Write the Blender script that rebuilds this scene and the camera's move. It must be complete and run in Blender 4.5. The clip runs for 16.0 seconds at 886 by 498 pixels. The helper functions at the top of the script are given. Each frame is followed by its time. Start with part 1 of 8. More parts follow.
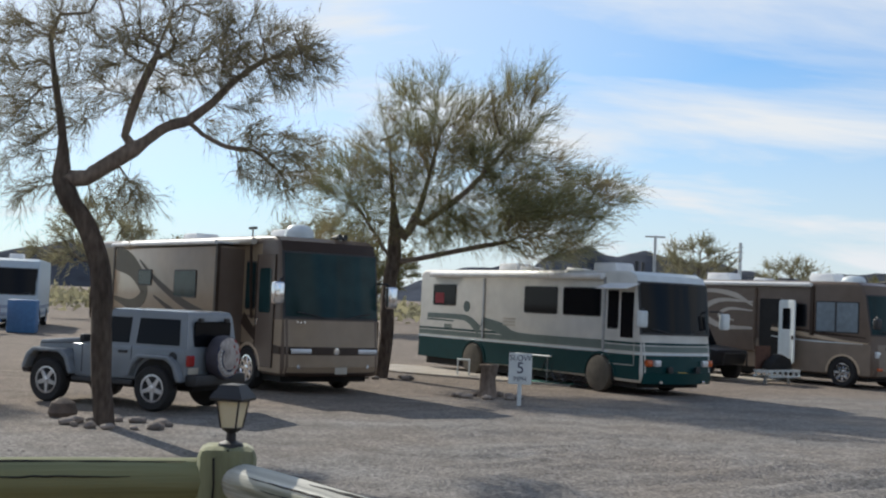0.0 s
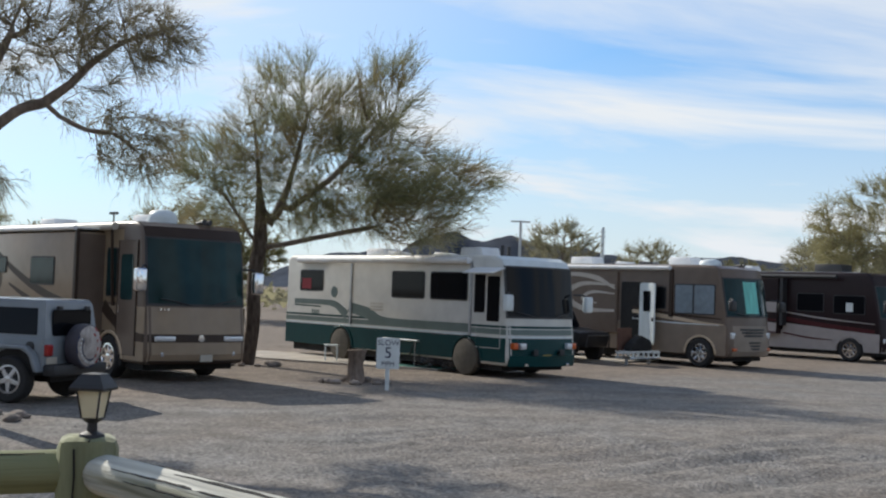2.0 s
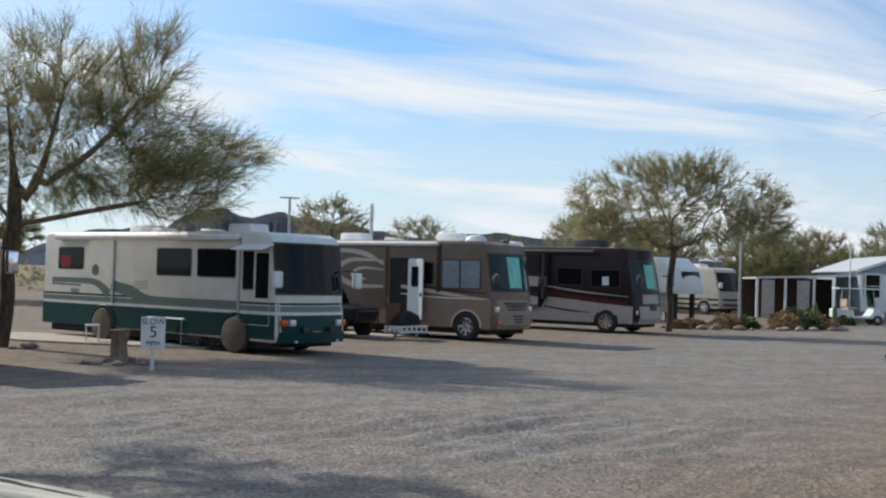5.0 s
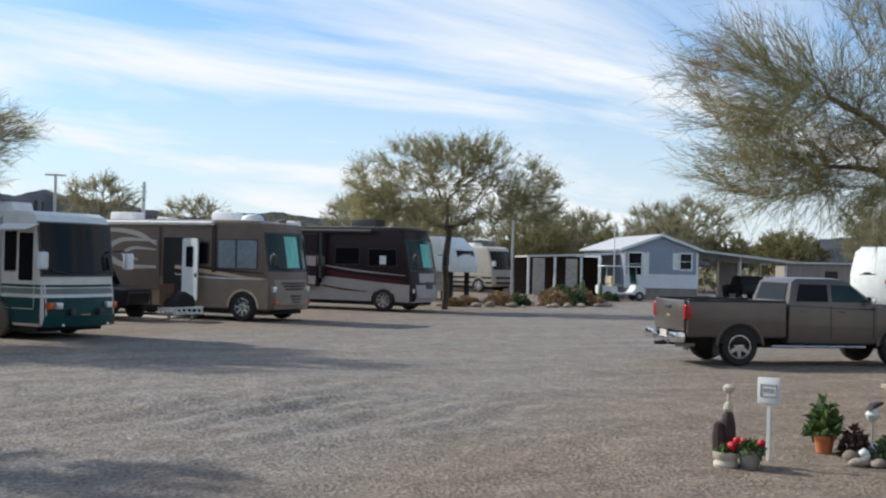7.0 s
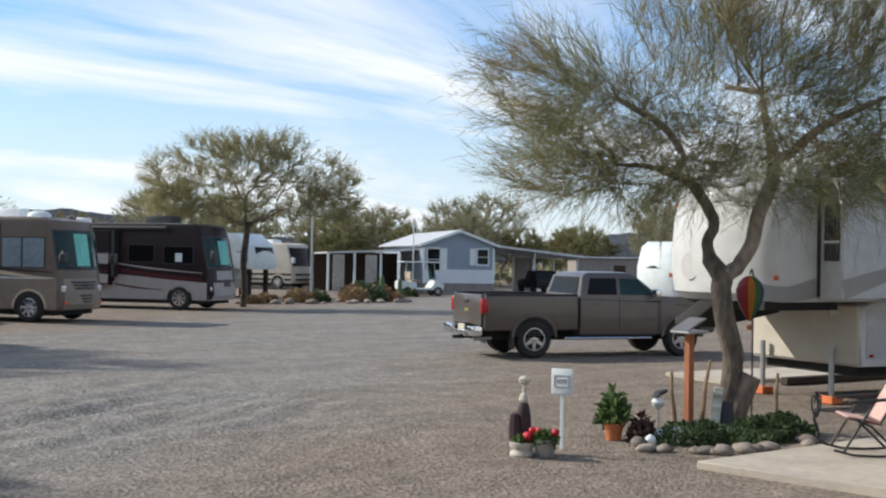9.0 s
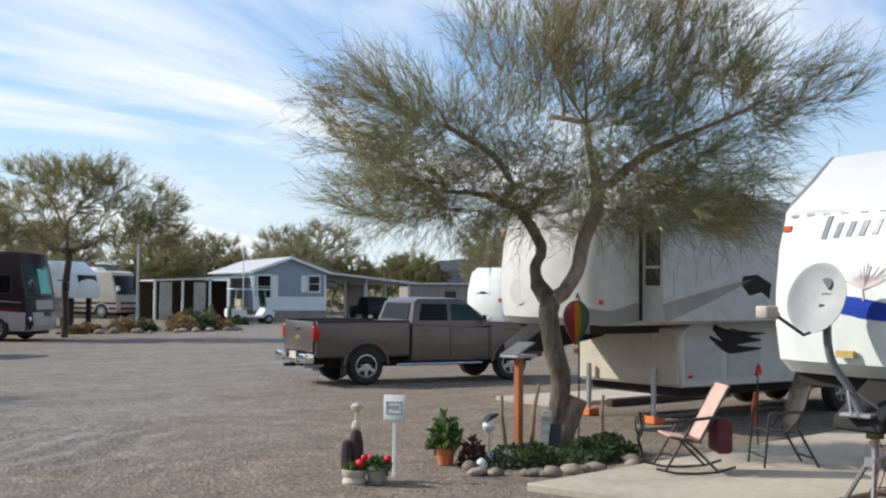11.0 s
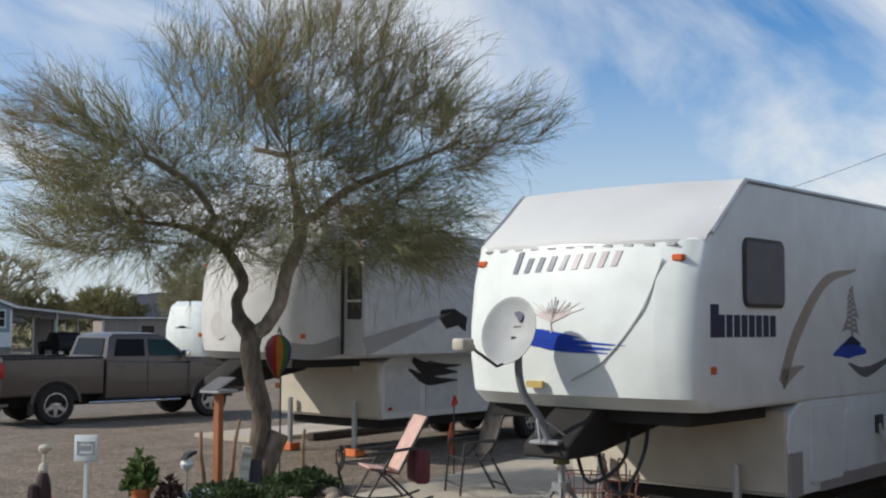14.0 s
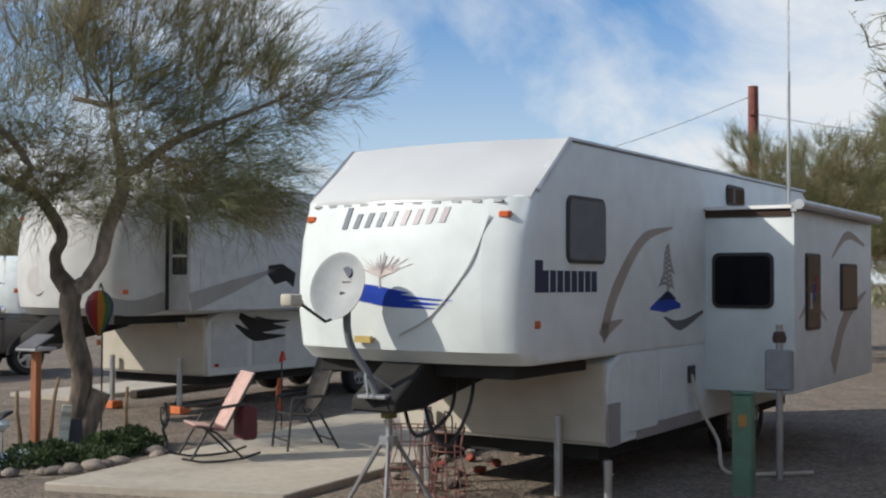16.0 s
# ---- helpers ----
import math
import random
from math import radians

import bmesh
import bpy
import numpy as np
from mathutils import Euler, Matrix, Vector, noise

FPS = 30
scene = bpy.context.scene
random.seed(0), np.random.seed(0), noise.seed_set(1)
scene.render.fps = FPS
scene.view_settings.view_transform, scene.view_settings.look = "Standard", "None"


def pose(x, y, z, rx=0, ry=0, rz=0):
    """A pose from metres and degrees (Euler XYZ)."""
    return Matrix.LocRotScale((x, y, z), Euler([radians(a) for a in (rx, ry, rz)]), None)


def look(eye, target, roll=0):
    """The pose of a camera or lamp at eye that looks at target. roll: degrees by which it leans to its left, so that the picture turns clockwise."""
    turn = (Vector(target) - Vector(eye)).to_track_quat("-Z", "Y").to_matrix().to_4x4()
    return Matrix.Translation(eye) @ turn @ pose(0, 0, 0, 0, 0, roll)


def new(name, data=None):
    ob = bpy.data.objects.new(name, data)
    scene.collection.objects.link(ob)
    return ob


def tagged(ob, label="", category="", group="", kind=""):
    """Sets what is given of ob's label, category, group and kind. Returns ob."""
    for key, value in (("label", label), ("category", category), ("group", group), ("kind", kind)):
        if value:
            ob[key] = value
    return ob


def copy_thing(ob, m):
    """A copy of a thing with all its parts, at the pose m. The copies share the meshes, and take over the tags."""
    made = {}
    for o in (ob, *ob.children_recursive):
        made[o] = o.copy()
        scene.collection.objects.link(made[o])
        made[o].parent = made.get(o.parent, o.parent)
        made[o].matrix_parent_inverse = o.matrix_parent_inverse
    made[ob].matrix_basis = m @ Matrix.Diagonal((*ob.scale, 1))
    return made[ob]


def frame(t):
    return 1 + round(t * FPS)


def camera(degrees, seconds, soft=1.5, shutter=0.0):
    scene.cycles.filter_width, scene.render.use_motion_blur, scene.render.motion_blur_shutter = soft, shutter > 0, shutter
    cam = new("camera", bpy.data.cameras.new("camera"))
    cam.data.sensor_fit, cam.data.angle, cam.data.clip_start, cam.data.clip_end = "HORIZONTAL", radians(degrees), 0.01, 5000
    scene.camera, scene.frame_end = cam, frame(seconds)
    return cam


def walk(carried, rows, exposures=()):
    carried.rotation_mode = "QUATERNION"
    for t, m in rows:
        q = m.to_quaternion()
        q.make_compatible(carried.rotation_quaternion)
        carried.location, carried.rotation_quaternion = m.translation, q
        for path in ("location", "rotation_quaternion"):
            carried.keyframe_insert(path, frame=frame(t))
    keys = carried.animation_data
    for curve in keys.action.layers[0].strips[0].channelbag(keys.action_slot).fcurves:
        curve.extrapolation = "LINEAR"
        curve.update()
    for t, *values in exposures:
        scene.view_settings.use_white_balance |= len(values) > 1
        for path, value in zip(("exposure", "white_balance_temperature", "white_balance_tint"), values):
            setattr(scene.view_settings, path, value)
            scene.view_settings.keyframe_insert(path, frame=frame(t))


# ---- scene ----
EYE = (0.0, 0.0, 2.17)
cam = camera(41.1, 16.0, soft=2.2)
# seconds, yaw, pitch, roll: a camera that turns where it stands
ROWS = [
    (0.0, 0.00, 2.54, 2.50),
    (0.5, -1.40, 2.37, 2.36),
    (1.0, -2.92, 2.24, 2.32),
    (1.5, -4.63, 2.16, 2.13),
    (2.0, -6.45, 2.07, 2.05),
    (2.5, -8.07, 2.01, 1.98),
    (3.0, -9.75, 1.91, 1.87),
    (3.5, -11.55, 1.81, 1.69),
    (6.0, -22.51, 0.93, 1.66),
    (6.5, -25.31, 0.79, 1.60),
    (7.0, -28.40, 0.55, 1.30),
    (7.5, -31.42, 0.34, 0.88),
    (8.0, -34.02, 0.28, 0.73),
    (8.5, -36.14, 0.36, 0.84),
    (11.0, -46.23, 1.94, 0.49),
    (11.5, -48.61, 2.33, 0.42),
    (12.0, -51.00, 2.73, 0.37),
    (12.5, -53.35, 3.06, 0.33),
    (13.0, -55.75, 3.35, 0.33),
    (13.5, -58.16, 3.56, 0.34),
    (14.0, -60.58, 3.67, 0.25),
    (14.5, -62.97, 3.58, 0.19),
    (15.0, -65.24, 3.10, 0.14),
    (15.5, -67.31, 2.28, 0.20),
    (16.0, -68.87, 1.55, 0.24),
]
walk(cam, [(t, pose(*EYE, 0, 0, yaw) @ pose(0, 0, 0, 90 + pitch) @ pose(0, 0, 0, 0, 0, roll)) for t, yaw, pitch, roll in ROWS],
     exposures=[(0.0, -0.2), (3.0, -0.16), (6.5, -0.06), (8.5, 0.08), (11.5, 0.08), (13.0, -0.12), (14.5, -0.33), (16.0, -0.26)])

# ---------------------------------------------------------------- light
SUN = Vector((-0.585, 0.81, 0.62)).normalized()
world = bpy.data.worlds.new("world")
scene.world = world
world.use_nodes = True
wn, wl = world.node_tree.nodes, world.node_tree.links
wn.clear()
w_out, w_bg = wn.new("ShaderNodeOutputWorld"), wn.new("ShaderNodeBackground")
sky = wn.new("ShaderNodeTexSky")
sky.sky_type, sky.sun_disc = "NISHITA", False
sky.sun_elevation = math.asin(SUN.z)
sky.sun_rotation = math.atan2(SUN.x, SUN.y)
sky.air_density, sky.dust_density, sky.ozone_density = 1.0, 1.0, 3.0
w_bg.inputs["Strength"].default_value = 0.12
# thin high cloud, laid out on a level sheet overhead
w_tc, w_sep, w_add, w_div, w_div2, w_cmb = (wn.new(n) for n in (
    "ShaderNodeTexCoord", "ShaderNodeSeparateXYZ", "ShaderNodeMath", "ShaderNodeMath", "ShaderNodeMath", "ShaderNodeCombineXYZ"))
wl.new(w_tc.outputs["Generated"], w_sep.inputs[0])
w_add.operation, w_div.operation, w_div2.operation = "ADD", "DIVIDE", "DIVIDE"
w_add.inputs[1].default_value = 0.22
wl.new(w_sep.outputs["Z"], w_add.inputs[0])
for node, axis in ((w_div, "X"), (w_div2, "Y")):
    wl.new(w_sep.outputs[axis], node.inputs[0])
    wl.new(w_add.outputs[0], node.inputs[1])
wl.new(w_div.outputs[0], w_cmb.inputs["X"])
wl.new(w_div2.outputs[0], w_cmb.inputs["Y"])
w_map = wn.new("ShaderNodeMapping")
w_map.inputs["Rotation"].default_value = (0, 0, radians(20))
w_map.inputs["Scale"].default_value = (0.62, 1.5, 1)
w_map.inputs["Location"].default_value = (3.4, 1.1, 0)
wl.new(w_cmb.outputs[0], w_map.inputs["Vector"])
w_noise = wn.new("ShaderNodeTexNoise")
w_noise.inputs["Scale"].default_value, w_noise.inputs["Detail"].default_value = 1.25, 9.0
w_noise.inputs["Roughness"].default_value, w_noise.inputs["Distortion"].default_value = 0.56, 0.5
wl.new(w_map.outputs[0], w_noise.inputs["Vector"])
w_ramp = wn.new("ShaderNodeValToRGB")
w_ramp.color_ramp.elements[0].position, w_ramp.color_ramp.elements[1].position = 0.34, 0.62
wl.new(w_noise.outputs["Fac"], w_ramp.inputs["Fac"])
w_mix = wn.new("ShaderNodeMix")
w_mix.data_type = "RGBA"
# the cloud thins out towards the zenith
w_thin, w_mul = wn.new("ShaderNodeMapRange"), wn.new("ShaderNodeMath")
w_thin.inputs["From Min"].default_value, w_thin.inputs["From Max"].default_value = 0.3, 0.65
w_thin.inputs["To Min"].default_value, w_thin.inputs["To Max"].default_value = 1.0, 0.35
wl.new(w_sep.outputs["Z"], w_thin.inputs["Value"])
w_mul.operation = "MULTIPLY"
wl.new(w_ramp.outputs["Color"], w_mul.inputs[0])
wl.new(w_thin.outputs[0], w_mul.inputs[1])
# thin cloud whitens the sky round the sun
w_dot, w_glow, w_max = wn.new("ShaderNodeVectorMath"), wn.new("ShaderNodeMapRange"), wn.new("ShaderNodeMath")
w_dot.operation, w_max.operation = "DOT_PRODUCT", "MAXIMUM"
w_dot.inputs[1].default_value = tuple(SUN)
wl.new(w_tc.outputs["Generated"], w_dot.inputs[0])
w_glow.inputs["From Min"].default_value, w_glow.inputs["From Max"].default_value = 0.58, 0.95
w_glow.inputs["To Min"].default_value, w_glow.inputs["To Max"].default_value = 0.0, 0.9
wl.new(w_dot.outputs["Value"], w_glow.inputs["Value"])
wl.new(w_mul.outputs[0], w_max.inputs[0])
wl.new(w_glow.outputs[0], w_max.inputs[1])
# and the air over the far ground is pale with haze
w_low, w_haze = wn.new("ShaderNodeMapRange"), wn.new("ShaderNodeMath")
w_low.inputs["From Min"].default_value, w_low.inputs["From Max"].default_value = 0.0, 0.25
w_low.inputs["To Min"].default_value, w_low.inputs["To Max"].default_value = 0.85, 0.0
w_haze.operation = "MAXIMUM"
wl.new(w_sep.outputs["Z"], w_low.inputs["Value"])
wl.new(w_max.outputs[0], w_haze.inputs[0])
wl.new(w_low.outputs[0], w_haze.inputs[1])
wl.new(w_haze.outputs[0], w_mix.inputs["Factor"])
w_tint = wn.new("ShaderNodeMix")
w_tint.data_type, w_tint.blend_type = "RGBA", "MULTIPLY"
w_tint.inputs["Factor"].default_value = 1.0
w_tint.inputs["B"].default_value = (0.54, 1.02, 1.4, 1)
wl.new(sky.outputs[0], w_tint.inputs["A"])
wl.new(w_tint.outputs["Result"], w_mix.inputs["A"])
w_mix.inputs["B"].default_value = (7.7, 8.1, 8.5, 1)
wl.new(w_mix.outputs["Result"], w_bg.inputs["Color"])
wl.new(w_bg.outputs[0], w_out.inputs["Surface"])

sun = new("sun", bpy.data.lights.new("sun", "SUN"))
sun.data.energy, sun.data.angle, sun.data.color = 5.0, radians(0.6), (1.0, 0.94, 0.85)
sun.matrix_world = look((0, 0, 60), Vector((0, 0, 60)) - SUN)

# ---------------------------------------------------------------- materials
MATS = {}


def mat(name, color, rough=0.6, metal=0.0, vary=0.12, grain=6.0, bump=0.0, bump_scale=40.0, coat=0.0, second=None,
        second_scale=0.8, second_at=(0.45, 0.65), island=0.0, thing_random=0.0, translucent=0.0, spec=0.5, stretch=(1, 1, 1), coords="Object"):
    """A surface: base colour with a fine grain and broad stains, relief, and an optional second colour in patches."""
    if name in MATS:
        return MATS[name]
    m = bpy.data.materials.new(name)
    m.use_nodes = True
    n, l = m.node_tree.nodes, m.node_tree.links
    b = n["Principled BSDF"]
    b.inputs["Roughness"].default_value, b.inputs["Metallic"].default_value = rough, metal
    b.inputs["Specular IOR Level"].default_value = spec
    b.inputs["Coat Weight"].default_value, b.inputs["Coat Roughness"].default_value = coat, 0.08
    tc = n.new("ShaderNodeTexCoord")
    mp = n.new("ShaderNodeMapping")
    mp.inputs["Scale"].default_value = stretch
    l.new(tc.outputs[coords], mp.inputs["Vector"])
    rgb = n.new("ShaderNodeRGB")
    rgb.outputs[0].default_value = (*color, 1)
    col = rgb.outputs[0]

    def noise_tex(scale, detail=5.0):
        t = n.new("ShaderNodeTexNoise")
        t.inputs["Scale"].default_value, t.inputs["Detail"].default_value = scale, detail
        l.new(mp.outputs[0], t.inputs["Vector"])
        return t.outputs["Fac"]

    def mix(fac, a, bb, blend="MIX"):
        x = n.new("ShaderNodeMix")
        x.data_type, x.blend_type = "RGBA", blend
        for sock, v in (("Factor", fac), ("A", a), ("B", bb)):
            if isinstance(v, (int, float)):
                x.inputs[sock].default_value = v
            elif isinstance(v, tuple):
                x.inputs[sock].default_value = (*v, 1)
            else:
                l.new(v, x.inputs[sock])
        return x.outputs["Result"]

    def ramp(fac, lo, hi, a=(0, 0, 0), bb=(1, 1, 1)):
        r = n.new("ShaderNodeValToRGB")
        r.color_ramp.elements[0].position, r.color_ramp.elements[1].position = lo, hi
        r.color_ramp.elements[0].color, r.color_ramp.elements[1].color = (*a, 1), (*bb, 1)
        l.new(fac, r.inputs["Fac"])
        return r.outputs["Color"]

    if second:
        col = mix(ramp(noise_tex(second_scale, 7.0), *second_at), col, second)
    if vary:
        lo, hi = 1 - vary, 1 + vary
        col = mix(1.0, col, ramp(noise_tex(grain), 0.3, 0.7, (lo,) * 3, (hi,) * 3), "MULTIPLY")
        col = mix(1.0, col, ramp(noise_tex(grain * 0.13, 3.0), 0.3, 0.7, (1 - vary * 0.7,) * 3, (1 + vary * 0.6,) * 3), "MULTIPLY")
    for amount, node_name, sock in ((island, "ShaderNodeNewGeometry", "Random Per Island"), (thing_random, "ShaderNodeObjectInfo", "Random")):
        if amount:
            g = n.new(node_name)
            col = mix(1.0, col, ramp(g.outputs[sock], 0.0, 1.0, (1 - amount,) * 3, (1 + amount,) * 3), "MULTIPLY")
    l.new(col, b.inputs["Base Color"])
    if bump:
        bp = n.new("ShaderNodeBump")
        bp.inputs["Strength"].default_value, bp.inputs["Distance"].default_value = bump, 0.02
        l.new(noise_tex(bump_scale, 8.0), bp.inputs["Height"])
        l.new(bp.outputs[0], b.inputs["Normal"])
    if translucent:
        tr, ms = n.new("ShaderNodeBsdfTranslucent"), n.new("ShaderNodeMixShader")
        l.new(col, tr.inputs["Color"])
        ms.inputs[0].default_value = translucent
        l.new(b.outputs[0], ms.inputs[1])
        l.new(tr.outputs[0], ms.inputs[2])
        l.new(ms.outputs[0], n["Material Output"].inputs["Surface"])
    MATS[name] = m
    return m


def paint(name, color, rough=0.4, coat=0.03, vary=0.07):
    return mat(name, color, rough, 0.0, vary, 3.0, 0.03, 25.0, coat, spec=0.16)


WHITE = paint("white fibreglass", (0.655, 0.7, 0.69), 0.42)
CREAM = paint("cream fibreglass", (0.50, 0.46, 0.385), 0.42)
ROOF_WHITE = mat("white roof membrane", (0.74, 0.74, 0.72), 0.7, vary=0.1, grain=2.0)
TAN = paint("tan paint", (0.285, 0.215, 0.14))
TAUPE = paint("taupe paint", (0.15, 0.113, 0.088), 0.32, 0.12)
BROWN = paint("dark brown paint", (0.05, 0.033, 0.024))
BEIGE = paint("beige paint", (0.56, 0.44, 0.31))
GREEN = paint("dark green paint", (0.005, 0.047, 0.047))
GREY_GREEN = paint("grey green stripe", (0.16, 0.2, 0.18))
MAROON = paint("maroon paint", (0.07, 0.018, 0.02))
BLACK_PAINT = paint("black paint", (0.018, 0.018, 0.02))
SILVER = paint("silver paint", (0.21, 0.235, 0.255), 0.25, 0.35)
GREY_PAINT = paint("grey graphic", (0.3, 0.29, 0.28))
BRONZE = mat("grey bronze paint", (0.105, 0.09, 0.083), 0.32, 0.35, vary=0.05, grain=3.0, coat=0.3, spec=0.4)
BLUE_GREY = mat("blue grey siding", (0.24, 0.29, 0.36), 0.7, vary=0.06)
GLASS = mat("dark tinted glass", (0.006, 0.007, 0.009), 0.05, vary=0.0, spec=0.14)
TEAL_GLASS = mat("teal tinted glass", (0.016, 0.042, 0.043), 0.06, vary=0.3, grain=1.5, spec=0.14)
CURTAIN = mat("teal curtain", (0.2, 0.58, 0.5), 0.8, vary=0.25, grain=3.0, stretch=(1, 5, 0.3), spec=0.2)
RUBBER = mat("tyre rubber", (0.022, 0.021, 0.021), 0.85, vary=0.2, grain=20, bump=0.3)
BLACK = mat("black plastic", (0.025, 0.025, 0.026), 0.55, vary=0.1)
DARK = mat("dark underbody", (0.018, 0.017, 0.016), 0.9, vary=0.2)
ALLOY = mat("alloy wheel", (0.55, 0.55, 0.56), 0.3, 0.85, vary=0.08)
CHROME = mat("chrome", (0.75, 0.76, 0.78), 0.12, 1.0, vary=0.03)
STEEL = mat("galvanised steel", (0.42, 0.43, 0.44), 0.45, 0.8, vary=0.12)
ORANGE = mat("amber lens", (0.5, 0.1, 0.025), 0.25, vary=0.05)
RED = mat("red lens", (0.33, 0.012, 0.012), 0.25, vary=0.05)
LENS = mat("clear lamp lens", (0.6, 0.62, 0.64), 0.15, 0.3, vary=0.05)
BARK = mat("grey brown bark", (0.175, 0.135, 0.105), 0.95, vary=0.35, grain=14, bump=0.8, bump_scale=22, stretch=(1, 1, 0.35))
TWIG = mat("olive green twigs", (0.23, 0.232, 0.122), 0.7, vary=0.0, island=0.5, translucent=0.45, second=(0.27, 0.2, 0.11), second_scale=0.9, second_at=(0.45, 0.7), spec=0.2)
LEAF = mat("green leaves", (0.062, 0.092, 0.038), 0.6, vary=0.0, island=0.5, translucent=0.3, spec=0.3)
FAR_LEAF = mat("far olive foliage", (0.25, 0.235, 0.145), 0.8, vary=0.0, island=0.45, translucent=0.5, spec=0.2)
CONCRETE = mat("pale concrete", (0.42, 0.37, 0.3), 0.9, vary=0.1, grain=9, bump=0.15, second=(0.34, 0.3, 0.25), second_scale=0.6)
STONE = mat("pale stones", (0.22, 0.185, 0.155), 0.9, vary=0.2, grain=9, bump=0.5, thing_random=0.35, island=0.25)
TERRACOTTA = mat("orange terracotta", (0.5, 0.16, 0.06), 0.75, vary=0.12)
WOOD_GREEN = mat("weathered green stained log", (0.25, 0.26, 0.13), 0.85, vary=0.25, grain=5, bump=0.6, bump_scale=12, stretch=(0.12, 2.5, 2.5), second=(0.15, 0.16, 0.085), second_scale=2.0)
WOOD_BARE = mat("sun bleached log", (0.58, 0.57, 0.49), 0.85, vary=0.4, grain=9, bump=1.0, bump_scale=14, stretch=(0.12, 2.5, 2.5), second=(0.2, 0.2, 0.14), second_scale=3.0, second_at=(0.55, 0.66))
WOOD_POST = mat("weathered green stained post", (0.25, 0.26, 0.14), 0.85, vary=0.3, grain=6, bump=0.7, bump_scale=10, stretch=(2.5, 2.5, 0.3), second=(0.42, 0.42, 0.33), second_scale=1.4)
WOOD_RED = mat("red stained wood", (0.33, 0.12, 0.05), 0.75, vary=0.2, stretch=(3, 3, 0.4))
# the blue of distance haze is put into the hills' base colour
MOUNTAIN = mat("far hills in haze blue", (0.062, 0.07, 0.085), 1.0, vary=0.35, grain=0.012, spec=0.0, coords="Object")

# ---------------------------------------------------------------- building kit


def finish(name, bm, material, smooth=35):
    me = bpy.data.meshes.new(name)
    bmesh.ops.recalc_face_normals(bm, faces=bm.faces)
    bm.to_mesh(me)
    bm.free()
    for one in material if isinstance(material, (list, tuple)) else (material,):
        me.materials.append(one)
    if smooth:
        me.shade_smooth()
        me.set_sharp_from_angle(angle=radians(smooth))
    return me


def part(name, bm, material, parent, label="", smooth=35):
    ob = new(name, finish(name, bm, material, smooth))
    ob.parent = parent
    return tagged(ob, label)


def solid(name, bm, material, label, category, m=None, group="", kind="", smooth=35):
    ob = tagged(new(name, finish(name, bm, material, smooth)), label, category, group, kind)
    if m is not None:
        ob.matrix_world = m
    return ob


def thing(name, m, label, category, group="", kind=""):
    ob = tagged(new(name), label, category, group, kind)
    ob.matrix_world = m
    return ob


def join(*bms):
    out = bmesh.new()
    for b in bms:
        me = bpy.data.meshes.new("tmp")
        b.to_mesh(me)
        b.free()
        out.from_mesh(me)
        bpy.data.meshes.remove(me)
    return out


def box(x0, x1, y0, y1, z0, z1, bevel=0.0, seg=2):
    bm = bmesh.new()
    bmesh.ops.create_cube(bm, size=1.0, matrix=Matrix.Translation(((x0 + x1) / 2, (y0 + y1) / 2, (z0 + z1) / 2)) @ Matrix.Diagonal((x1 - x0, y1 - y0, z1 - z0, 1)))
    if bevel:
        bmesh.ops.bevel(bm, geom=list(bm.edges), offset=bevel, segments=seg, affect="EDGES", profile=0.5)
    return bm


def prism(points, axis, a, b, bevel=0.0, seg=2):
    """A flat outline pushed from a to b. axis 'y': points are (x, z); 'x': (y, z); 'z': (x, y)."""
    def place(p, d):
        return {"y": (p[0], d, p[1]), "x": (d, p[0], p[1]), "z": (p[0], p[1], d)}[axis]
    bm = bmesh.new()
    one = [bm.verts.new(place(p, a)) for p in points]
    two = [bm.verts.new(place(p, b)) for p in points]
    bm.faces.new(one)
    bm.faces.new(two[::-1])
    for i in range(len(points)):
        j = (i + 1) % len(points)
        bm.faces.new((one[i], one[j], two[j], two[i]))
    bmesh.ops.recalc_face_normals(bm, faces=bm.faces)
    if bevel:
        bmesh.ops.bevel(bm, geom=list(bm.edges), offset=bevel, segments=seg, affect="EDGES", profile=0.5)
    return bm


def round_rect(u0, u1, v0, v1, r, n=4):
    out = []
    for cu, cv, a0 in ((u1 - r, v1 - r, 0), (u0 + r, v1 - r, 90), (u0 + r, v0 + r, 180), (u1 - r, v0 + r, 270)):
        out += [(cu + r * math.cos(radians(a0 + 90 * k / n)), cv + r * math.sin(radians(a0 + 90 * k / n))) for k in range(n + 1)]
    return out


def cyl(p0, p1, r0, r1=None, seg=16, caps=True):
    r1 = r0 if r1 is None else r1
    p0, p1 = Vector(p0), Vector(p1)
    bm = bmesh.new()
    turn = (p1 - p0).to_track_quat("Z", "Y").to_matrix().to_4x4()
    bmesh.ops.create_cone(bm, cap_ends=caps, segments=seg, radius1=r0, radius2=max(r1, 1e-4), depth=(p1 - p0).length,
                          matrix=Matrix.Translation((p0 + p1) / 2) @ turn)
    return bm


def lathe(profile, seg=20, m=None):
    """Spin a profile of (radius, height) about z."""
    bm = bmesh.new()
    rings = [[bm.verts.new((max(r, 1e-4) * math.cos(2 * math.pi * k / seg), max(r, 1e-4) * math.sin(2 * math.pi * k / seg), z)) for k in range(seg)] for r, z in profile]
    for a, b in zip(rings, rings[1:]):
        for k in range(seg):
            bm.faces.new((a[k], a[(k + 1) % seg], b[(k + 1) % seg], b[k]))
    bm.faces.new(rings[0][::-1])
    bm.faces.new(rings[-1])
    if m is not None:
        bmesh.ops.transform(bm, matrix=m, verts=bm.verts)
    return bm


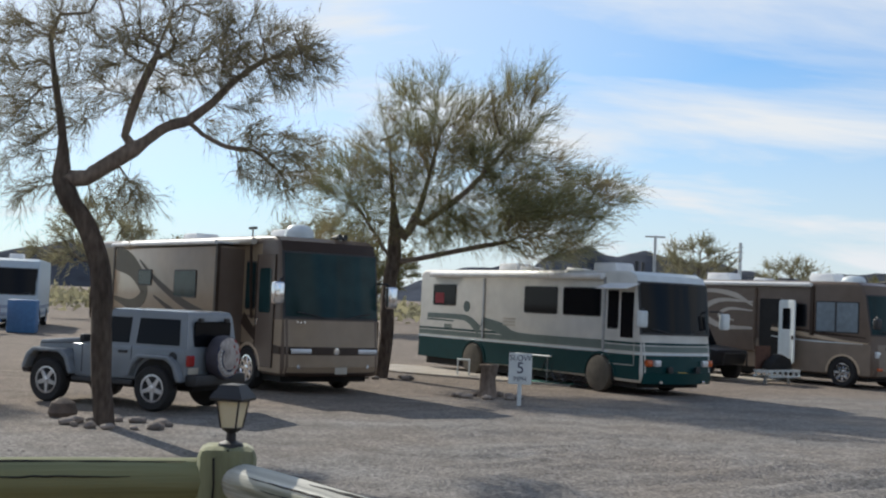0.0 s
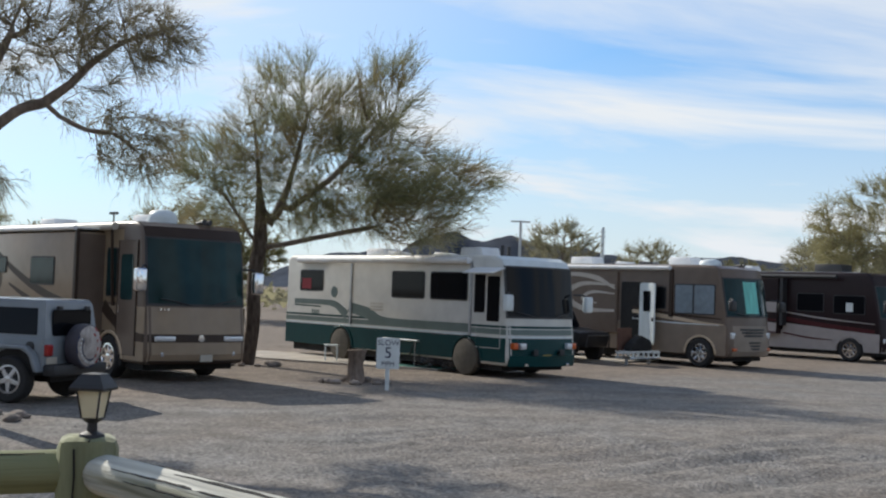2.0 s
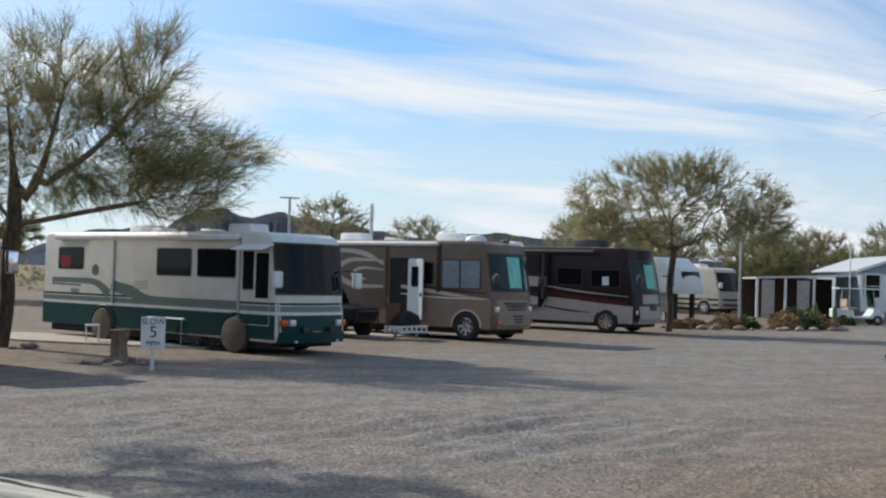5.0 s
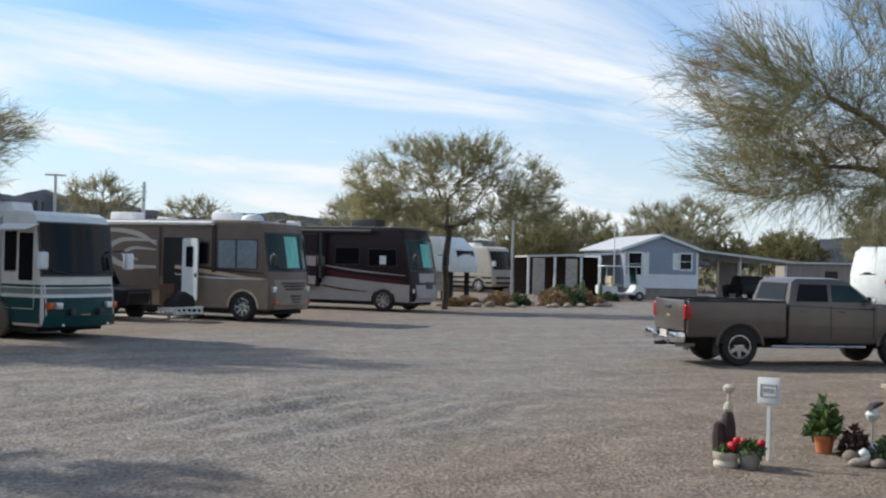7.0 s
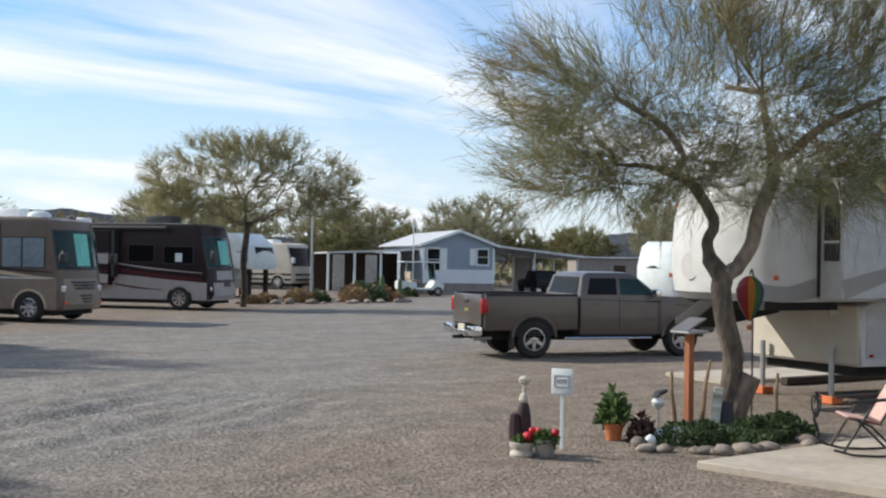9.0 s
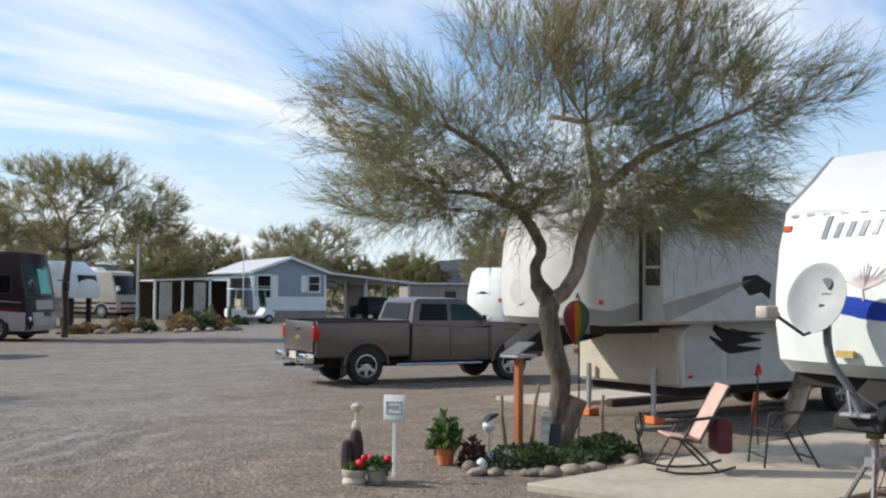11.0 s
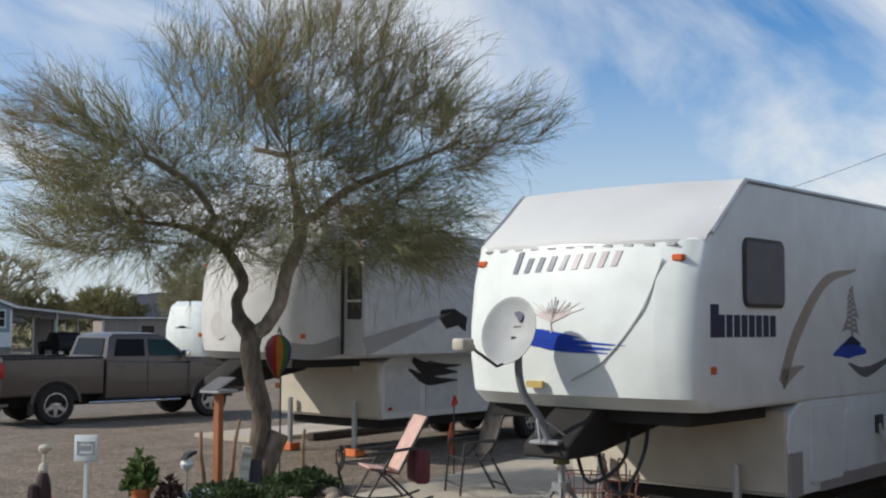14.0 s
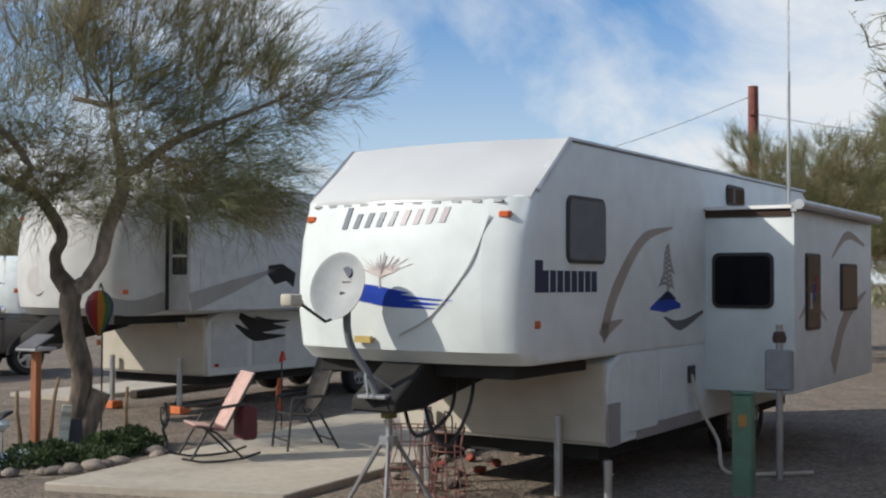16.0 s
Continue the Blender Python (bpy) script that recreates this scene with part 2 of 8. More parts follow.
def tube(points, radius, seg=6, radii=None):
    pts = [Vector(p) for p in points]
    bm = bmesh.new()
    rings = []
    for i, p in enumerate(pts):
        d = (pts[min(i + 1, len(pts) - 1)] - pts[max(i - 1, 0)]).normalized()
        side = d.cross(Vector((0.31, 0.22, 0.93))).normalized()
        up = side.cross(d)
        r = radii[i] if radii else radius
        rings.append([bm.verts.new(p + r * (math.cos(2 * math.pi * k / seg) * side + math.sin(2 * math.pi * k / seg) * up)) for k in range(seg)])
    for a, b in zip(rings, rings[1:]):
        for k in range(seg):
            bm.faces.new((a[k], a[(k + 1) % seg], b[(k + 1) % seg], b[k]))
    bm.faces.new(rings[0][::-1])
    bm.faces.new(rings[-1])
    return bm


def arc(points, n=10):
    """A smooth line through a few points (Catmull-Rom)."""
    p = [Vector(q) for q in points]
    p = [2 * p[0] - p[1]] + p + [2 * p[-1] - p[-2]]
    out = []
    for i in range(1, len(p) - 2):
        for k in range(n):
            t = k / n
            out.append(0.5 * (2 * p[i] + (p[i + 1] - p[i - 1]) * t + (2 * p[i - 1] - 5 * p[i] + 4 * p[i + 1] - p[i + 2]) * t * t
                              + (3 * p[i] - p[i - 1] - 3 * p[i + 1] + p[i + 2]) * t ** 3))
    return out + [p[-2]]


def hull(profile, half, bow=None, r=0.08, slices=9, corner=0.0):
    """A vehicle shell: a side outline of (x, z) drawn across the width, its nose bowed back towards the sides
    (bow: one depth for each point) and its side edges rounded."""
    cx, cz = sum(p[0] for p in profile) / len(profile), sum(p[1] for p in profile) / len(profile)
    bow = bow or [0.0] * len(profile)
    ys = [(-half + r * (1 - math.cos(radians(a))), r * (1 - math.sin(radians(a)))) for a in (0, 30, 60)]
    ys += [(-half + r + (2 * half - 2 * r) * k / (slices - 1), 0.0) for k in range(slices)]
    if corner:
        ys += [(e * half * q, 0.0) for e in (-1, 1) for q in (0.72, 0.84, 0.88, 0.92)]
    ys += [(-y, i) for y, i in ys[2::-1]]
    ys.sort()
    bm = bmesh.new()
    rings = []
    for y, inset in ys:
        rings.append([bm.verts.new((x - math.copysign(inset, x - cx) - b * (y / half) ** 2 - (corner * abs(y / half) ** 10 if b else 0.0), y, z - math.copysign(inset, z - cz))) for (x, z), b in zip(profile, bow)])
    n = len(profile)
    for a, b in zip(rings, rings[1:]):
        for k in range(n):
            bm.faces.new((a[k], a[(k + 1) % n], b[(k + 1) % n], b[k]))
    bm.faces.new(rings[0])
    bm.faces.new(rings[-1][::-1])
    bmesh.ops.recalc_face_normals(bm, faces=bm.faces)
    return bm


def nose_strip(lo, hi, half, bow_lo, bow_hi, thick=0.02, n=10, half_hi=None, out=0.006):
    """A bowed sheet across a nose between (x, z) lo and hi, proud of it by `out`."""
    half_hi = half_hi or half
    bm = bmesh.new()
    d = Vector((hi[0] - lo[0], 0, hi[1] - lo[1]))
    nrm = Vector((d.z, 0, -d.x)).normalized()
    layers = []
    for off in (out, out - thick):
        layers.append([[bm.verts.new(Vector((x - b * (y / full) ** 2, y, z)) + nrm * off)
                        for (x, z), b, y, full in ((lo, bow_lo, half * s, half), (hi, bow_hi, half_hi * s, half_hi))]
                       for s in [2 * k / n - 1 for k in range(n + 1)]])
    f, g = layers
    for k in range(n):
        bm.faces.new((f[k][0], f[k + 1][0], f[k + 1][1], f[k][1]))
        bm.faces.new((g[k][1], g[k + 1][1], g[k + 1][0], g[k][0]))
        for e in (0, 1):
            bm.faces.new((f[k][e], g[k][e], g[k + 1][e], f[k + 1][e]))
    for k in (0, n):
        bm.faces.new((f[k][0], f[k][1], g[k][1], g[k][0]))
    bmesh.ops.recalc_face_normals(bm, faces=bm.faces)
    return bm


def ribbon(centre, widths, y, thick=0.004):
    """A swept band of paint on a side wall: centre line of (x, z), a width for each key point; y is the wall's face and its sign the side."""
    line = arc([(x, 0, z) for x, z in centre], 8)
    ks = np.interp(np.linspace(0, len(widths) - 1, len(line)), range(len(widths)), widths)
    top, bot = [], []
    for i, p in enumerate(line):
        d = (line[min(i + 1, len(line) - 1)] - line[max(i - 1, 0)]).normalized()
        nn = Vector((-d.z, 0, d.x)) * max(ks[i], 0.004) / 2
        top.append(p + nn)
        bot.append(p - nn)
    bm = bmesh.new()
    s = math.copysign(thick, y)
    rows = [[bm.verts.new((q.x, y + o, q.z)) for q in row] for o in (s, -s) for row in (top, bot)]
    a, b, c, e = rows
    for i in range(len(line) - 1):
        bm.faces.new((a[i], a[i + 1], b[i + 1], b[i]))
        bm.faces.new((c[i], e[i], e[i + 1], c[i + 1]))
        bm.faces.new((a[i], c[i], c[i + 1], a[i + 1]))
        bm.faces.new((b[i], b[i + 1], e[i + 1], e[i]))
    for i in (0, len(line) - 1):
        bm.faces.new((a[i], b[i], e[i], c[i]))
    bmesh.ops.recalc_face_normals(bm, faces=bm.faces)
    return bm


def side_window(parent, x0, x1, z0, z1, y, glass=None, frame_mat=None, r=0.07, name="window", label="dark tinted window"):
    """A framed window on a side wall whose face is at y."""
    s = math.copysign(1, y)
    w = part(name, prism(round_rect(x0, x1, z0, z1, r), "y", y - s * 0.01, y + s * 0.02), frame_mat or BLACK, parent, label)
    part("pane", prism(round_rect(x0 + 0.035, x1 - 0.035, z0 + 0.035, z1 - 0.035, r * 0.7), "y", y + s * 0.015, y + s * 0.026), glass or GLASS, w)
    return w


def wheel(parent, x, y, r, width, rim_r, name="wheel", spokes=5, rim_mat=None, cover=None):
    """A wheel whose outer face looks to the side of y."""
    s = math.copysign(1, y)
    m = pose(x, y, r) @ pose(0, 0, 0, -90 * s)
    prof = [(rim_r * 0.98, -width * 0.42), (r * 0.9, -width * 0.5), (r * 0.985, -width * 0.36), (r, -width * 0.2), (r, width * 0.2), (r * 0.985, width * 0.36), (r * 0.9, width * 0.5), (rim_r * 1.04, width * 0.46), (rim_r * 0.98, width * 0.36)]
    tyre = part(name, lathe(prof, 28, m), RUBBER, parent)
    if cover:
        part("wheel_cover", lathe([(r * 1.0, -0.02), (r * 1.01, width * 0.35), (r * 0.97, width * 0.54), (r * 0.75, width * 0.6), (0.02, width * 0.62)], 24, m), cover, tyre, "pale fabric wheel cover")
        return tyre
    rim = part("rim", lathe([(rim_r, width * 0.2), (rim_r, width * 0.44), (rim_r * 0.9, width * 0.45), (rim_r * 0.84, width * 0.3), (rim_r * 0.3, width * 0.24), (0.01, width * 0.26)], 24, m), rim_mat or ALLOY, tyre)
    bms = []
    for k in range(spokes):
        q = m @ pose(0, 0, 0, 0, 0, 360 * k / spokes)
        b = prism([(-0.2 * rim_r, rim_r * 0.15), (0.2 * rim_r, rim_r * 0.15), (0.13 * rim_r, rim_r * 0.9), (-0.13 * rim_r, rim_r * 0.9)], "z", width * 0.27, width * 0.41, 0.01, 1)
        bmesh.ops.transform(b, matrix=q, verts=b.verts)
        bms.append(b)
    bms.append(lathe([(rim_r * 0.26, width * 0.25), (rim_r * 0.24, width * 0.43), (rim_r * 0.1, width * 0.46), (0.01, width * 0.46)], 12, m))
    part("spokes", join(*bms), rim_mat or ALLOY, tyre)
    return tyre


def arch(parent, x, y, r, material=None, name="wheel_arch", lip=0.07, depth=0.12):
    """A dark wheel well with a raised lip on a side wall at y."""
    s = math.copysign(1, y)
    n = 14
    ring = [(x + r * math.cos(math.pi * k / n), r * 0.82 + r * math.sin(math.pi * k / n) * 0.95) for k in range(n + 1)]
    part("wheel_well", prism([(x - r, 0.3)] + ring[::-1] + [(x + r, 0.3)], "y", y - s * 0.05, y + s * 0.006), DARK, parent)
    outer = [(x + (r + lip) * math.cos(math.pi * k / n), r * 0.82 + (r + lip) * math.sin(math.pi * k / n) * 0.95) for k in range(n + 1)]
    part(name, prism(outer + ring[::-1], "y", y - s * 0.02, y + s * 0.035, 0.008, 1), material or CHROME, parent)

# ---------------------------------------------------------------- ground and distance
def ground_material():
    m = mat("gravel ground", (0.208, 0.17, 0.135), 0.95, vary=0.24, grain=14.0, bump=1.0, bump_scale=22.0, spec=0.2)
    n, l = m.node_tree.nodes, m.node_tree.links
    b = n["Principled BSDF"]
    old = b.inputs["Base Color"].links[0].from_socket
    tc = n.new("ShaderNodeTexCoord")
    sep = n.new("ShaderNodeSeparateXYZ")
    l.new(tc.outputs["Object"], sep.inputs[0])

    def math_node(op, a, bb):
        x = n.new("ShaderNodeMath")
        x.operation = op
        for i, v in enumerate((a, bb)):
            if isinstance(v, (int, float)):
                x.inputs[i].default_value = v
            else:
                l.new(v, x.inputs[i])
        return x.outputs[0]

    def noise_at(scale, detail):
        t = n.new("ShaderNodeTexNoise")
        t.inputs["Scale"].default_value, t.inputs["Detail"].default_value = scale, detail
        l.new(tc.outputs["Object"], t.inputs["Vector"])
        return t.outputs["Fac"]

    # greyer crushed stone along the driven lane, tan dirt on the pitches beside it
    across = math_node("ADD", math_node("MULTIPLY", sep.outputs["X"], -0.6), math_node("MULTIPLY", sep.outputs["Y"], 0.8))
    across = math_node("ADD", across, math_node("MULTIPLY", math_node("SUBTRACT", noise_at(0.16, 4), 0.5), 9.0))
    off = math_node("ABSOLUTE", math_node("SUBTRACT", across, 12.5), 0)
    lane = n.new("ShaderNodeMapRange")
    lane.inputs["From Min"].default_value, lane.inputs["From Max"].default_value = 5.0, 9.0
    lane.inputs["To Min"].default_value, lane.inputs["To Max"].default_value = 1.0, 0.0
    l.new(off, lane.inputs["Value"])
    patch = n.new("ShaderNodeValToRGB")
    patch.color_ramp.elements[0].position, patch.color_ramp.elements[1].position = 0.35, 0.7
    l.new(noise_at(0.45, 6), patch.inputs["Fac"])
    fac = math_node("MULTIPLY", lane.outputs[0], math_node("ADD", math_node("MULTIPLY", patch.outputs["Color"], 0.5), 0.5))
    mx = n.new("ShaderNodeMix")
    mx.data_type = "RGBA"
    l.new(fac, mx.inputs["Factor"])
    tint = n.new("ShaderNodeMix")
    tint.data_type, tint.blend_type = "RGBA", "MULTIPLY"
    tint.inputs["Factor"].default_value = 1.0
    tint.inputs["B"].default_value = (1.08, 1.26, 1.46, 1)
    l.new(old, tint.inputs["A"])
    l.new(old, mx.inputs["A"])
    l.new(tint.outputs["Result"], mx.inputs["B"])
    # pebble speckle
    vor = n.new("ShaderNodeTexVoronoi")
    vor.inputs["Scale"].default_value = 26.0
    l.new(tc.outputs["Object"], vor.inputs["Vector"])
    spk = n.new("ShaderNodeMapRange")
    spk.inputs["To Min"].default_value, spk.inputs["To Max"].default_value = 0.55, 1.45
    bw = n.new("ShaderNodeRGBToBW")
    l.new(vor.outputs["Color"], bw.inputs[0])
    l.new(bw.outputs[0], spk.inputs["Value"])
    fin = n.new("ShaderNodeMix")
    fin.data_type, fin.blend_type = "RGBA", "MULTIPLY"
    fin.inputs["Factor"].default_value = 1.0
    l.new(mx.outputs["Result"], fin.inputs["A"])
    l.new(spk.outputs[0], fin.inputs["B"])
    # wheel-worn streaks along the lane
    tm = n.new("ShaderNodeMapping")
    tm.inputs["Rotation"].default_value = (0, 0, radians(-37 + 8))
    tm.inputs["Scale"].default_value = (0.16, 0.75, 1)
    l.new(tc.outputs["Object"], tm.inputs["Vector"])
    tn = n.new("ShaderNodeTexNoise")
    tn.inputs["Scale"].default_value, tn.inputs["Detail"].default_value = 1.4, 7.0
    tn.inputs["Distortion"].default_value = 0.6
    l.new(tm.outputs[0], tn.inputs["Vector"])
    ts = n.new("ShaderNodeMapRange")
    ts.inputs["From Min"].default_value, ts.inputs["From Max"].default_value = 0.3, 0.7
    ts.inputs["To Min"].default_value, ts.inputs["To Max"].default_value = 0.87, 1.12
    l.new(tn.outputs["Fac"], ts.inputs["Value"])
    worn = n.new("ShaderNodeMix")
    worn.data_type, worn.blend_type = "RGBA", "MULTIPLY"
    worn.inputs["Factor"].default_value = 1.0
    l.new(fin.outputs["Result"], worn.inputs["A"])
    l.new(ts.outputs[0], worn.inputs["B"])
    l.new(worn.outputs["Result"], b.inputs["Base Color"])
    for node in n:
        if node.bl_idname == "ShaderNodeBump":
            node.inputs["Distance"].default_value = 0.045
    return m


GRAVEL = ground_material()


def ground():
    """One sheet to the horizon: small squares over the nearer lane, whose surface is rutted and lumpy, coarse ones far off."""
    far = [-4000, -1500, -500, -200, -80, -40, -25]
    beyond = [60, 75, 95, 120, 200, 500, 1500, 4000]
    xs = far + list(np.arange(-14, -3, 0.6)) + list(np.arange(-3, 13, 0.11)) + list(np.arange(13, 50, 0.9)) + beyond
    ys = far + list(np.arange(-14, 8, 1.0)) + list(np.arange(8, 24, 0.11)) + list(np.arange(24, 50, 0.9)) + beyond
    c, si = math.cos(radians(35)), math.sin(radians(35))

    def height(x, y):
        if not (-14 < x < 50 and -14 < y < 50):
            return -0.006
        h = 0.012 * noise.noise((x * 0.4, y * 0.4, 3.0)) - 0.006
        # the driven part of the lane, clear of the patio and the pitches
        open_lane = max(0.0, 1 - ((x - 4.6) / 6.5) ** 4) * max(0.0, 1 - ((y - 15.0) / 7.5) ** 4)
        if open_lane > 0:
            u, v = x * c + y * si, -x * si + y * c
            worn = max(0.15, 0.6 + 1.1 * noise.noise((x * 0.22, y * 0.22, 8.0)))
            rut = noise.noise((u * 0.28, v * 2.3 + 0.7 * noise.noise((u * 0.5, v * 0.5, 2.0)), 5.0))
            lump = noise.noise((x * 2.6, y * 2.6, 1.0)) + 0.6 * noise.noise((x * 5.5, y * 5.5, 4.0))
            h += open_lane * (0.085 * worn * rut + 0.024 * lump)
        return h

    verts = [(x, y, height(x, y)) for y in ys for x in xs]
    n = len(xs)
    faces = [(r * n + k, r * n + k + 1, (r + 1) * n + k + 1, (r + 1) * n + k) for r in range(len(ys) - 1) for k in range(n - 1)]
    me = bpy.data.meshes.new("ground")
    me.from_pydata([tuple(float(q) for q in v) for v in verts], [], faces)
    me.materials.append(GRAVEL)
    me.shade_smooth()
    tagged(new("ground", me), "dry grey-tan gravel ground of a desert campground", "ground", kind="structure")


ground()


def hills(name, dist, peaks):
    """A far ridge: peaks of (bearing in degrees clockwise from +y, height, half-width in degrees)."""
    bm = bmesh.new()
    lo, hi = min(p[0] - 2.7 * p[2] for p in peaks), max(p[0] + 2.7 * p[2] for p in peaks)
    n = 160
    rows = []
    for k in range(n + 1):
        az = lo + (hi - lo) * k / n
        a = radians(az)
        hgt = max(q[1] * max(0.0, 1 - ((az - q[0]) / (q[2] * 2.6)) ** 2) for q in peaks)
        hgt *= 1 + 0.1 * noise.fractal((az * 0.55, dist * 0.01, 0), 1.0, 2.0, 3)
        rows.append([bm.verts.new((math.sin(a) * (dist + d), math.cos(a) * (dist + d), hgt * f - 4)) for d, f in ((-260, 0), (-170, 0.35 + 0.05 * noise.noise((az * 0.5, dist, 1))), (-80, 0.72 + 0.05 * noise.noise((az * 0.6, dist, 5))), (0, 1), (300, 0))])
    for a, b in zip(rows, rows[1:]):
        for i in range(4):
            bm.faces.new((a[i], a[i + 1], b[i + 1], b[i]))
    return solid(name, bm, MOUNTAIN, "low desert hills far behind the campground, tinted with haze blue", "hills", kind="structure", smooth=60)


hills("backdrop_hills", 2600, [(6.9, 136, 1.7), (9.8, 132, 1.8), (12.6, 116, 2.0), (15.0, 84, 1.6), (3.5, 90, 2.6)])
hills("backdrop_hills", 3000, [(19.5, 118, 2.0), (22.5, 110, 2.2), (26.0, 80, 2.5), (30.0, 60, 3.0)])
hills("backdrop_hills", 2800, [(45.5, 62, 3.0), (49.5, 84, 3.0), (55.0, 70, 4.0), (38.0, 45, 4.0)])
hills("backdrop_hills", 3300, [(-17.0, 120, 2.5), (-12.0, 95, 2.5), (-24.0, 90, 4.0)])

# an unseen plain wall, added behind the camera to block low sky and bounce warm light
WALL = mat("brown board wall", (0.14, 0.1, 0.075), 0.85, vary=0.2, stretch=(0.4, 1, 4))
solid("wall_behind", box(-26, 34, -5.4, -5.0, 0, 4.6), WALL, "unseen plain brown board wall added behind the camera to shape light", "wall", kind="structure", smooth=0)

# ---------------------------------------------------------------- motorhomes
HEAD = math.degrees(math.atan2(-0.8, 0.6))


def roof_ac(parent, x, y, z, material, name="air_conditioner", l=0.95, h=0.26):
    part(name, prism([(x - l / 2, z - 0.02), (x + l / 2, z - 0.02), (x + l / 2 - 0.1, z + h), (x - l / 2 + 0.03, z + h)], "y", y - 0.34, y + 0.34, 0.05, 2), material, parent, "rooftop air conditioner shroud")


def dome(parent, x, y, z, r=0.38, h=0.42):
    part("satellite_dome", lathe([(r, -0.02), (r, h * 0.35), (r * 0.93, h * 0.6), (r * 0.7, h * 0.86), (r * 0.35, h * 0.98), (0.01, h)], 20, pose(x, y, z)), WHITE, parent, "white satellite dome on the roof")


def vent(parent, x, y, z, material=None):
    part("roof_vent", prism([(x - 0.3, z - 0.01), (x + 0.3, z - 0.01), (x + 0.25, z + 0.12), (x - 0.22, z + 0.15)], "y", y - 0.28, y + 0.28, 0.03, 1), material or ROOF_WHITE, parent)


def mirror(parent, x, y, z, material, h=0.42):
    s = math.copysign(1, y)
    a = part("mirror", box(x - 0.1, x + 0.08, y + s * 0.22 - 0.13, y + s * 0.22 + 0.13, z - h / 2, z + h / 2, 0.05, 3), material, parent, "wing mirror on an arm")
    part("mirror_arm", tube([(x - 0.3, y - s * 0.05, z + h * 0.6), (x - 0.1, y + s * 0.12, z + h * 0.62), (x, y + s * 0.22, z + h * 0.4)], 0.025), BLACK, a)
    part("mirror_glass", prism(round_rect(y + s * 0.22 - 0.11, y + s * 0.22 + 0.11, z - h * 0.42, z + h * 0.42, 0.04), "x", x - 0.104, x - 0.098), CHROME, a)


def motorhome(nose, label, roof, length, body_mat, base, wheels, bands=(), half=1.26, ws=(1.75, 3.0), lean=0.45, bow=0.22, ws_mat=None,
              cap_mat=None, floor_z=0.38, ws_half=1.14, head=HEAD, rise=0.0):
    """The shell of a bus-nosed motorhome: x runs to the nose, y to its driver's side; `nose` is its nose's foot on the ground."""
    ob = thing("motorhome", pose(nose[0], nose[1], 0, 0, 0, head), label, "motorhome", "motorhomes on their pitches")
    z1, z2 = ws
    x_at = lambda z: -0.02 - 0.10 * max(0, min(1, (z - 0.9) / (z1 - 0.9))) - lean * max(0, min(1, (z - z1) / (z2 - z1)))
    edge = [(floor_z + 0.06, -0.06), (floor_z + 0.22, 0.0), (0.9, x_at(0.9)), (z1, x_at(z1)), (z2, x_at(z2)), (roof - 0.12, x_at(z2) - 0.12)]
    surf = lambda z: float(np.interp(z, [e[0] for e in edge], [e[1] for e in edge]))
    prof = [(-length, floor_z + 0.1), (-0.35, floor_z), (-0.06, floor_z + 0.06), (0.0, floor_z + 0.22), (x_at(0.9), 0.9), (x_at(z1), z1), (x_at(z2), z2),
            (x_at(z2) - 0.12, roof - 0.12), (x_at(z2) - 0.45, roof - 0.015), (x_at(z2) - 0.9, roof), (-length + 0.2, roof + rise), (-length, roof - 0.1 + rise)]
    bows = [0, 0.0, bow, bow, bow, bow, bow, bow, bow * 0.6, 0, 0, 0]
    body = part("body", hull(prof, half, bows, 0.09), body_mat, ob)
    part("underbody", box(-length + 0.3, -0.5, -half + 0.15, half - 0.15, floor_z - 0.14, floor_z + 0.12), DARK, ob)
    part("roof_skin", box(-length + 0.25, x_at(z2) - 1.0, -half + 0.1, half - 0.1, roof + min(rise, 0) - 0.01, roof + max(rise, 0) + 0.012), ROOF_WHITE, ob, "white roof membrane")
    # painted bands all round: (z0, z1, material)
    for z0, zz1, mm in bands:
        cuts = [z0] + [e[0] for e in edge if z0 + 0.01 < e[0] < zz1 - 0.01] + [zz1]
        part("paint_band", join(*[nose_strip((surf(a), a), (surf(b), b), half - 0.055, bow, bow, 0.02, 16, out=0.012) for a, b in zip(cuts, cuts[1:])],
                                box(-length + 0.02, -0.09 - bow, -half - 0.004, -half + 0.01, z0, zz1), box(-length + 0.02, -0.09 - bow, half - 0.01, half + 0.004, z0, zz1)), mm, ob)
    part("windshield", nose_strip((x_at(z1), z1), (x_at(z2), z2), ws_half, bow * 0.88, bow * 0.88, 0.02, 12, out=0.014), ws_mat or GLASS, ob, "wide one-piece windshield")
    seal = nose_strip((x_at(z1 - 0.05), z1 - 0.05), (x_at(z2) - 0.01, z2 + 0.04), ws_half + 0.05, bow * 0.93, bow * 0.93, 0.02, 12, out=0.008)
    part("windshield_seal", seal, BLACK, ob)
    if cap_mat:
        part("front_cap", join(nose_strip((surf(z2 + 0.045), z2 + 0.045), (x_at(z2) - 0.12, roof - 0.12), half - 0.05, bow, bow, 0.02, 16, out=0.012),
                               nose_strip((x_at(z2) - 0.12, roof - 0.12), (x_at(z2) - 0.42, roof - 0.02), half - 0.06, bow, bow * 0.62, 0.02, 16, out=0.012)), cap_mat, ob, "painted front cap over the windshield")
    for y in (-half + 0.15, half - 0.15):
        for x, cover in wheels:
            wheel(ob, x, math.copysign(abs(y) + 0.06, y), 0.47, 0.3, 0.3, spokes=8, rim_mat=CHROME, cover=cover if y < 0 else None)
            arch(ob, x, math.copysign(half, y), 0.56, base)
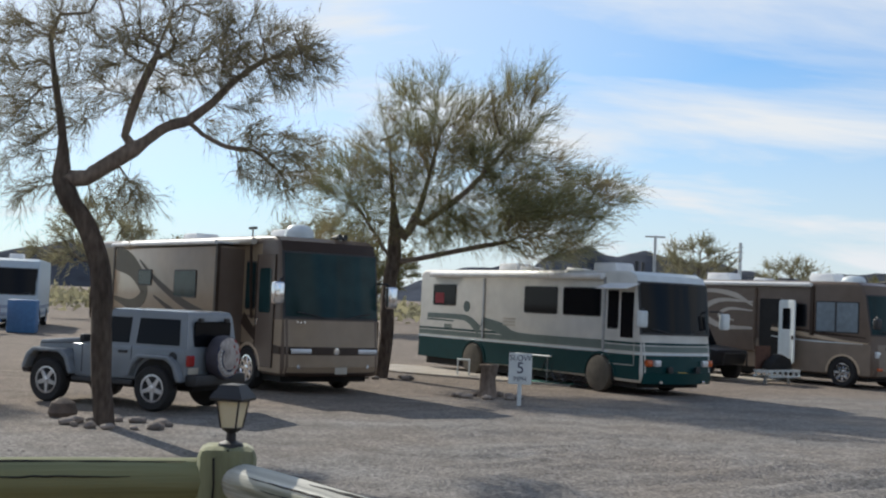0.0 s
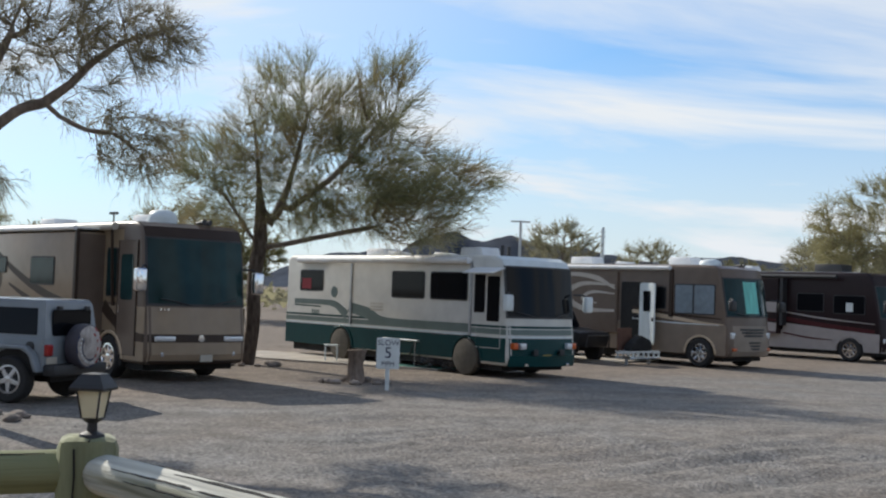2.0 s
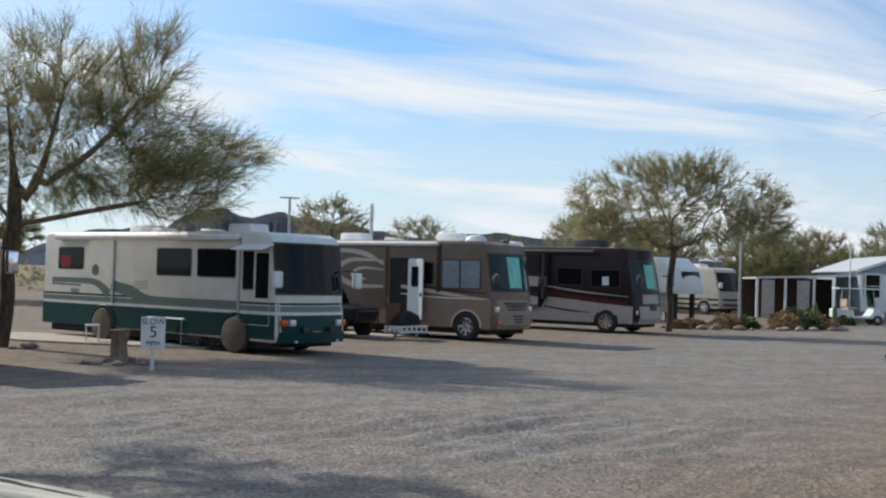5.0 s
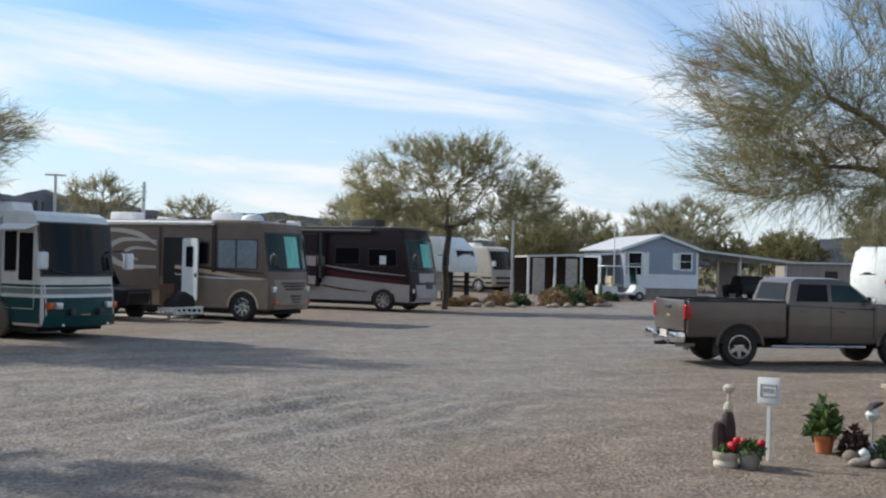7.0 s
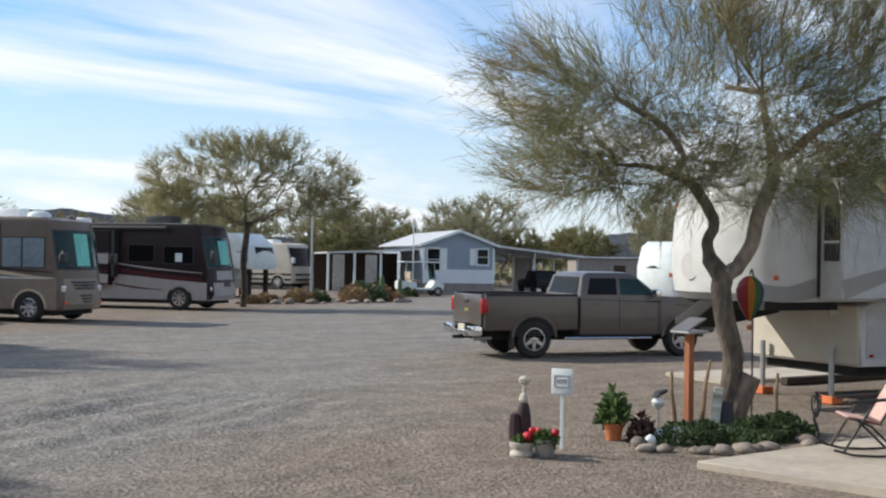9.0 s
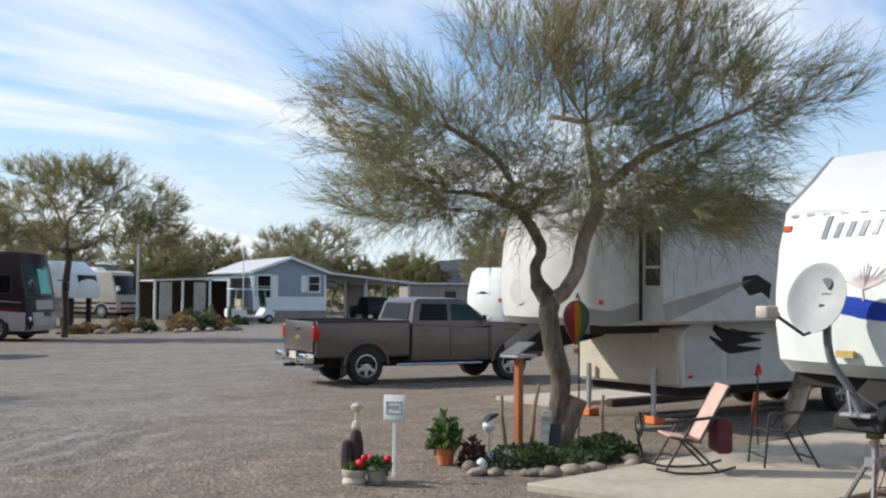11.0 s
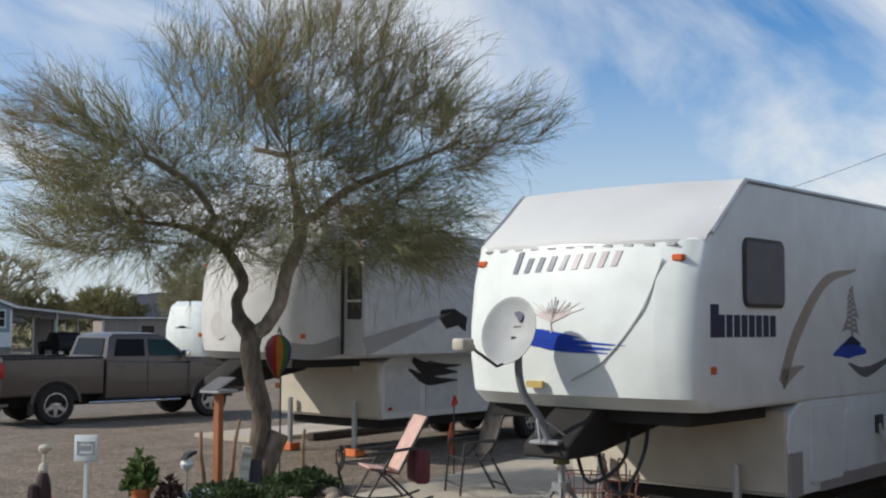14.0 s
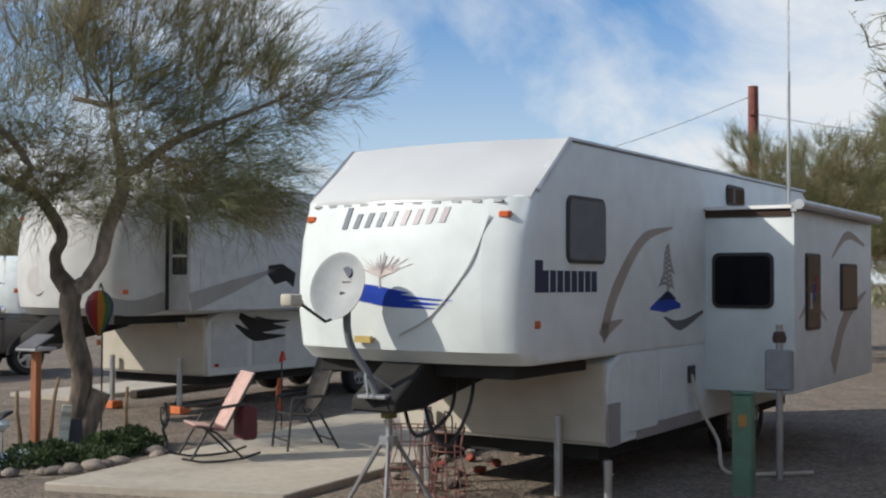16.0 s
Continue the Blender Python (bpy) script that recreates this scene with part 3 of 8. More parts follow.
    for s in (-1, 1):
        part("wiper", tube([(x_at(z1) + 0.03, s * 0.25, z1 - 0.03), (x_at(z1) + 0.02, s * 0.55, z1 + 0.04), (x_at(z1) - 0.03, s * 0.95, z1 + 0.1)], 0.014), BLACK, ob)
    return ob, surf


def lamp_pair(ob, x, y, z0, z1, w, material, name="headlight", label="clear headlight", back=0.0):
    for s in (-1, 1):
        part(name, box(x - 0.06 - back, x + 0.02 - back, s * y - w / 2, s * y + w / 2, z0, z1, 0.02, 2), material, ob, label)


BRONZE_TAN = paint("bronze tan paint", (0.3, 0.228, 0.158), 0.3, 0.2)


def brown_coach():
    half = 1.27
    ob, xa = motorhome((-2.27, 26.4), "brown and beige diesel motorhome with slide-out and awning", 3.48, 11.4, TAUPE, BEIGE, [(-1.75, None), (-8.2, None)],
                       [(0.45, 0.86, BRONZE_TAN), (0.87, 1.03, BROWN), (1.04, 1.62, BRONZE_TAN)], half, (1.7, 3.1), 0.16, 0.17, TEAL_GLASS, BROWN, ws_half=1.19)
    y = -half
    # side cladding in beige over the taupe
    part("side_panel", box(-11.2, -1.3, y - 0.004, y + 0.01, 1.68, 3.3), TAN, ob)
    door = part("entry_door", prism(round_rect(-1.45, -0.62, 0.55, 3.05, 0.06), "y", y - 0.02, y + 0.01), TAUPE, ob, "entry door with a long window")
    part("door_glass", prism(round_rect(-1.32, -0.78, 1.75, 2.75, 0.08), "y", y - 0.028, y - 0.012), TEAL_GLASS, door)
    part("door_handle", box(-1.4, -1.34, y - 0.05, y - 0.015, 1.45, 1.62, 0.01, 1), CHROME, door)
    part("door_trim", tube([(-1.45, y - 0.02, 0.55), (-1.45, y - 0.02, 3.05), (-0.62, y - 0.02, 3.05), (-0.62, y - 0.02, 0.55), (-1.45, y - 0.02, 0.55)], 0.018, 4), BROWN, door)
    side_window(ob, -2.0, -1.52, 1.8, 2.9, y, TEAL_GLASS)
    # slide-out room
    slide = part("slide_out", box(-8.3, -2.15, y - 0.7, y + 0.05, 0.95, 3.22, 0.03, 2), BRONZE_TAN, ob, "beige slide-out room with swooping brown paint")
    ys = y - 0.7
    part("slide_trim", box(-2.2, -2.1, ys - 0.02, ys + 0.06, 0.95, 3.25), BROWN, slide)
    part("slide_trim", box(-8.33, -8.25, ys - 0.02, ys + 0.06, 0.95, 3.25), BROWN, slide)
    part("slide_edge", box(-2.16, -2.145, ys + 0.05, y, 1.0, 3.18), TAUPE, slide)
    side_window(slide, -4.4, -3.15, 2.0, 2.66, ys, TEAL_GLASS)
    side_window(slide, -6.6, -5.75, 2.25, 2.66, ys, TEAL_GLASS)
    for c, w, mm in (([(-8.2, 3.0), (-7.0, 2.7), (-6.2, 2.1), (-6.9, 1.75), (-8.2, 1.9)], [0.7, 0.55, 0.4, 0.3, 0.1], paint("olive brown paint", (0.1, 0.078, 0.05))),
                     ([(-6.6, 2.9), (-5.4, 2.35), (-3.8, 1.85), (-2.3, 1.6)], [0.05, 0.16, 0.2, 0.12], BROWN),
                     ([(-5.6, 2.0), (-4.6, 1.7), (-3.4, 1.4), (-2.3, 1.22)], [0.05, 0.14, 0.16, 0.14], BROWN),
                     ([(-8.2, 1.5), (-6.4, 1.32), (-4.2, 1.05), (-2.3, 1.02)], [0.3, 0.2, 0.12, 0.08], BROWN)):
        part("paint_swoosh", ribbon(c, w, ys), mm, slide)
    part("slide_topper", join(cyl((-8.35, ys - 0.06, 3.3), (-2.1, ys - 0.06, 3.3), 0.05, seg=10), box(-8.35, -2.1, ys, y + 0.02, 3.29, 3.32)), ROOF_WHITE, slide, "white slide topper awning")
    aw = part("awning", cyl((-9.2, y - 0.12, 3.36), (-1.5, y - 0.12, 3.36), 0.085, seg=12), CREAM, ob, "rolled-up patio awning")
    for x in (-1.6,):
        part("awning_arm", tube([(x, y - 0.14, 3.34), (x, y - 0.1, 2.4), (x, y - 0.05, 1.6)], 0.035, 4), BROWN, aw)
    for c, w in (([(-2.1, 1.6), (-1.5, 1.25), (-0.9, 1.03), (-0.3, 0.95)], [0.3, 0.24, 0.18, 0.16]),):
        part("paint_swoosh", ribbon(c, w, y - 0.012), BROWN, ob)
    mirror(ob, -0.1, -half, 2.2, CHROME, 0.5)
    mirror(ob, -0.1, half, 2.2, CHROME, 0.5)
    lamp_pair(ob, 0.0, 0.86, 0.89, 1.0, 0.5, LENS, back=0.055)
    lamp_pair(ob, 0.02, 0.85, 0.56, 0.66, 0.17, LENS, "fog_light", "round fog light", 0.12)
    part("badge", lathe([(0.08, -0.01), (0.08, 0.01), (0.01, 0.012)], 12, pose(0.0, 0, 0.95, 0, 90, 0)), CHROME, ob)
    part("plate", box(-0.02, 0.012, -0.02, 0.3, 0.44, 0.6, 0.01, 1), CREAM, ob, "pale number plate")
    # shade under the bumper, put in as a dark brown strip
    part("bumper_shade", nose_strip((-0.05, 0.40), (0.0, 0.46), half - 0.1, 0.17, 0.17, 0.03, 10, out=0.01), BROWN, ob)
    dome(ob, -1.3, -0.35, 3.47, 0.34, 0.33)
    roof_ac(ob, -2.6, 0.2, 3.47, ROOF_WHITE)
    roof_ac(ob, -7.4, 0.1, 3.47, ROOF_WHITE)
    vent(ob, -5.0, 0.3, 3.48)
    part("roof_aerial", join(cyl((-2.9, -0.7, 3.4), (-2.9, -0.7, 3.72), 0.02, seg=6), box(-3.05, -2.75, -0.74, -0.66, 3.7, 3.76)), BLACK, ob)
    part("roof_horn", join(*[cyl((-0.9 - k * 0.12, 0.3 + k * 0.2, 3.52), (-0.55 - k * 0.1, 0.3 + k * 0.2, 3.54), 0.03, 0.07, 10) for k in range(2)]), BLACK, ob)
    part("bar_letter", join(*[box(-0.14, -0.09, -1.0 + k * 0.09, -0.95 + k * 0.09, 1.55, 1.6) for k in range(3)]), CHROME, ob, "small bright emblem bars")
    return ob


brown_coach()


OFF_WHITE = paint("off-white paint", (0.6, 0.585, 0.53), 0.4)


def green_coach():
    half = 1.24
    ob, xa = motorhome((6.25, 30.4), "white and dark green motorhome with bare aluminium trim", 3.17, 10.7, OFF_WHITE, GREEN, [(-1.75, mat("tan wheel cover", (0.11, 0.095, 0.072), 0.85, vary=0.2)), (-7.55, mat("tan wheel cover", (0.11, 0.095, 0.072)))],
                       [(0.4, 1.03, GREEN), (1.04, 1.09, WHITE), (1.12, 1.26, GREY_GREEN), (1.29, 1.35, GREEN)], half, (1.6, 2.86), 0.14, 0.16, GLASS, WHITE, 0.32, ws_half=1.18, head=HEAD - 3.5)
    y = -half
    for x0, x1 in ((-3.35, -1.78), (-5.1, -3.6)):
        side_window(ob, x0, x1, 1.95, 2.72, y)
    side_window(ob, -9.9, -8.6, 2.05, 2.72, y)
    part("red_curtain", box(-9.75, -9.25, y - 0.032, y - 0.027, 2.12, 2.45), mat("red cloth", (0.25, 0.02, 0.03), 0.8), ob, "red cloth hanging in the rear window")
    door = part("entry_door", prism(round_rect(-1.4, -0.45, 0.75, 2.8, 0.05), "y", y - 0.02, y + 0.01), OFF_WHITE, ob)
    for z0, z1, mm in ((0.77, 1.03, GREEN), (1.12, 1.26, GREY_GREEN), (1.29, 1.35, GREEN)):
        part("door_stripe", box(-1.39, -0.46, y - 0.025, y - 0.012, z0, z1), mm, door)
    part("door_glass", prism(round_rect(-0.98, -0.5, 1.45, 2.62, 0.04), "y", y - 0.028, y - 0.012), GLASS, door)
    side_window(ob, -1.5, -1.05, 1.65, 2.68, y, label="narrow dark window beside the door")
    part("door_awning", prism([(y - 0.45, 2.68), (y, 2.82), (y, 2.85), (y - 0.46, 2.71)], "x", -1.5, -0.35), ROOF_WHITE, ob, "white door canopy")
    part("side_trim", box(-1.68, -1.6, y - 0.03, y + 0.01, 0.95, 3.0), STEEL, ob)
    aw = part("awning", join(cyl((-9.9, y - 0.11, 3.02), (-1.65, y - 0.11, 3.02), 0.085, seg=12), box(-9.9, -1.65, y - 0.02, y + 0.02, 3.0, 3.1)), ROOF_WHITE, ob, "rolled-up white awning")
    part("awning_arm", box(-7.1, -7.04, y - 0.06, y, 1.1, 3.0), STEEL, aw)
    for c, w, mm in (([(-10.2, 1.72), (-8.6, 1.72), (-7.9, 1.66), (-7.3, 1.35)], [0.16, 0.16, 0.2, 0.3], GREY_GREEN),
                     ([(-7.2, 1.62), (-6.2, 1.45), (-5.6, 1.28), (-4.6, 1.3), (-1.7, 1.3)], [0.3, 0.35, 0.25, 0.1, 0.08], GREY_GREEN),
                     ([(-10.2, 1.6), (-8.7, 1.58)], [0.04, 0.04], GREEN)):
        part("paint_swoosh", ribbon(c, w, y - 0.004), mm, ob)
    part("emblem", lathe([(0.17, -0.01), (0.17, 0.008), (0.01, 0.01)], 16, pose(-8.0, y - 0.006, 2.05, 90, 0, 0)), GREY_GREEN, ob, "round dark emblem")
    part("letter_bars", join(*[box(-9.2 + 0.11 * k, -9.13 + 0.11 * k, y - 0.008, y + 0.004, 1.35, 1.48) for k in range(4)]), GREY_GREEN, ob)
    for k in range(3):
        part("louvre", box(-6.1, -5.5, y - 0.015, y + 0.005, 1.55 + 0.09 * k, 1.6 + 0.09 * k, 0.005, 1), CREAM, ob)
    mirror(ob, 0.05, -half, 1.95, WHITE, 0.42)
    mirror(ob, 0.05, half, 1.95, WHITE, 0.42)
    part("front_panel", nose_strip((xa(0.62), 0.62), (xa(1.0), 1.0), 0.95, 0.12, 0.12, 0.02, 10, out=0.02), GREEN, ob, "dark green lamp panel between the headlights")
    for s in (-1, 1):
        part("headlight", box(-0.12, 0.03, s * 0.84 - 0.1, s * 0.84 + 0.1, 0.76, 0.92, 0.02, 2), LENS, ob, "square headlight")
        part("turn_signal", box(-0.2, -0.02, s * 1.06 - 0.09, s * 1.06 + 0.08, 0.76, 0.92, 0.02, 2), ORANGE, ob, "amber turn signal")
        part("driving_light", lathe([(0.07, -0.05), (0.09, 0.05), (0.02, 0.06)], 12, pose(0.06, s * 0.48, 0.68, 0, 90, 0)), BLACK, ob)
        part("tow_hook", box(-0.02, 0.06, s * 0.75 - 0.05, s * 0.75 + 0.05, 0.33, 0.4, 0.01, 1), CHROME, ob)
    part("plate", box(0.0, 0.045, -0.14, 0.16, 0.44, 0.62, 0.01, 1), mat("yellow plate", (0.5, 0.35, 0.08), 0.5), ob, "yellowish number plate")
    part("bumper", nose_strip((0.0, 0.32), (0.03, 0.6), half - 0.06, 0.2, 0.2, 0.08, 12, out=0.05), GREEN, ob, "dark green bumper")
    for k in range(5):
        part("marker_light", box(-0.48, -0.4, -0.5 + 0.25 * k - 0.05, -0.5 + 0.25 * k + 0.05, 2.95, 3.02, 0.01, 1), BLACK, ob)
    roof_ac(ob, -2.6, -0.1, 3.17, ROOF_WHITE, l=1.0)
    roof_ac(ob, -7.2, 0.0, 3.17, ROOF_WHITE)
    vent(ob, -4.6, 0.3, 3.17)
    vent(ob, -5.9, -0.4, 3.17)
    for k, yy in enumerate((-0.2, 0.5)):
        part("roof_pipe", cyl((-1.6 - 0.5 * k, yy, 3.1), (-1.6 - 0.5 * k, yy, 3.48), 0.05, seg=8), BLACK, ob)
    return ob


green_coach()


PALE_SWIRL = paint("pale taupe swirl", (0.48, 0.43, 0.37))


def taupe_coach():
    half = 1.26
    ob, xa = motorhome((14.65, 37.4), "taupe motorhome with open white door and pale swirls", 3.36, 10.6, TAUPE, BEIGE, [(-1.3, None), (-7.0, None)],
                       [(0.42, 1.4, paint("warm grey paint", (0.25, 0.2, 0.155), 0.35, 0.1))], half, (1.72, 2.92), 0.2, 0.24, TEAL_GLASS, TAUPE, 0.36, ws_half=1.18)
    y = -half
    part("windshield_curtain", nose_strip((xa(1.8), 1.8), (xa(2.84), 2.84), 1.0, 0.2, 0.2, 0.01, 12, out=0.022), CURTAIN, ob, "drawn teal curtain behind the windshield")
    # no hole is cut: a near-black sheet stands for the unlit doorway
    opening = part("door_opening", prism(round_rect(-4.6, -3.75, 0.62, 2.75, 0.05), "y", y - 0.006, y + 0.02), DARK, ob)
    door = part("entry_door", prism(round_rect(0, 0.8, 0.62, 2.72, 0.1), "y", -0.03, 0.03, 0.01, 1), WHITE, ob, "open white entry door")
    door.matrix_parent_inverse = Matrix.Identity(4)
    door.matrix_local = pose(-3.75, y - 0.05, 0, 0, 0, -14)
    part("door_window", prism(round_rect(0.22, 0.58, 1.75, 2.45, 0.05), "y", -0.045, -0.025), GLASS, door)
    part("door_lock", box(0.68, 0.78, -0.06, -0.02, 1.42, 1.55, 0.01, 1), BLACK, door)
    side_window(ob, -3.68, -2.7, 1.85, 2.62, y)
    w = side_window(ob, -2.35, -0.75, 1.72, 2.72, y, mat("pale window curtain", (0.17, 0.21, 0.24), 0.3, vary=0.15), BLACK, label="cab window with pale curtains")
    part("window_bar", box(-1.62, -1.56, y - 0.035, y - 0.02, 1.75, 2.7), BLACK, w)
    part("slide_out", box(-8.9, -4.72, y - 0.12, y + 0.04, 0.95, 3.1, 0.03, 1), TAUPE, ob)
    part("awning", join(cyl((-9.4, y - 0.1, 3.24), (-2.5, y - 0.1, 3.24), 0.075, seg=12), box(-9.4, -2.5, y - 0.02, y + 0.02, 3.2, 3.3)), ROOF_WHITE, ob, "rolled-up awning with white cover")
    part("awning_arm", box(-2.55, -2.42, y - 0.06, y, 1.6, 3.2), BROWN, ob)
    for c, ww, mm, yy in (([(-8.2, 2.75), (-6.8, 2.98), (-5.6, 2.85), (-4.8, 2.5)], [0.05, 0.13, 0.18, 0.06], PALE_SWIRL, y - 0.125),
                          ([(-4.8, 2.62), (-6.3, 2.64), (-7.0, 2.2), (-6.2, 1.76), (-4.8, 1.72)], [0.05, 0.15, 0.24, 0.18, 0.08], PALE_SWIRL, y - 0.126),
                          ([(-4.8, 2.32), (-5.8, 2.36), (-6.25, 2.12), (-5.6, 1.96)], [0.04, 0.1, 0.14, 0.05], PALE_SWIRL, y - 0.127),
                          ([(-4.1, 1.75), (-2.8, 1.62), (-1.2, 1.45), (-0.4, 1.42)], [0.12, 0.14, 0.08, 0.03], BEIGE, y - 0.006),
                          ([(-4.1, 1.5), (-2.6, 1.42), (-0.6, 1.4)], [0.03, 0.05, 0.02], WHITE, y - 0.006),
                          ([(-4.1, 1.88), (-2.4, 1.7), (-0.5, 1.6)], [0.06, 0.1, 0.03], BROWN, y - 0.005)):
        part("paint_swoosh", ribbon(c, ww, yy), mm, ob)
    for k in range(3):
        part("grille_bar", nose_strip((0.0, 0.62 + 0.1 * k), (0.0, 0.68 + 0.1 * k), 0.62, 0.14, 0.14, 0.03, 8, out=0.02), BLACK, ob)
    for k in range(3):
        part("grille_bar", nose_strip((0.0, 1.05 + 0.1 * k), (-0.01, 1.11 + 0.1 * k), 0.75, 0.16, 0.16, 0.03, 8, out=0.015), BLACK, ob)
    lamp_pair(ob, -0.2, 0.98, 0.98, 1.18, 0.34, LENS)
    lamp_pair(ob, -0.14, 0.98, 0.58, 0.68, 0.24, ORANGE, "fog_light", "amber fog light")
    mirror(ob, 0.05, -half, 2.05, BLACK, 0.34)
    mirror(ob, 0.05, half, 2.05, BLACK, 0.34)
    dome(ob, -1.7, -0.2, 3.34, 0.38, 0.26)
    roof_ac(ob, -2.9, 0.1, 3.36, ROOF_WHITE, l=1.0, h=0.3)
    roof_ac(ob, -7.3, 0.1, 3.36, ROOF_WHITE, l=1.1, h=0.3)
    vent(ob, -5.6, 0.2, 3.36)
    vent(ob, -4.4, 0.0, 3.36, BLACK)
    vent(ob, -8.9, 0.1, 3.36, CREAM)
    part("roof_horn", join(*[cyl((-1.0, 0.2 + k * 0.2, 3.38), (-0.75, 0.2 + k * 0.2, 3.4), 0.03, 0.06, 8) for k in range(2)]), BLACK, ob)
    return ob


taupe_coach()


def maroon_coach():
    half = 1.27
    silver = paint("silver taupe paint", (0.36, 0.325, 0.305), 0.35, 0.1)
    black = mat("black maroon paint", (0.02, 0.011, 0.012), 0.35, coat=0.05, vary=0.08, spec=0.2)
    ob, xa = motorhome((23.15, 43.85), "black, maroon and silver motorhome with sweeping stripes", 3.5, 11.2, black, silver, [(-1.55, None), (-7.6, None)],
                       [(0.4, 1.12, silver)], half, (1.75, 2.95), 0.24, 0.26, TEAL_GLASS, black, 0.38, ws_half=1.18)
    y = -half
    part("windshield_curtain", nose_strip((xa(1.85), 1.85), (xa(2.82), 2.82), 0.98, 0.2, 0.2, 0.01, 12, out=0.022), CURTAIN, ob, "drawn teal curtain behind the windshield")
    side_window(ob, -2.3, -0.95, 1.85, 2.6, y, label="dark cab window")
    part("window_card", box(-1.75, -1.45, y - 0.036, y - 0.03, 1.95, 2.3), WHITE, ob, "pale thing hanging in the cab window")
    side_window(ob, -3.9, -2.7, 1.9, 2.65, y)
    part("slide_out", box(-9.6, -4.6, y - 0.3, y + 0.04, 0.95, 3.2, 0.03, 1), black, ob, "dark slide-out room")
    side_window(ob, -7.4, -6.3, 2.35, 2.85, y - 0.3)
    part("awning", cyl((-9.8, y - 0.36, 3.3), (-2.0, y - 0.36, 3.3), 0.08, seg=10), BLACK, ob, "rolled-up black awning")
    part("awning_arm", box(-4.5, -4.36, y - 0.34, y, 1.3, 3.28), BLACK, ob)
    for c, ww, mm, yy in (([(-9.5, 2.42), (-7.5, 2.15), (-4.65, 2.02)], [0.34, 0.36, 0.42], silver, y - 0.305),
                          ([(-9.5, 1.98), (-7.5, 1.72), (-4.65, 1.5)], [0.14, 0.1, 0.06], MAROON, y - 0.305),
                          ([(-9.5, 1.62), (-7.5, 1.42), (-4.65, 1.2)], [0.34, 0.4, 0.36], silver, y - 0.305),
                          ([(-9.5, 1.3), (-7.5, 1.14), (-4.65, 1.0)], [0.07, 0.08, 0.05], MAROON, y - 0.306),
                          ([(-9.5, 1.08), (-7.5, 1.02), (-4.65, 0.98)], [0.12, 0.09, 0.03], silver, y - 0.305),
                          ([(-4.5, 1.86), (-2.8, 1.66), (-0.55, 1.5)], [0.05, 0.07, 0.03], silver, y - 0.008),
                          ([(-4.5, 1.6), (-2.8, 1.38), (-0.55, 1.2)], [0.16, 0.2, 0.16], MAROON, y - 0.01),
                          ([(-4.5, 1.26), (-2.8, 1.08), (-0.5, 0.9)], [0.3, 0.42, 0.42], silver, y - 0.008),
                          ([(-4.5, 1.0), (-3.4, 0.86), (-2.3, 0.8)], [0.06, 0.07, 0.02], MAROON, y - 0.012)):
        part("paint_swoosh", ribbon(c, ww, yy), mm, ob)
    part("nose_band", nose_strip((xa(1.22), 1.22), (xa(1.6), 1.6), 1.14, 0.25, 0.25, 0.02, 12, out=0.014), silver, ob)
    part("grille", nose_strip((xa(0.95), 0.95), (xa(1.24), 1.24), 0.6, 0.12, 0.12, 0.03, 8, out=0.03), BLACK, ob)
    lamp_pair(ob, -0.22, 1.0, 0.78, 0.95, 0.36, LENS)
    mirror(ob, 0.05, -half, 2.15, BLACK, 0.4)
    mirror(ob, 0.05, half, 2.15, BLACK, 0.4)
    part("roof_storage", box(-3.6, -2.4, -0.5, 0.4, 3.48, 3.85, 0.05, 2), BLACK, ob, "black rooftop air conditioner")
    roof_ac(ob, -7.0, 0.0, 3.5, ROOF_WHITE)
    return ob


maroon_coach()

# ---------------------------------------------------------------- fifth-wheel trailers
TRAIL = 169.2


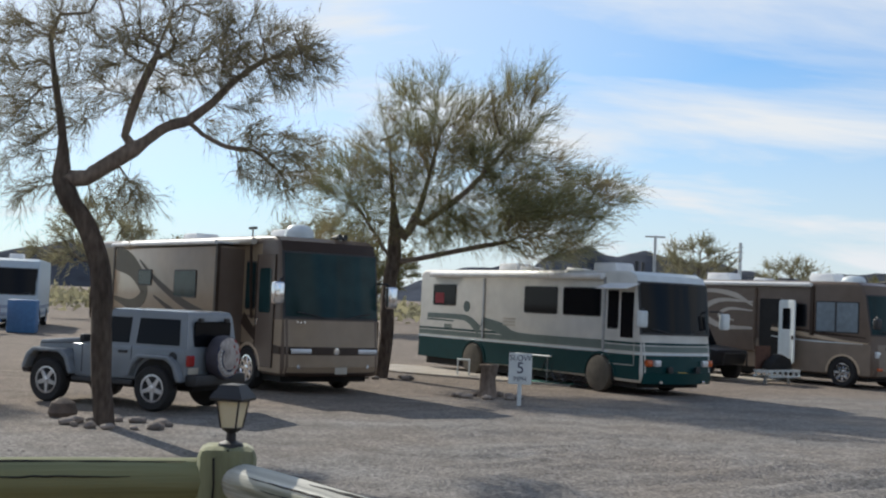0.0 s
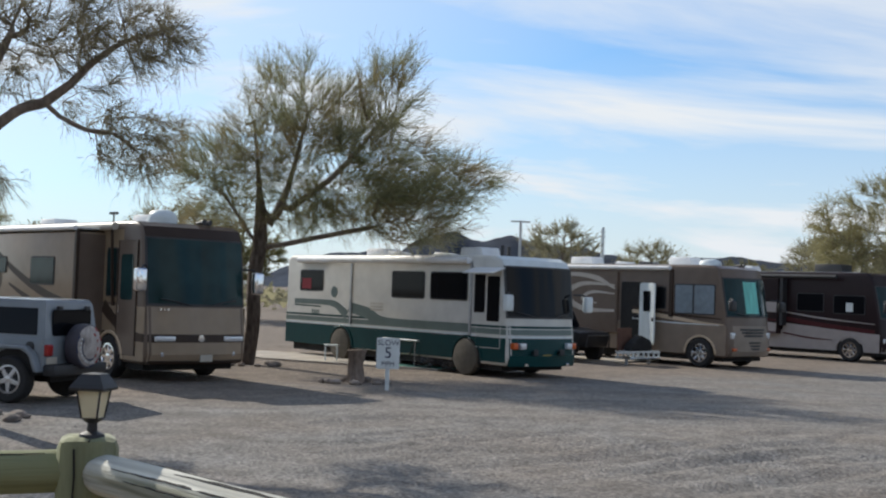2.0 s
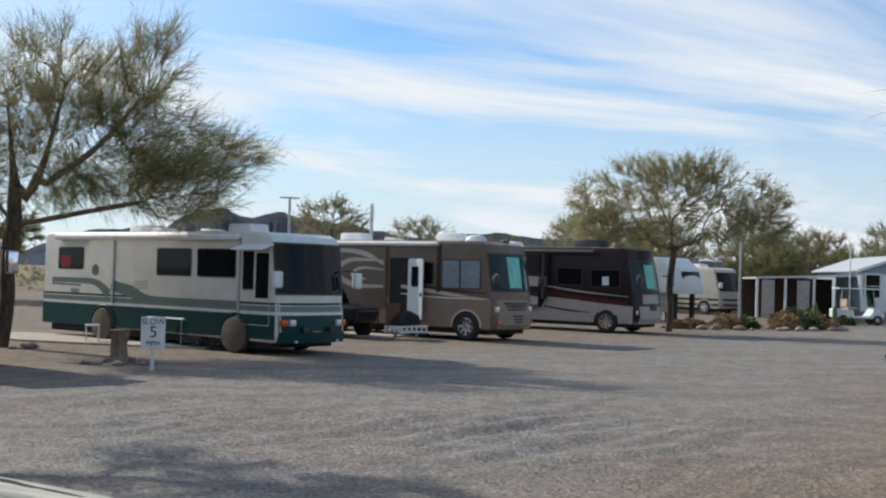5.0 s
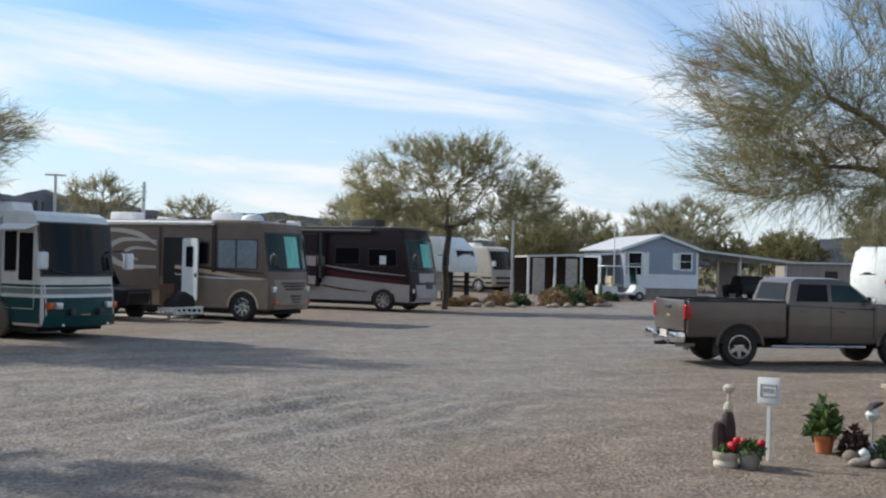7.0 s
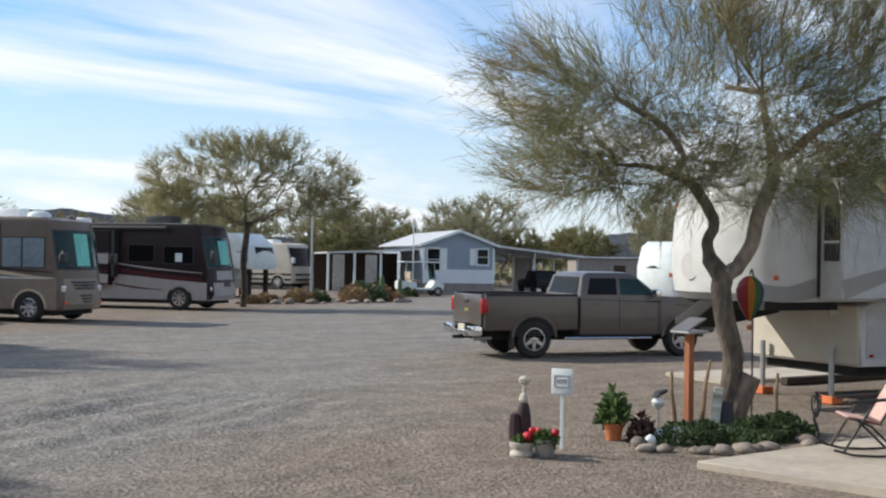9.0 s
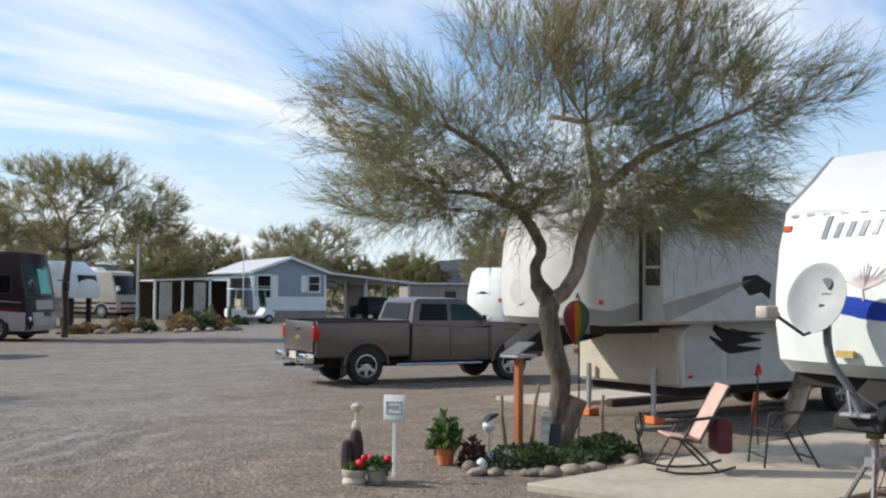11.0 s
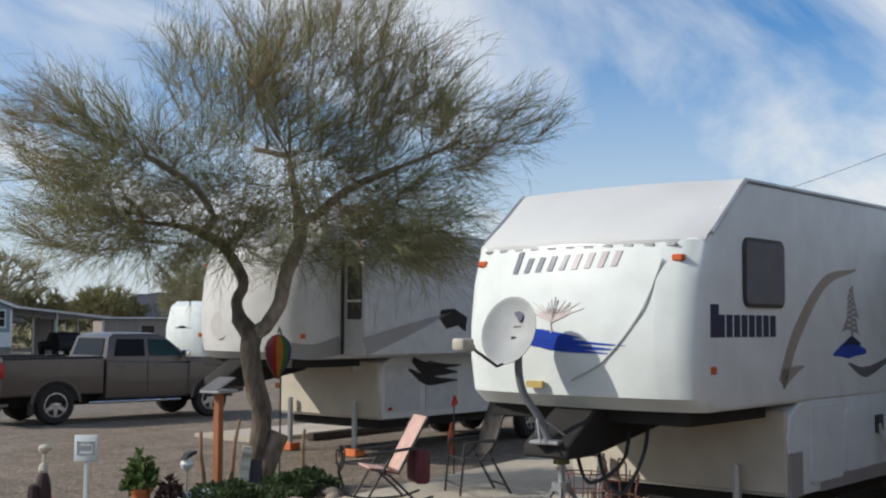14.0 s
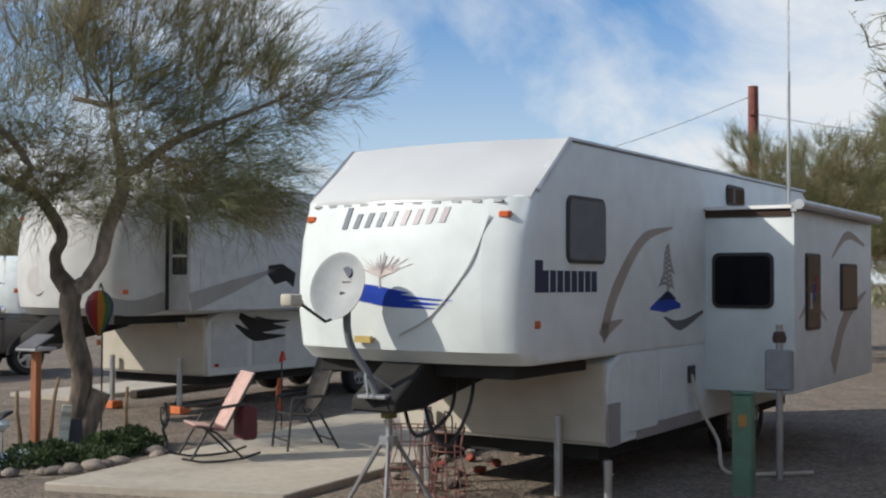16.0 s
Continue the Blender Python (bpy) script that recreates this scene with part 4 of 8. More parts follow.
def fifth_wheel(nose, label, front_x, tail, roof, cap_top, peak_x, deck, low, half=1.26, bulge=0.14, side_mat=None, head=TRAIL):
    """A fifth-wheel trailer: x to the nose, y to the side with the slide-out. front_x: where the lower box begins."""
    ob = thing("fifth_wheel_trailer", pose(nose[0], nose[1], 0, 0, 0, head), label, "trailer", "fifth-wheel trailers")
    mid = (deck + cap_top) / 2
    prof = [(front_x + 0.05, deck), (-0.22, deck), (-0.06, deck + 0.12), (0.0, deck + 0.45), (0.0, mid), (-0.05, cap_top - 0.35), (-0.16, cap_top),
            (peak_x, roof), (tail + 0.2, roof + 0.05), (tail, roof - 0.05), (tail, deck)]
    part("body", hull(prof, half, [0, bulge, bulge, bulge, bulge, bulge, bulge, 0, 0, 0, 0], 0.05, corner=0.15), side_mat or WHITE, ob)
    lower = [(tail, low + 0.15), (tail, deck + 0.02), (front_x - 0.35, deck + 0.02), (front_x - 0.06, deck - 0.1), (front_x, deck - 0.3), (front_x - 0.06, low), (tail + 1.2, low)]
    part("lower_body", prism(lower, "y", -half + 0.012, half - 0.012, 0.02, 1), side_mat or WHITE, ob)
    part("front_bulkhead", box(front_x - 0.04, front_x + 0.012, -half + 0.05, half - 0.03, low + 0.03, deck - 0.06, 0.02, 1), CREAM, ob, "cream front bulkhead under the overhang")
    part("underbody", box(tail + 0.5, front_x - 0.2, -half + 0.2, half - 0.2, low - 0.16, low + 0.02), DARK, ob)
    skin = bmesh.new()
    rows = []
    for k in range(13):
        yy = (half - 0.03) * (k / 6 - 1)
        bx = bulge * (yy / half) ** 2 + 0.15 * abs(yy / half) ** 10
        rise = 0.03 * (1 - (yy / half) ** 2)
        line = [(-0.15 - bx, cap_top + 0.004), (-0.2 - bx, cap_top + 0.05 + rise), ((peak_x - 0.2) / 2 - bx * 0.5, (cap_top + roof) / 2 + 0.02 + rise), (peak_x, roof + 0.015 + rise), (tail + 0.15, roof + 0.065 + rise)]
        rows.append([skin.verts.new((x, yy, z)) for x, z in line] + [skin.verts.new((x, yy, z - 0.03)) for x, z in line[::-1]])
    for a, b in zip(rows, rows[1:]):
        for i in range(10):
            skin.faces.new((a[i], a[(i + 1) % 10], b[(i + 1) % 10], b[i]))
    skin.faces.new(rows[0])
    skin.faces.new(rows[-1][::-1])
    part("roof_skin", skin, mat("grey white roof sheet", (0.52, 0.53, 0.53), 0.75, vary=0.05, grain=1.2), ob, "grey-white roof membrane sloping to the nose")
    for s in (-1, 1):
        part("roof_edge_trim", tube([(-0.2 - bulge - 0.15, s * (half - 0.01), cap_top + 0.06), (peak_x, s * (half - 0.01), roof + 0.005), (tail + 0.1, s * (half - 0.01), roof + 0.055)], 0.025, 6), STEEL, ob)
        for x in (tail * 0.64, tail * 0.64 - 0.95):
            wheel(ob, x, s * (half - 0.16), 0.38, 0.22, 0.2, spokes=6)
        part("jack_leg", cyl((front_x + 0.12, s * 0.78, 0.02), (front_x + 0.12, s * 0.78, low + 0.3), 0.045, seg=8), STEEL, ob, "steel landing leg")
    part("cap_trim", nose_strip((-0.155, cap_top - 0.03), (-0.175, cap_top + 0.015), half - 0.2, bulge, bulge, 0.03, 12, out=0.012), STEEL, ob)
    for x in np.arange(-1.0, 1.01, 0.2):
        part("trim_scallop", box(-0.2 - bulge * (x / half) ** 2, -0.14 - bulge * (x / half) ** 2, x - 0.05, x + 0.05, cap_top - 0.055, cap_top - 0.03, 0.008, 1), STEEL, ob)
    part("pin_box", prism([(-1.5, deck), (-0.25, deck), (0.25, deck - 0.3), (0.25, deck - 0.42), (-0.2, deck - 0.42), (-1.5, deck - 0.2)], "y", -0.24, 0.24, 0.02, 1), DARK, ob, "black steel hitch pin box")
    part("deck_frame", box(-1.9, -0.4, -1.08, 1.08, deck - 0.13, deck + 0.01, 0.01, 1), DARK, ob)
    for s in (-1, 1):
        part("marker_light", box(-0.16 - bulge * 0.71 - 0.06, -0.105 - bulge * 0.71, s * (half - 0.2) - 0.055, s * (half - 0.2) + 0.055, cap_top - 0.19, cap_top - 0.13, 0.012, 1), ORANGE, ob, "amber marker light")
        part("side_marker", box(-0.52, -0.42, s * half - 0.01, s * half + 0.012, deck + 0.33, deck + 0.4, 0.008, 1), ORANGE, ob)
    return ob


BLUE_PAINT = paint("blue graphic", (0.02, 0.055, 0.36))
NAVY = paint("navy lettering", (0.02, 0.03, 0.07))
PALE_GRAPHIC = paint("faded grey graphic", (0.46, 0.41, 0.42))
SAND_GRAPHIC = paint("sand grey graphic", (0.33, 0.29, 0.25))


def near_trailer():
    half, deck, low, fx, tail = 1.27, 1.42, 0.52, -2.0, -9.4
    ob = fifth_wheel((9.85, 4.33), "white fifth-wheel trailer with slide-out and faded graphics", fx, tail, 3.5, 2.92, -1.15, deck, low, half)
    y = half
    side_window(ob, -1.9, -1.04, 2.34, 2.98, y, mat("blue grey window", (0.085, 0.12, 0.155), 0.12, vary=0.1), r=0.1, label="rounded side window with a dark frame")
    side_window(ob, -6.3, -5.6, 3.14, 3.4, y, r=0.08, name="high_window", label="small high window")
    # lettering shown as plain bars on the side and on the nose
    for k in range(9):
        w = 0.115 if k else 0.15
        part("letter_bar", box(-0.42 - 0.148 * k - w, -0.42 - 0.148 * k, y - 0.004, y + 0.005, 2.07, 2.27 if k else 2.36), NAVY, ob)
    for k in range(9):
        yy = -0.62 + 0.135 * k
        lift = 0.09 + 0.006 * k
        b = prism([(yy, 2.56 + lift), (yy + 0.06, 2.56 + lift), (yy + 0.1, (2.7 if k else 2.77) + lift), (yy + 0.04, (2.7 if k else 2.77) + lift)], "x", -0.07, -0.043)
        for v in b.verts:
            v.co.x -= max(0.0, v.co.z - 2.57) * 0.314 + 0.14 * (v.co.y / half) ** 2
        part("letter_bar", b, paint("slate lettering", (0.11, 0.13, 0.17)) if k < 5 else PALE_GRAPHIC, ob)
    # bare tree and blue water painted on the nose, faded
    faded = paint("faded pink grey graphic", (0.52, 0.45, 0.43))
    rng = random.Random(4)

    def on_nose(yy, z):
        return (0.003 - max(0.0, z - 2.17) * 0.125 - 0.14 * (yy / half) ** 2, yy, z)

    part("painted_branch", tube([on_nose(-0.1, 2.1), on_nose(-0.11, 2.18), on_nose(-0.1, 2.27)], 0.006, 4, [0.01, 0.007, 0.005]), faded, ob)
    for k in range(26):
        a = radians(4 + 172 * k / 25)
        reach = rng.uniform(0.55, 1.0)
        mid = on_nose(-0.1 + 0.13 * math.cos(a), 2.24 + 0.06 * math.sin(a))
        tip = on_nose(-0.1 + 0.34 * reach * math.cos(a) + rng.uniform(-0.04, 0.04), 2.27 + 0.15 * reach * math.sin(a) + rng.uniform(-0.02, 0.02))
        part("painted_branch", tube([on_nose(-0.1, 2.2), mid, tip], 0.004, 4, [0.006, 0.005, 0.003]), faded, ob)
    for y0, y1, z0, hh in ((-0.5, 0.22, 2.1, 0.1), (-0.48, 0.42, 2.05, 0.075), (-0.4, 0.58, 2.0, 0.055), (-0.2, 0.5, 1.965, 0.035), (-0.05, 0.66, 2.035, 0.022)):
        n = 12
        top = [(y0 + (y1 - y0) * k / n, z0 - 0.04 * k / n + hh * 0.5 * math.sin(math.pi * (k / n) ** 0.6)) for k in range(n + 1)]
        low_edge = [(y0 + (y1 - y0) * k / n, z0 - 0.04 * k / n - 0.002 - hh * 0.5 * math.sin(math.pi * (k / n) ** 0.7)) for k in range(n, -1, -1)]
        b = prism(top + low_edge, "x", -0.03, 0.006)
        for v in b.verts:
            v.co.x -= 0.14 * (v.co.y / half) ** 2
        part("painted_water", b, BLUE_PAINT, ob)
    part("cap_line", tube(arc([(-0.178, 0.95, 2.75), (-0.064, 0.8, 2.3), (-0.01, 0.45, 1.87), (-0.018, 0.1, 1.68)], 6), 0.009, 4), paint("soft grey line", (0.47, 0.47, 0.46)), ob)
    part("nose_tag", box(-0.03, 0.012, -0.38, -0.2, 1.6, 1.66), mat("dull yellow tag", (0.45, 0.33, 0.1), 0.6), ob, "small yellow tag")
    for c, w, mm in (([(-1.85, 1.62), (-2.2, 2.1), (-2.9, 2.62), (-3.75, 2.78)], [0.16, 0.17, 0.12, 0.02], SAND_GRAPHIC), ([(-1.85, 1.66), (-2.05, 1.72), (-2.35, 1.78)], [0.2, 0.12, 0.02], SAND_GRAPHIC),
                     ([(-3.5, 1.78), (-4.0, 1.68), (-4.75, 1.82)], [0.02, 0.12, 0.04], paint("dark grey graphic", (0.1, 0.1, 0.1)))):
        part("paint_swoosh", ribbon(c, w, y), mm, ob)
    rng = random.Random(8)
    part("painted_pine", ribbon([(-3.62, 2.0), (-3.6, 2.3), (-3.62, 2.6)], [0.05, 0.035, 0.01], y), GREY_PAINT, ob)
    for k in range(17):
        z = 2.12 + 0.028 * k
        reach = (0.27 - 0.0125 * k) * rng.uniform(0.6, 1.1)
        side = 1 if k % 2 else -1
        part("painted_pine", ribbon([(-3.61, z), (-3.61 + side * reach * 0.6, z + 0.01), (-3.61 + side * reach, z - 0.03)], [0.03, 0.05, 0.01], y, 0.003), GREY_PAINT, ob)
    part("painted_shore", ribbon([(-3.1, 1.88), (-3.5, 1.93), (-4.0, 1.9)], [0.03, 0.2, 0.05], y), BLUE_PAINT, ob)
    part("painted_shore", ribbon([(-3.35, 1.97), (-3.6, 2.02), (-3.85, 1.98)], [0.02, 0.1, 0.02], y, 0.005), NAVY, ob)
    for x0, x1, z0, z1 in ((-3.3, -2.5, 0.62, 1.38), (-4.0, -3.4, 0.66, 1.3)):
        part("storage_hatch", prism(round_rect(x0, x1, z0, z1, 0.05), "y", y - 0.02, y + 0.008), WHITE, ob, "storage hatch")
    part("corner_guard", box(-2.3, -2.02, y - 0.016, y + 0.002, 0.52, 0.95), GREY_PAINT, ob)
    part("corner_guard", box(-4.7, -2.75, y - 0.016, y + 0.0, 0.52, 0.66), GREY_PAINT, ob)
    part("power_inlet", box(-4.45, -4.25, y - 0.01, y + 0.02, 1.0, 1.2, 0.01, 1), BLACK, ob)
    # slide-out with its own windows
    x0, x1, ys = -8.86, -4.86, y + 1.06
    sl = part("slide_out", box(x0, x1, y - 0.05, ys, 0.88, 3.02, 0.02, 2), WHITE, ob, "deep white slide-out room")
    part("slide_roof", box(x0 - 0.05, x1 + 0.06, y - 0.02, ys + 0.06, 3.03, 3.07), ROOF_WHITE, sl)
    part("slide_awning", cyl((x0 - 0.1, ys + 0.08, 3.07), (x1 + 0.1, ys + 0.08, 3.07), 0.06, seg=10), STEEL, sl, "rolled slide awning")
    # the shadow below the slide roof is a dark brown strip
    part("slide_shadow_gap", box(x1 - 0.02, x1 + 0.02, y + 0.002, ys - 0.04, 2.94, 3.03), BROWN, sl)
    b = prism(round_rect(y + 0.08, y + 0.82, 1.86, 2.52, 0.09), "x", x1 - 0.01, x1 + 0.018)
    w = part("window", b, BLACK, sl, "dark window in the slide-out's end")
    part("pane", prism(round_rect(y + 0.12, y + 0.78, 1.9, 2.48, 0.07), "x", x1 + 0.014, x1 + 0.024), GLASS, w)
    side_window(sl, -5.95, -5.3, 1.6, 2.52, ys, r=0.05, label="tall window with coloured things hanging inside")
    for k, cc in enumerate(((0.3, 0.02, 0.02), (0.02, 0.04, 0.2), (0.4, 0.4, 0.38))):
        part("window_hanging", box(-5.78 + 0.13 * k, -5.7 + 0.13 * k, ys + 0.024, ys + 0.03, 2.05 - 0.1 * k, 2.25 - 0.1 * k), mat("hanging %d" % k, cc, 0.7), sl)
    side_window(sl, -7.9, -7.0, 1.8, 2.42, ys, r=0.05)
    for c, w in (([(-5.05, 1.75), (-5.6, 1.95), (-6.3, 1.7)], [0.03, 0.1, 0.02]), ([(-6.6, 1.1), (-7.3, 1.7), (-8.5, 2.05)], [0.3, 0.22, 0.03]), ([(-6.6, 2.5), (-7.4, 2.8), (-8.4, 2.7)], [0.03, 0.12, 0.04])):
        part("paint_swoosh", ribbon(c, w, ys), SAND_GRAPHIC, sl)
    part("awning_bracket", box(x1 + 0.0, x1 + 0.06, ys - 0.03, ys + 0.05, 2.98, 3.1, 0.01, 1), STEEL, sl)
    roof_ac(ob, -3.4, 0.1, 3.52, CREAM, l=0.9, h=0.2)
    vent(ob, -5.2, 0.2, 3.53)
    part("radio_mast", join(cyl((-7.0, y + 0.4, 3.05), (-7.0, y + 0.4, 5.0), 0.024, seg=8), cyl((-7.0, y + 0.4, 5.0), (-7.0, y + 0.4, 11.0), 0.014, seg=6)), STEEL, ob, "tall thin radio aerial")
    part("water_hose", tube(arc([(-4.3, y + 0.02, 1.1), (-4.35, y + 0.12, 0.7), (-4.4, y + 0.3, 0.35), (-4.1, y + 0.5, 0.05), (-4.4, y + 1.0, 0.03), (-4.7, y + 1.3, 0.03)], 6), 0.022, 6), CREAM, ob, "pale hose hanging to the ground")
    part("power_cable", tube(arc([(-0.6, -0.25, deck - 0.2), (-0.35, -0.05, 0.95), (-0.25, 0.15, 0.75), (-0.4, 0.4, 0.95), (-0.7, 0.3, deck - 0.1)], 6), 0.018, 6), BLACK, ob, "looped black trailer cable")
    part("power_cable", tube(arc([(-0.5, 0.05, deck - 0.2), (-0.3, 0.25, 0.85), (-0.3, 0.45, 0.68), (-0.5, 0.55, 1.0), (-0.7, 0.5, deck - 0.05)], 6), 0.018, 6), BLACK, ob, "looped black trailer cable")
    return ob


near_trailer()


def far_trailer():
    half, deck, low, fx, tail = 1.24, 1.62, 0.6, -2.2, -10.2
    side = mat("pale grey fibreglass", (0.47, 0.475, 0.48), 0.45, coat=0.05, vary=0.08, spec=0.25)
    ob = fifth_wheel((14.55, 12.1), "white fifth-wheel trailer with grey swoosh behind the tree", fx, tail, 3.7, 3.3, -1.0, deck, low, half, 0.42, paint("off-white trailer skin", (0.56, 0.56, 0.55)))
    y = half
    ys = y + 0.5
    sl = part("slide_out", box(-5.6, -1.3, y - 0.05, ys, 1.68, 3.5, 0.02, 1), side, ob, "slide-out room with a painted swoosh")
    b = prism(round_rect(y + 0.14, y + 0.44, 2.25, 3.1, 0.03), "x", -1.31, -1.285)
    w = part("window", b, BLACK, sl, "narrow dark window in the slide-out's end")
    part("window_bar", box(-1.288, -1.28, y + 0.14, y + 0.44, 2.52, 2.56), WHITE, w)
    part("slide_seal", box(-1.34, -1.28, y + 0.0, y + 0.06, 1.7, 3.48), BLACK, sl)
    for c, w_, mm, yy in (([(-0.15, 1.78), (-0.7, 1.74), (-1.28, 1.84)], [0.24, 0.24, 0.3], GREY_PAINT, y), ([(-1.32, 1.82), (-2.3, 2.08), (-3.4, 2.38)], [0.3, 0.2, 0.02], GREY_PAINT, ys)):
        part("paint_swoosh", ribbon(c, w_, yy), mm, ob if yy == y else sl)
    part("emblem", prism([(-3.3, 2.1), (-3.1, 2.28), (-3.15, 2.42), (-3.5, 2.45), (-3.85, 2.3), (-3.8, 2.05), (-3.6, 2.16)], "y", ys - 0.004, ys + 0.004), BLACK_PAINT, sl, "dark painted emblem")
    for c, w_ in (([(-2.8, 1.58), (-3.2, 1.4), (-4.0, 1.34)], [0.1, 0.26, 0.02]), ([(-2.7, 1.42), (-3.2, 1.22), (-4.0, 1.2)], [0.04, 0.18, 0.02]), ([(-3.2, 1.55), (-3.6, 1.46), (-4.1, 1.46)], [0.02, 0.08, 0.02])):
        part("paint_swoosh", ribbon([(x - 0.2, z) for x, z in c], w_, y + 0.003), BLACK_PAINT, ob)
    for x0, x1 in ((-3.2, -2.35), (-4.2, -3.35)):
        part("storage_hatch", prism(round_rect(x0, x1, 0.72, 1.5, 0.04), "y", y - 0.02, y + 0.0), side, ob, "storage hatch")
    part("vent_tag", box(-1.75, -1.55, y - 0.02, y + 0.006, 1.42, 1.5), SAND_GRAPHIC, ob)
    part("side_marker", box(-2.5, -2.4, y - 0.02, y + 0.004, 0.75, 0.8), RED, ob)
    part("nose_emblem", lathe([(0.22, -0.02), (0.22, 0.006), (0.01, 0.01)], 16, pose(-0.02, -0.2, 2.15, 0, 90, 0)), paint("pale faded print", (0.5, 0.48, 0.47)), ob, "faded round emblem on the nose")
    for s in (-1, 1):
        part("jack_pad", box(fx + 0.0, fx + 0.24, s * 0.78 - 0.14, s * 0.78 + 0.14, 0.0, 0.12, 0.01, 1), mat("orange jack pad", (0.6, 0.16, 0.05), 0.7), ob, "orange block under the jack")
    roof_ac(ob, -4.0, 0.1, 3.72, ROOF_WHITE)
    return ob


far_trailer()

# ---------------------------------------------------------------- cars


def pickup():
    ob = thing("pickup_truck", pose(18.36, 20.58, 0, 0, 0, math.degrees(math.atan2(-0.31, 0.95))), "grey-bronze four-door pickup truck with open bed", "pickup truck")
    h = 0.98
    # lower body: bed box, cab lower, bonnet
    bed = [(-1.22, 0.62), (1.1, 0.62), (1.1, 1.42), (-1.2, 1.42)]
    part("bed_side", prism(bed, "y", -h, -h + 0.1, 0.045, 3), BRONZE, ob)
    part("bed_side", prism(bed, "y", h - 0.1, h, 0.045, 3), BRONZE, ob)
    part("bed_floor", box(-1.2, 1.1, -h + 0.08, h - 0.08, 0.72, 0.84), DARK, ob)
    part("bed_front", box(1.02, 1.1, -h + 0.05, h - 0.05, 0.8, 1.42), BRONZE, ob)
    part("bed_rail", box(-1.2, 1.08, -h + 0.0, -h + 0.12, 1.415, 1.45, 0.012, 1), BLACK, ob)
    part("bed_rail", box(-1.2, 1.08, h - 0.12, h, 1.415, 1.45, 0.012, 1), BLACK, ob)
    tg = part("tailgate", box(-1.27, -1.18, -h + 0.1, h - 0.1, 0.74, 1.42, 0.03, 2), BRONZE, ob)
    part("tailgate_handle", box(-1.3, -1.26, -0.13, 0.13, 1.22, 1.3, 0.015, 1), BLACK, tg)
    part("tailgate_badge", box(-1.285, -1.262, -0.12, 0.12, 1.02, 1.09, 0.01, 1), mat("gold badge", (0.5, 0.4, 0.15), 0.3, 0.7), tg)
    lower = [(1.13, 0.5), (3.25, 0.5), (3.25, 1.28), (1.13, 1.36)]
    part("cab_lower", prism(lower, "y", -h, h, 0.05, 3), BRONZE, ob)
    front = [(3.22, 0.52), (4.72, 0.55), (4.78, 0.9), (4.7, 1.2), (4.4, 1.29), (3.22, 1.34)]
    part("front_body", prism(front, "y", -h, h, 0.06, 3), BRONZE, ob)
    part("bonnet", prism([(3.2, 1.3), (4.6, 1.2), (4.5, 1.3), (4.0, 1.38), (3.15, 1.42)], "y", -0.72, 0.72, 0.05, 3), BRONZE, ob)
    cab = bmesh.new()
    rings = []
    for z, xb, xf, hw in ((1.3, 1.14, 3.32, 0.95), (1.42, 1.16, 3.22, 0.93), (1.86, 1.28, 2.66, 0.79), (1.94, 1.42, 2.5, 0.72), (1.965, 1.6, 2.35, 0.6)):
        rings.append([cab.verts.new(v) for v in ((xb, -hw, z), (xf, -hw, z), (xf + 0.04, 0, z), (xf, hw, z), (xb, hw, z), (xb - 0.02, 0, z))])
    for a, b in zip(rings, rings[1:]):
        for k in range(6):
            cab.faces.new((a[k], a[(k + 1) % 6], b[(k + 1) % 6], b[k]))
    cab.faces.new(rings[-1])
    part("cab", cab, BRONZE, ob)
    for s in (-1, 1):
        def glass(pts, name, label=""):
            # panes lean with the cab's side: y follows z
            bm = bmesh.new()
            f = [bm.verts.new((x, s * (0.942 - (z - 1.42) * 0.318), z)) for x, z in pts]
            g = [bm.verts.new((x, s * (0.92 - (z - 1.42) * 0.318), z)) for x, z in pts]
            bm.faces.new(f)
            bm.faces.new(g[::-1])
            for i in range(len(pts)):
                j = (i + 1) % len(pts)
                bm.faces.new((f[i], f[j], g[j], g[i]))
            return part(name, bm, GLASS if name != "front_window" else TEAL_GLASS, ob, label)
        glass([(1.34, 1.44), (2.1, 1.44), (2.12, 1.82), (1.46, 1.82)], "rear_window")
        glass([(2.2, 1.44), (3.08, 1.44), (2.7, 1.8), (2.22, 1.82)], "front_window")
        for x in (1.13, 2.15, 3.18):
            part("door_gap", box(x - 0.008, x + 0.008, s * h - 0.004, s * h + 0.003, 0.62, 1.36), DARK, ob)
        for x in (1.4, 2.3):
            part("door_handle", box(x, x + 0.2, s * h - 0.01, s * h + 0.035, 1.2, 1.25, 0.012, 1), BRONZE, ob)
        part("mirror", box(2.98, 3.12, s * (h + 0.02), s * (h + 0.24), 1.4, 1.58, 0.04, 2) if s > 0 else box(2.98, 3.12, -(h + 0.24), -(h + 0.02), 1.4, 1.58, 0.04, 2), CHROME, ob, "chrome wing mirror")
        part("tail_light", box(-1.285, -1.1, min(s * h, s * (h - 0.13)) - 0.006, max(s * h, s * (h - 0.13)) + 0.006, 1.0, 1.34, 0.045, 3), RED, ob, "red tail light")
        part("headlight", box(4.6, 4.79, s * 0.78 - 0.18, s * 0.78 + 0.18, 0.95, 1.15, 0.03, 2), LENS, ob)
        part("running_board", box(0.75, 3.0, s * (h - 0.02) - 0.06, s * (h - 0.02) + 0.06, 0.42, 0.47, 0.02, 1), CHROME, ob, "chrome side step")
        part("side_trim", box(1.6, 3.15, s * h - 0.004, s * h + 0.015, 0.82, 0.9, 0.01, 1), BRONZE, ob)
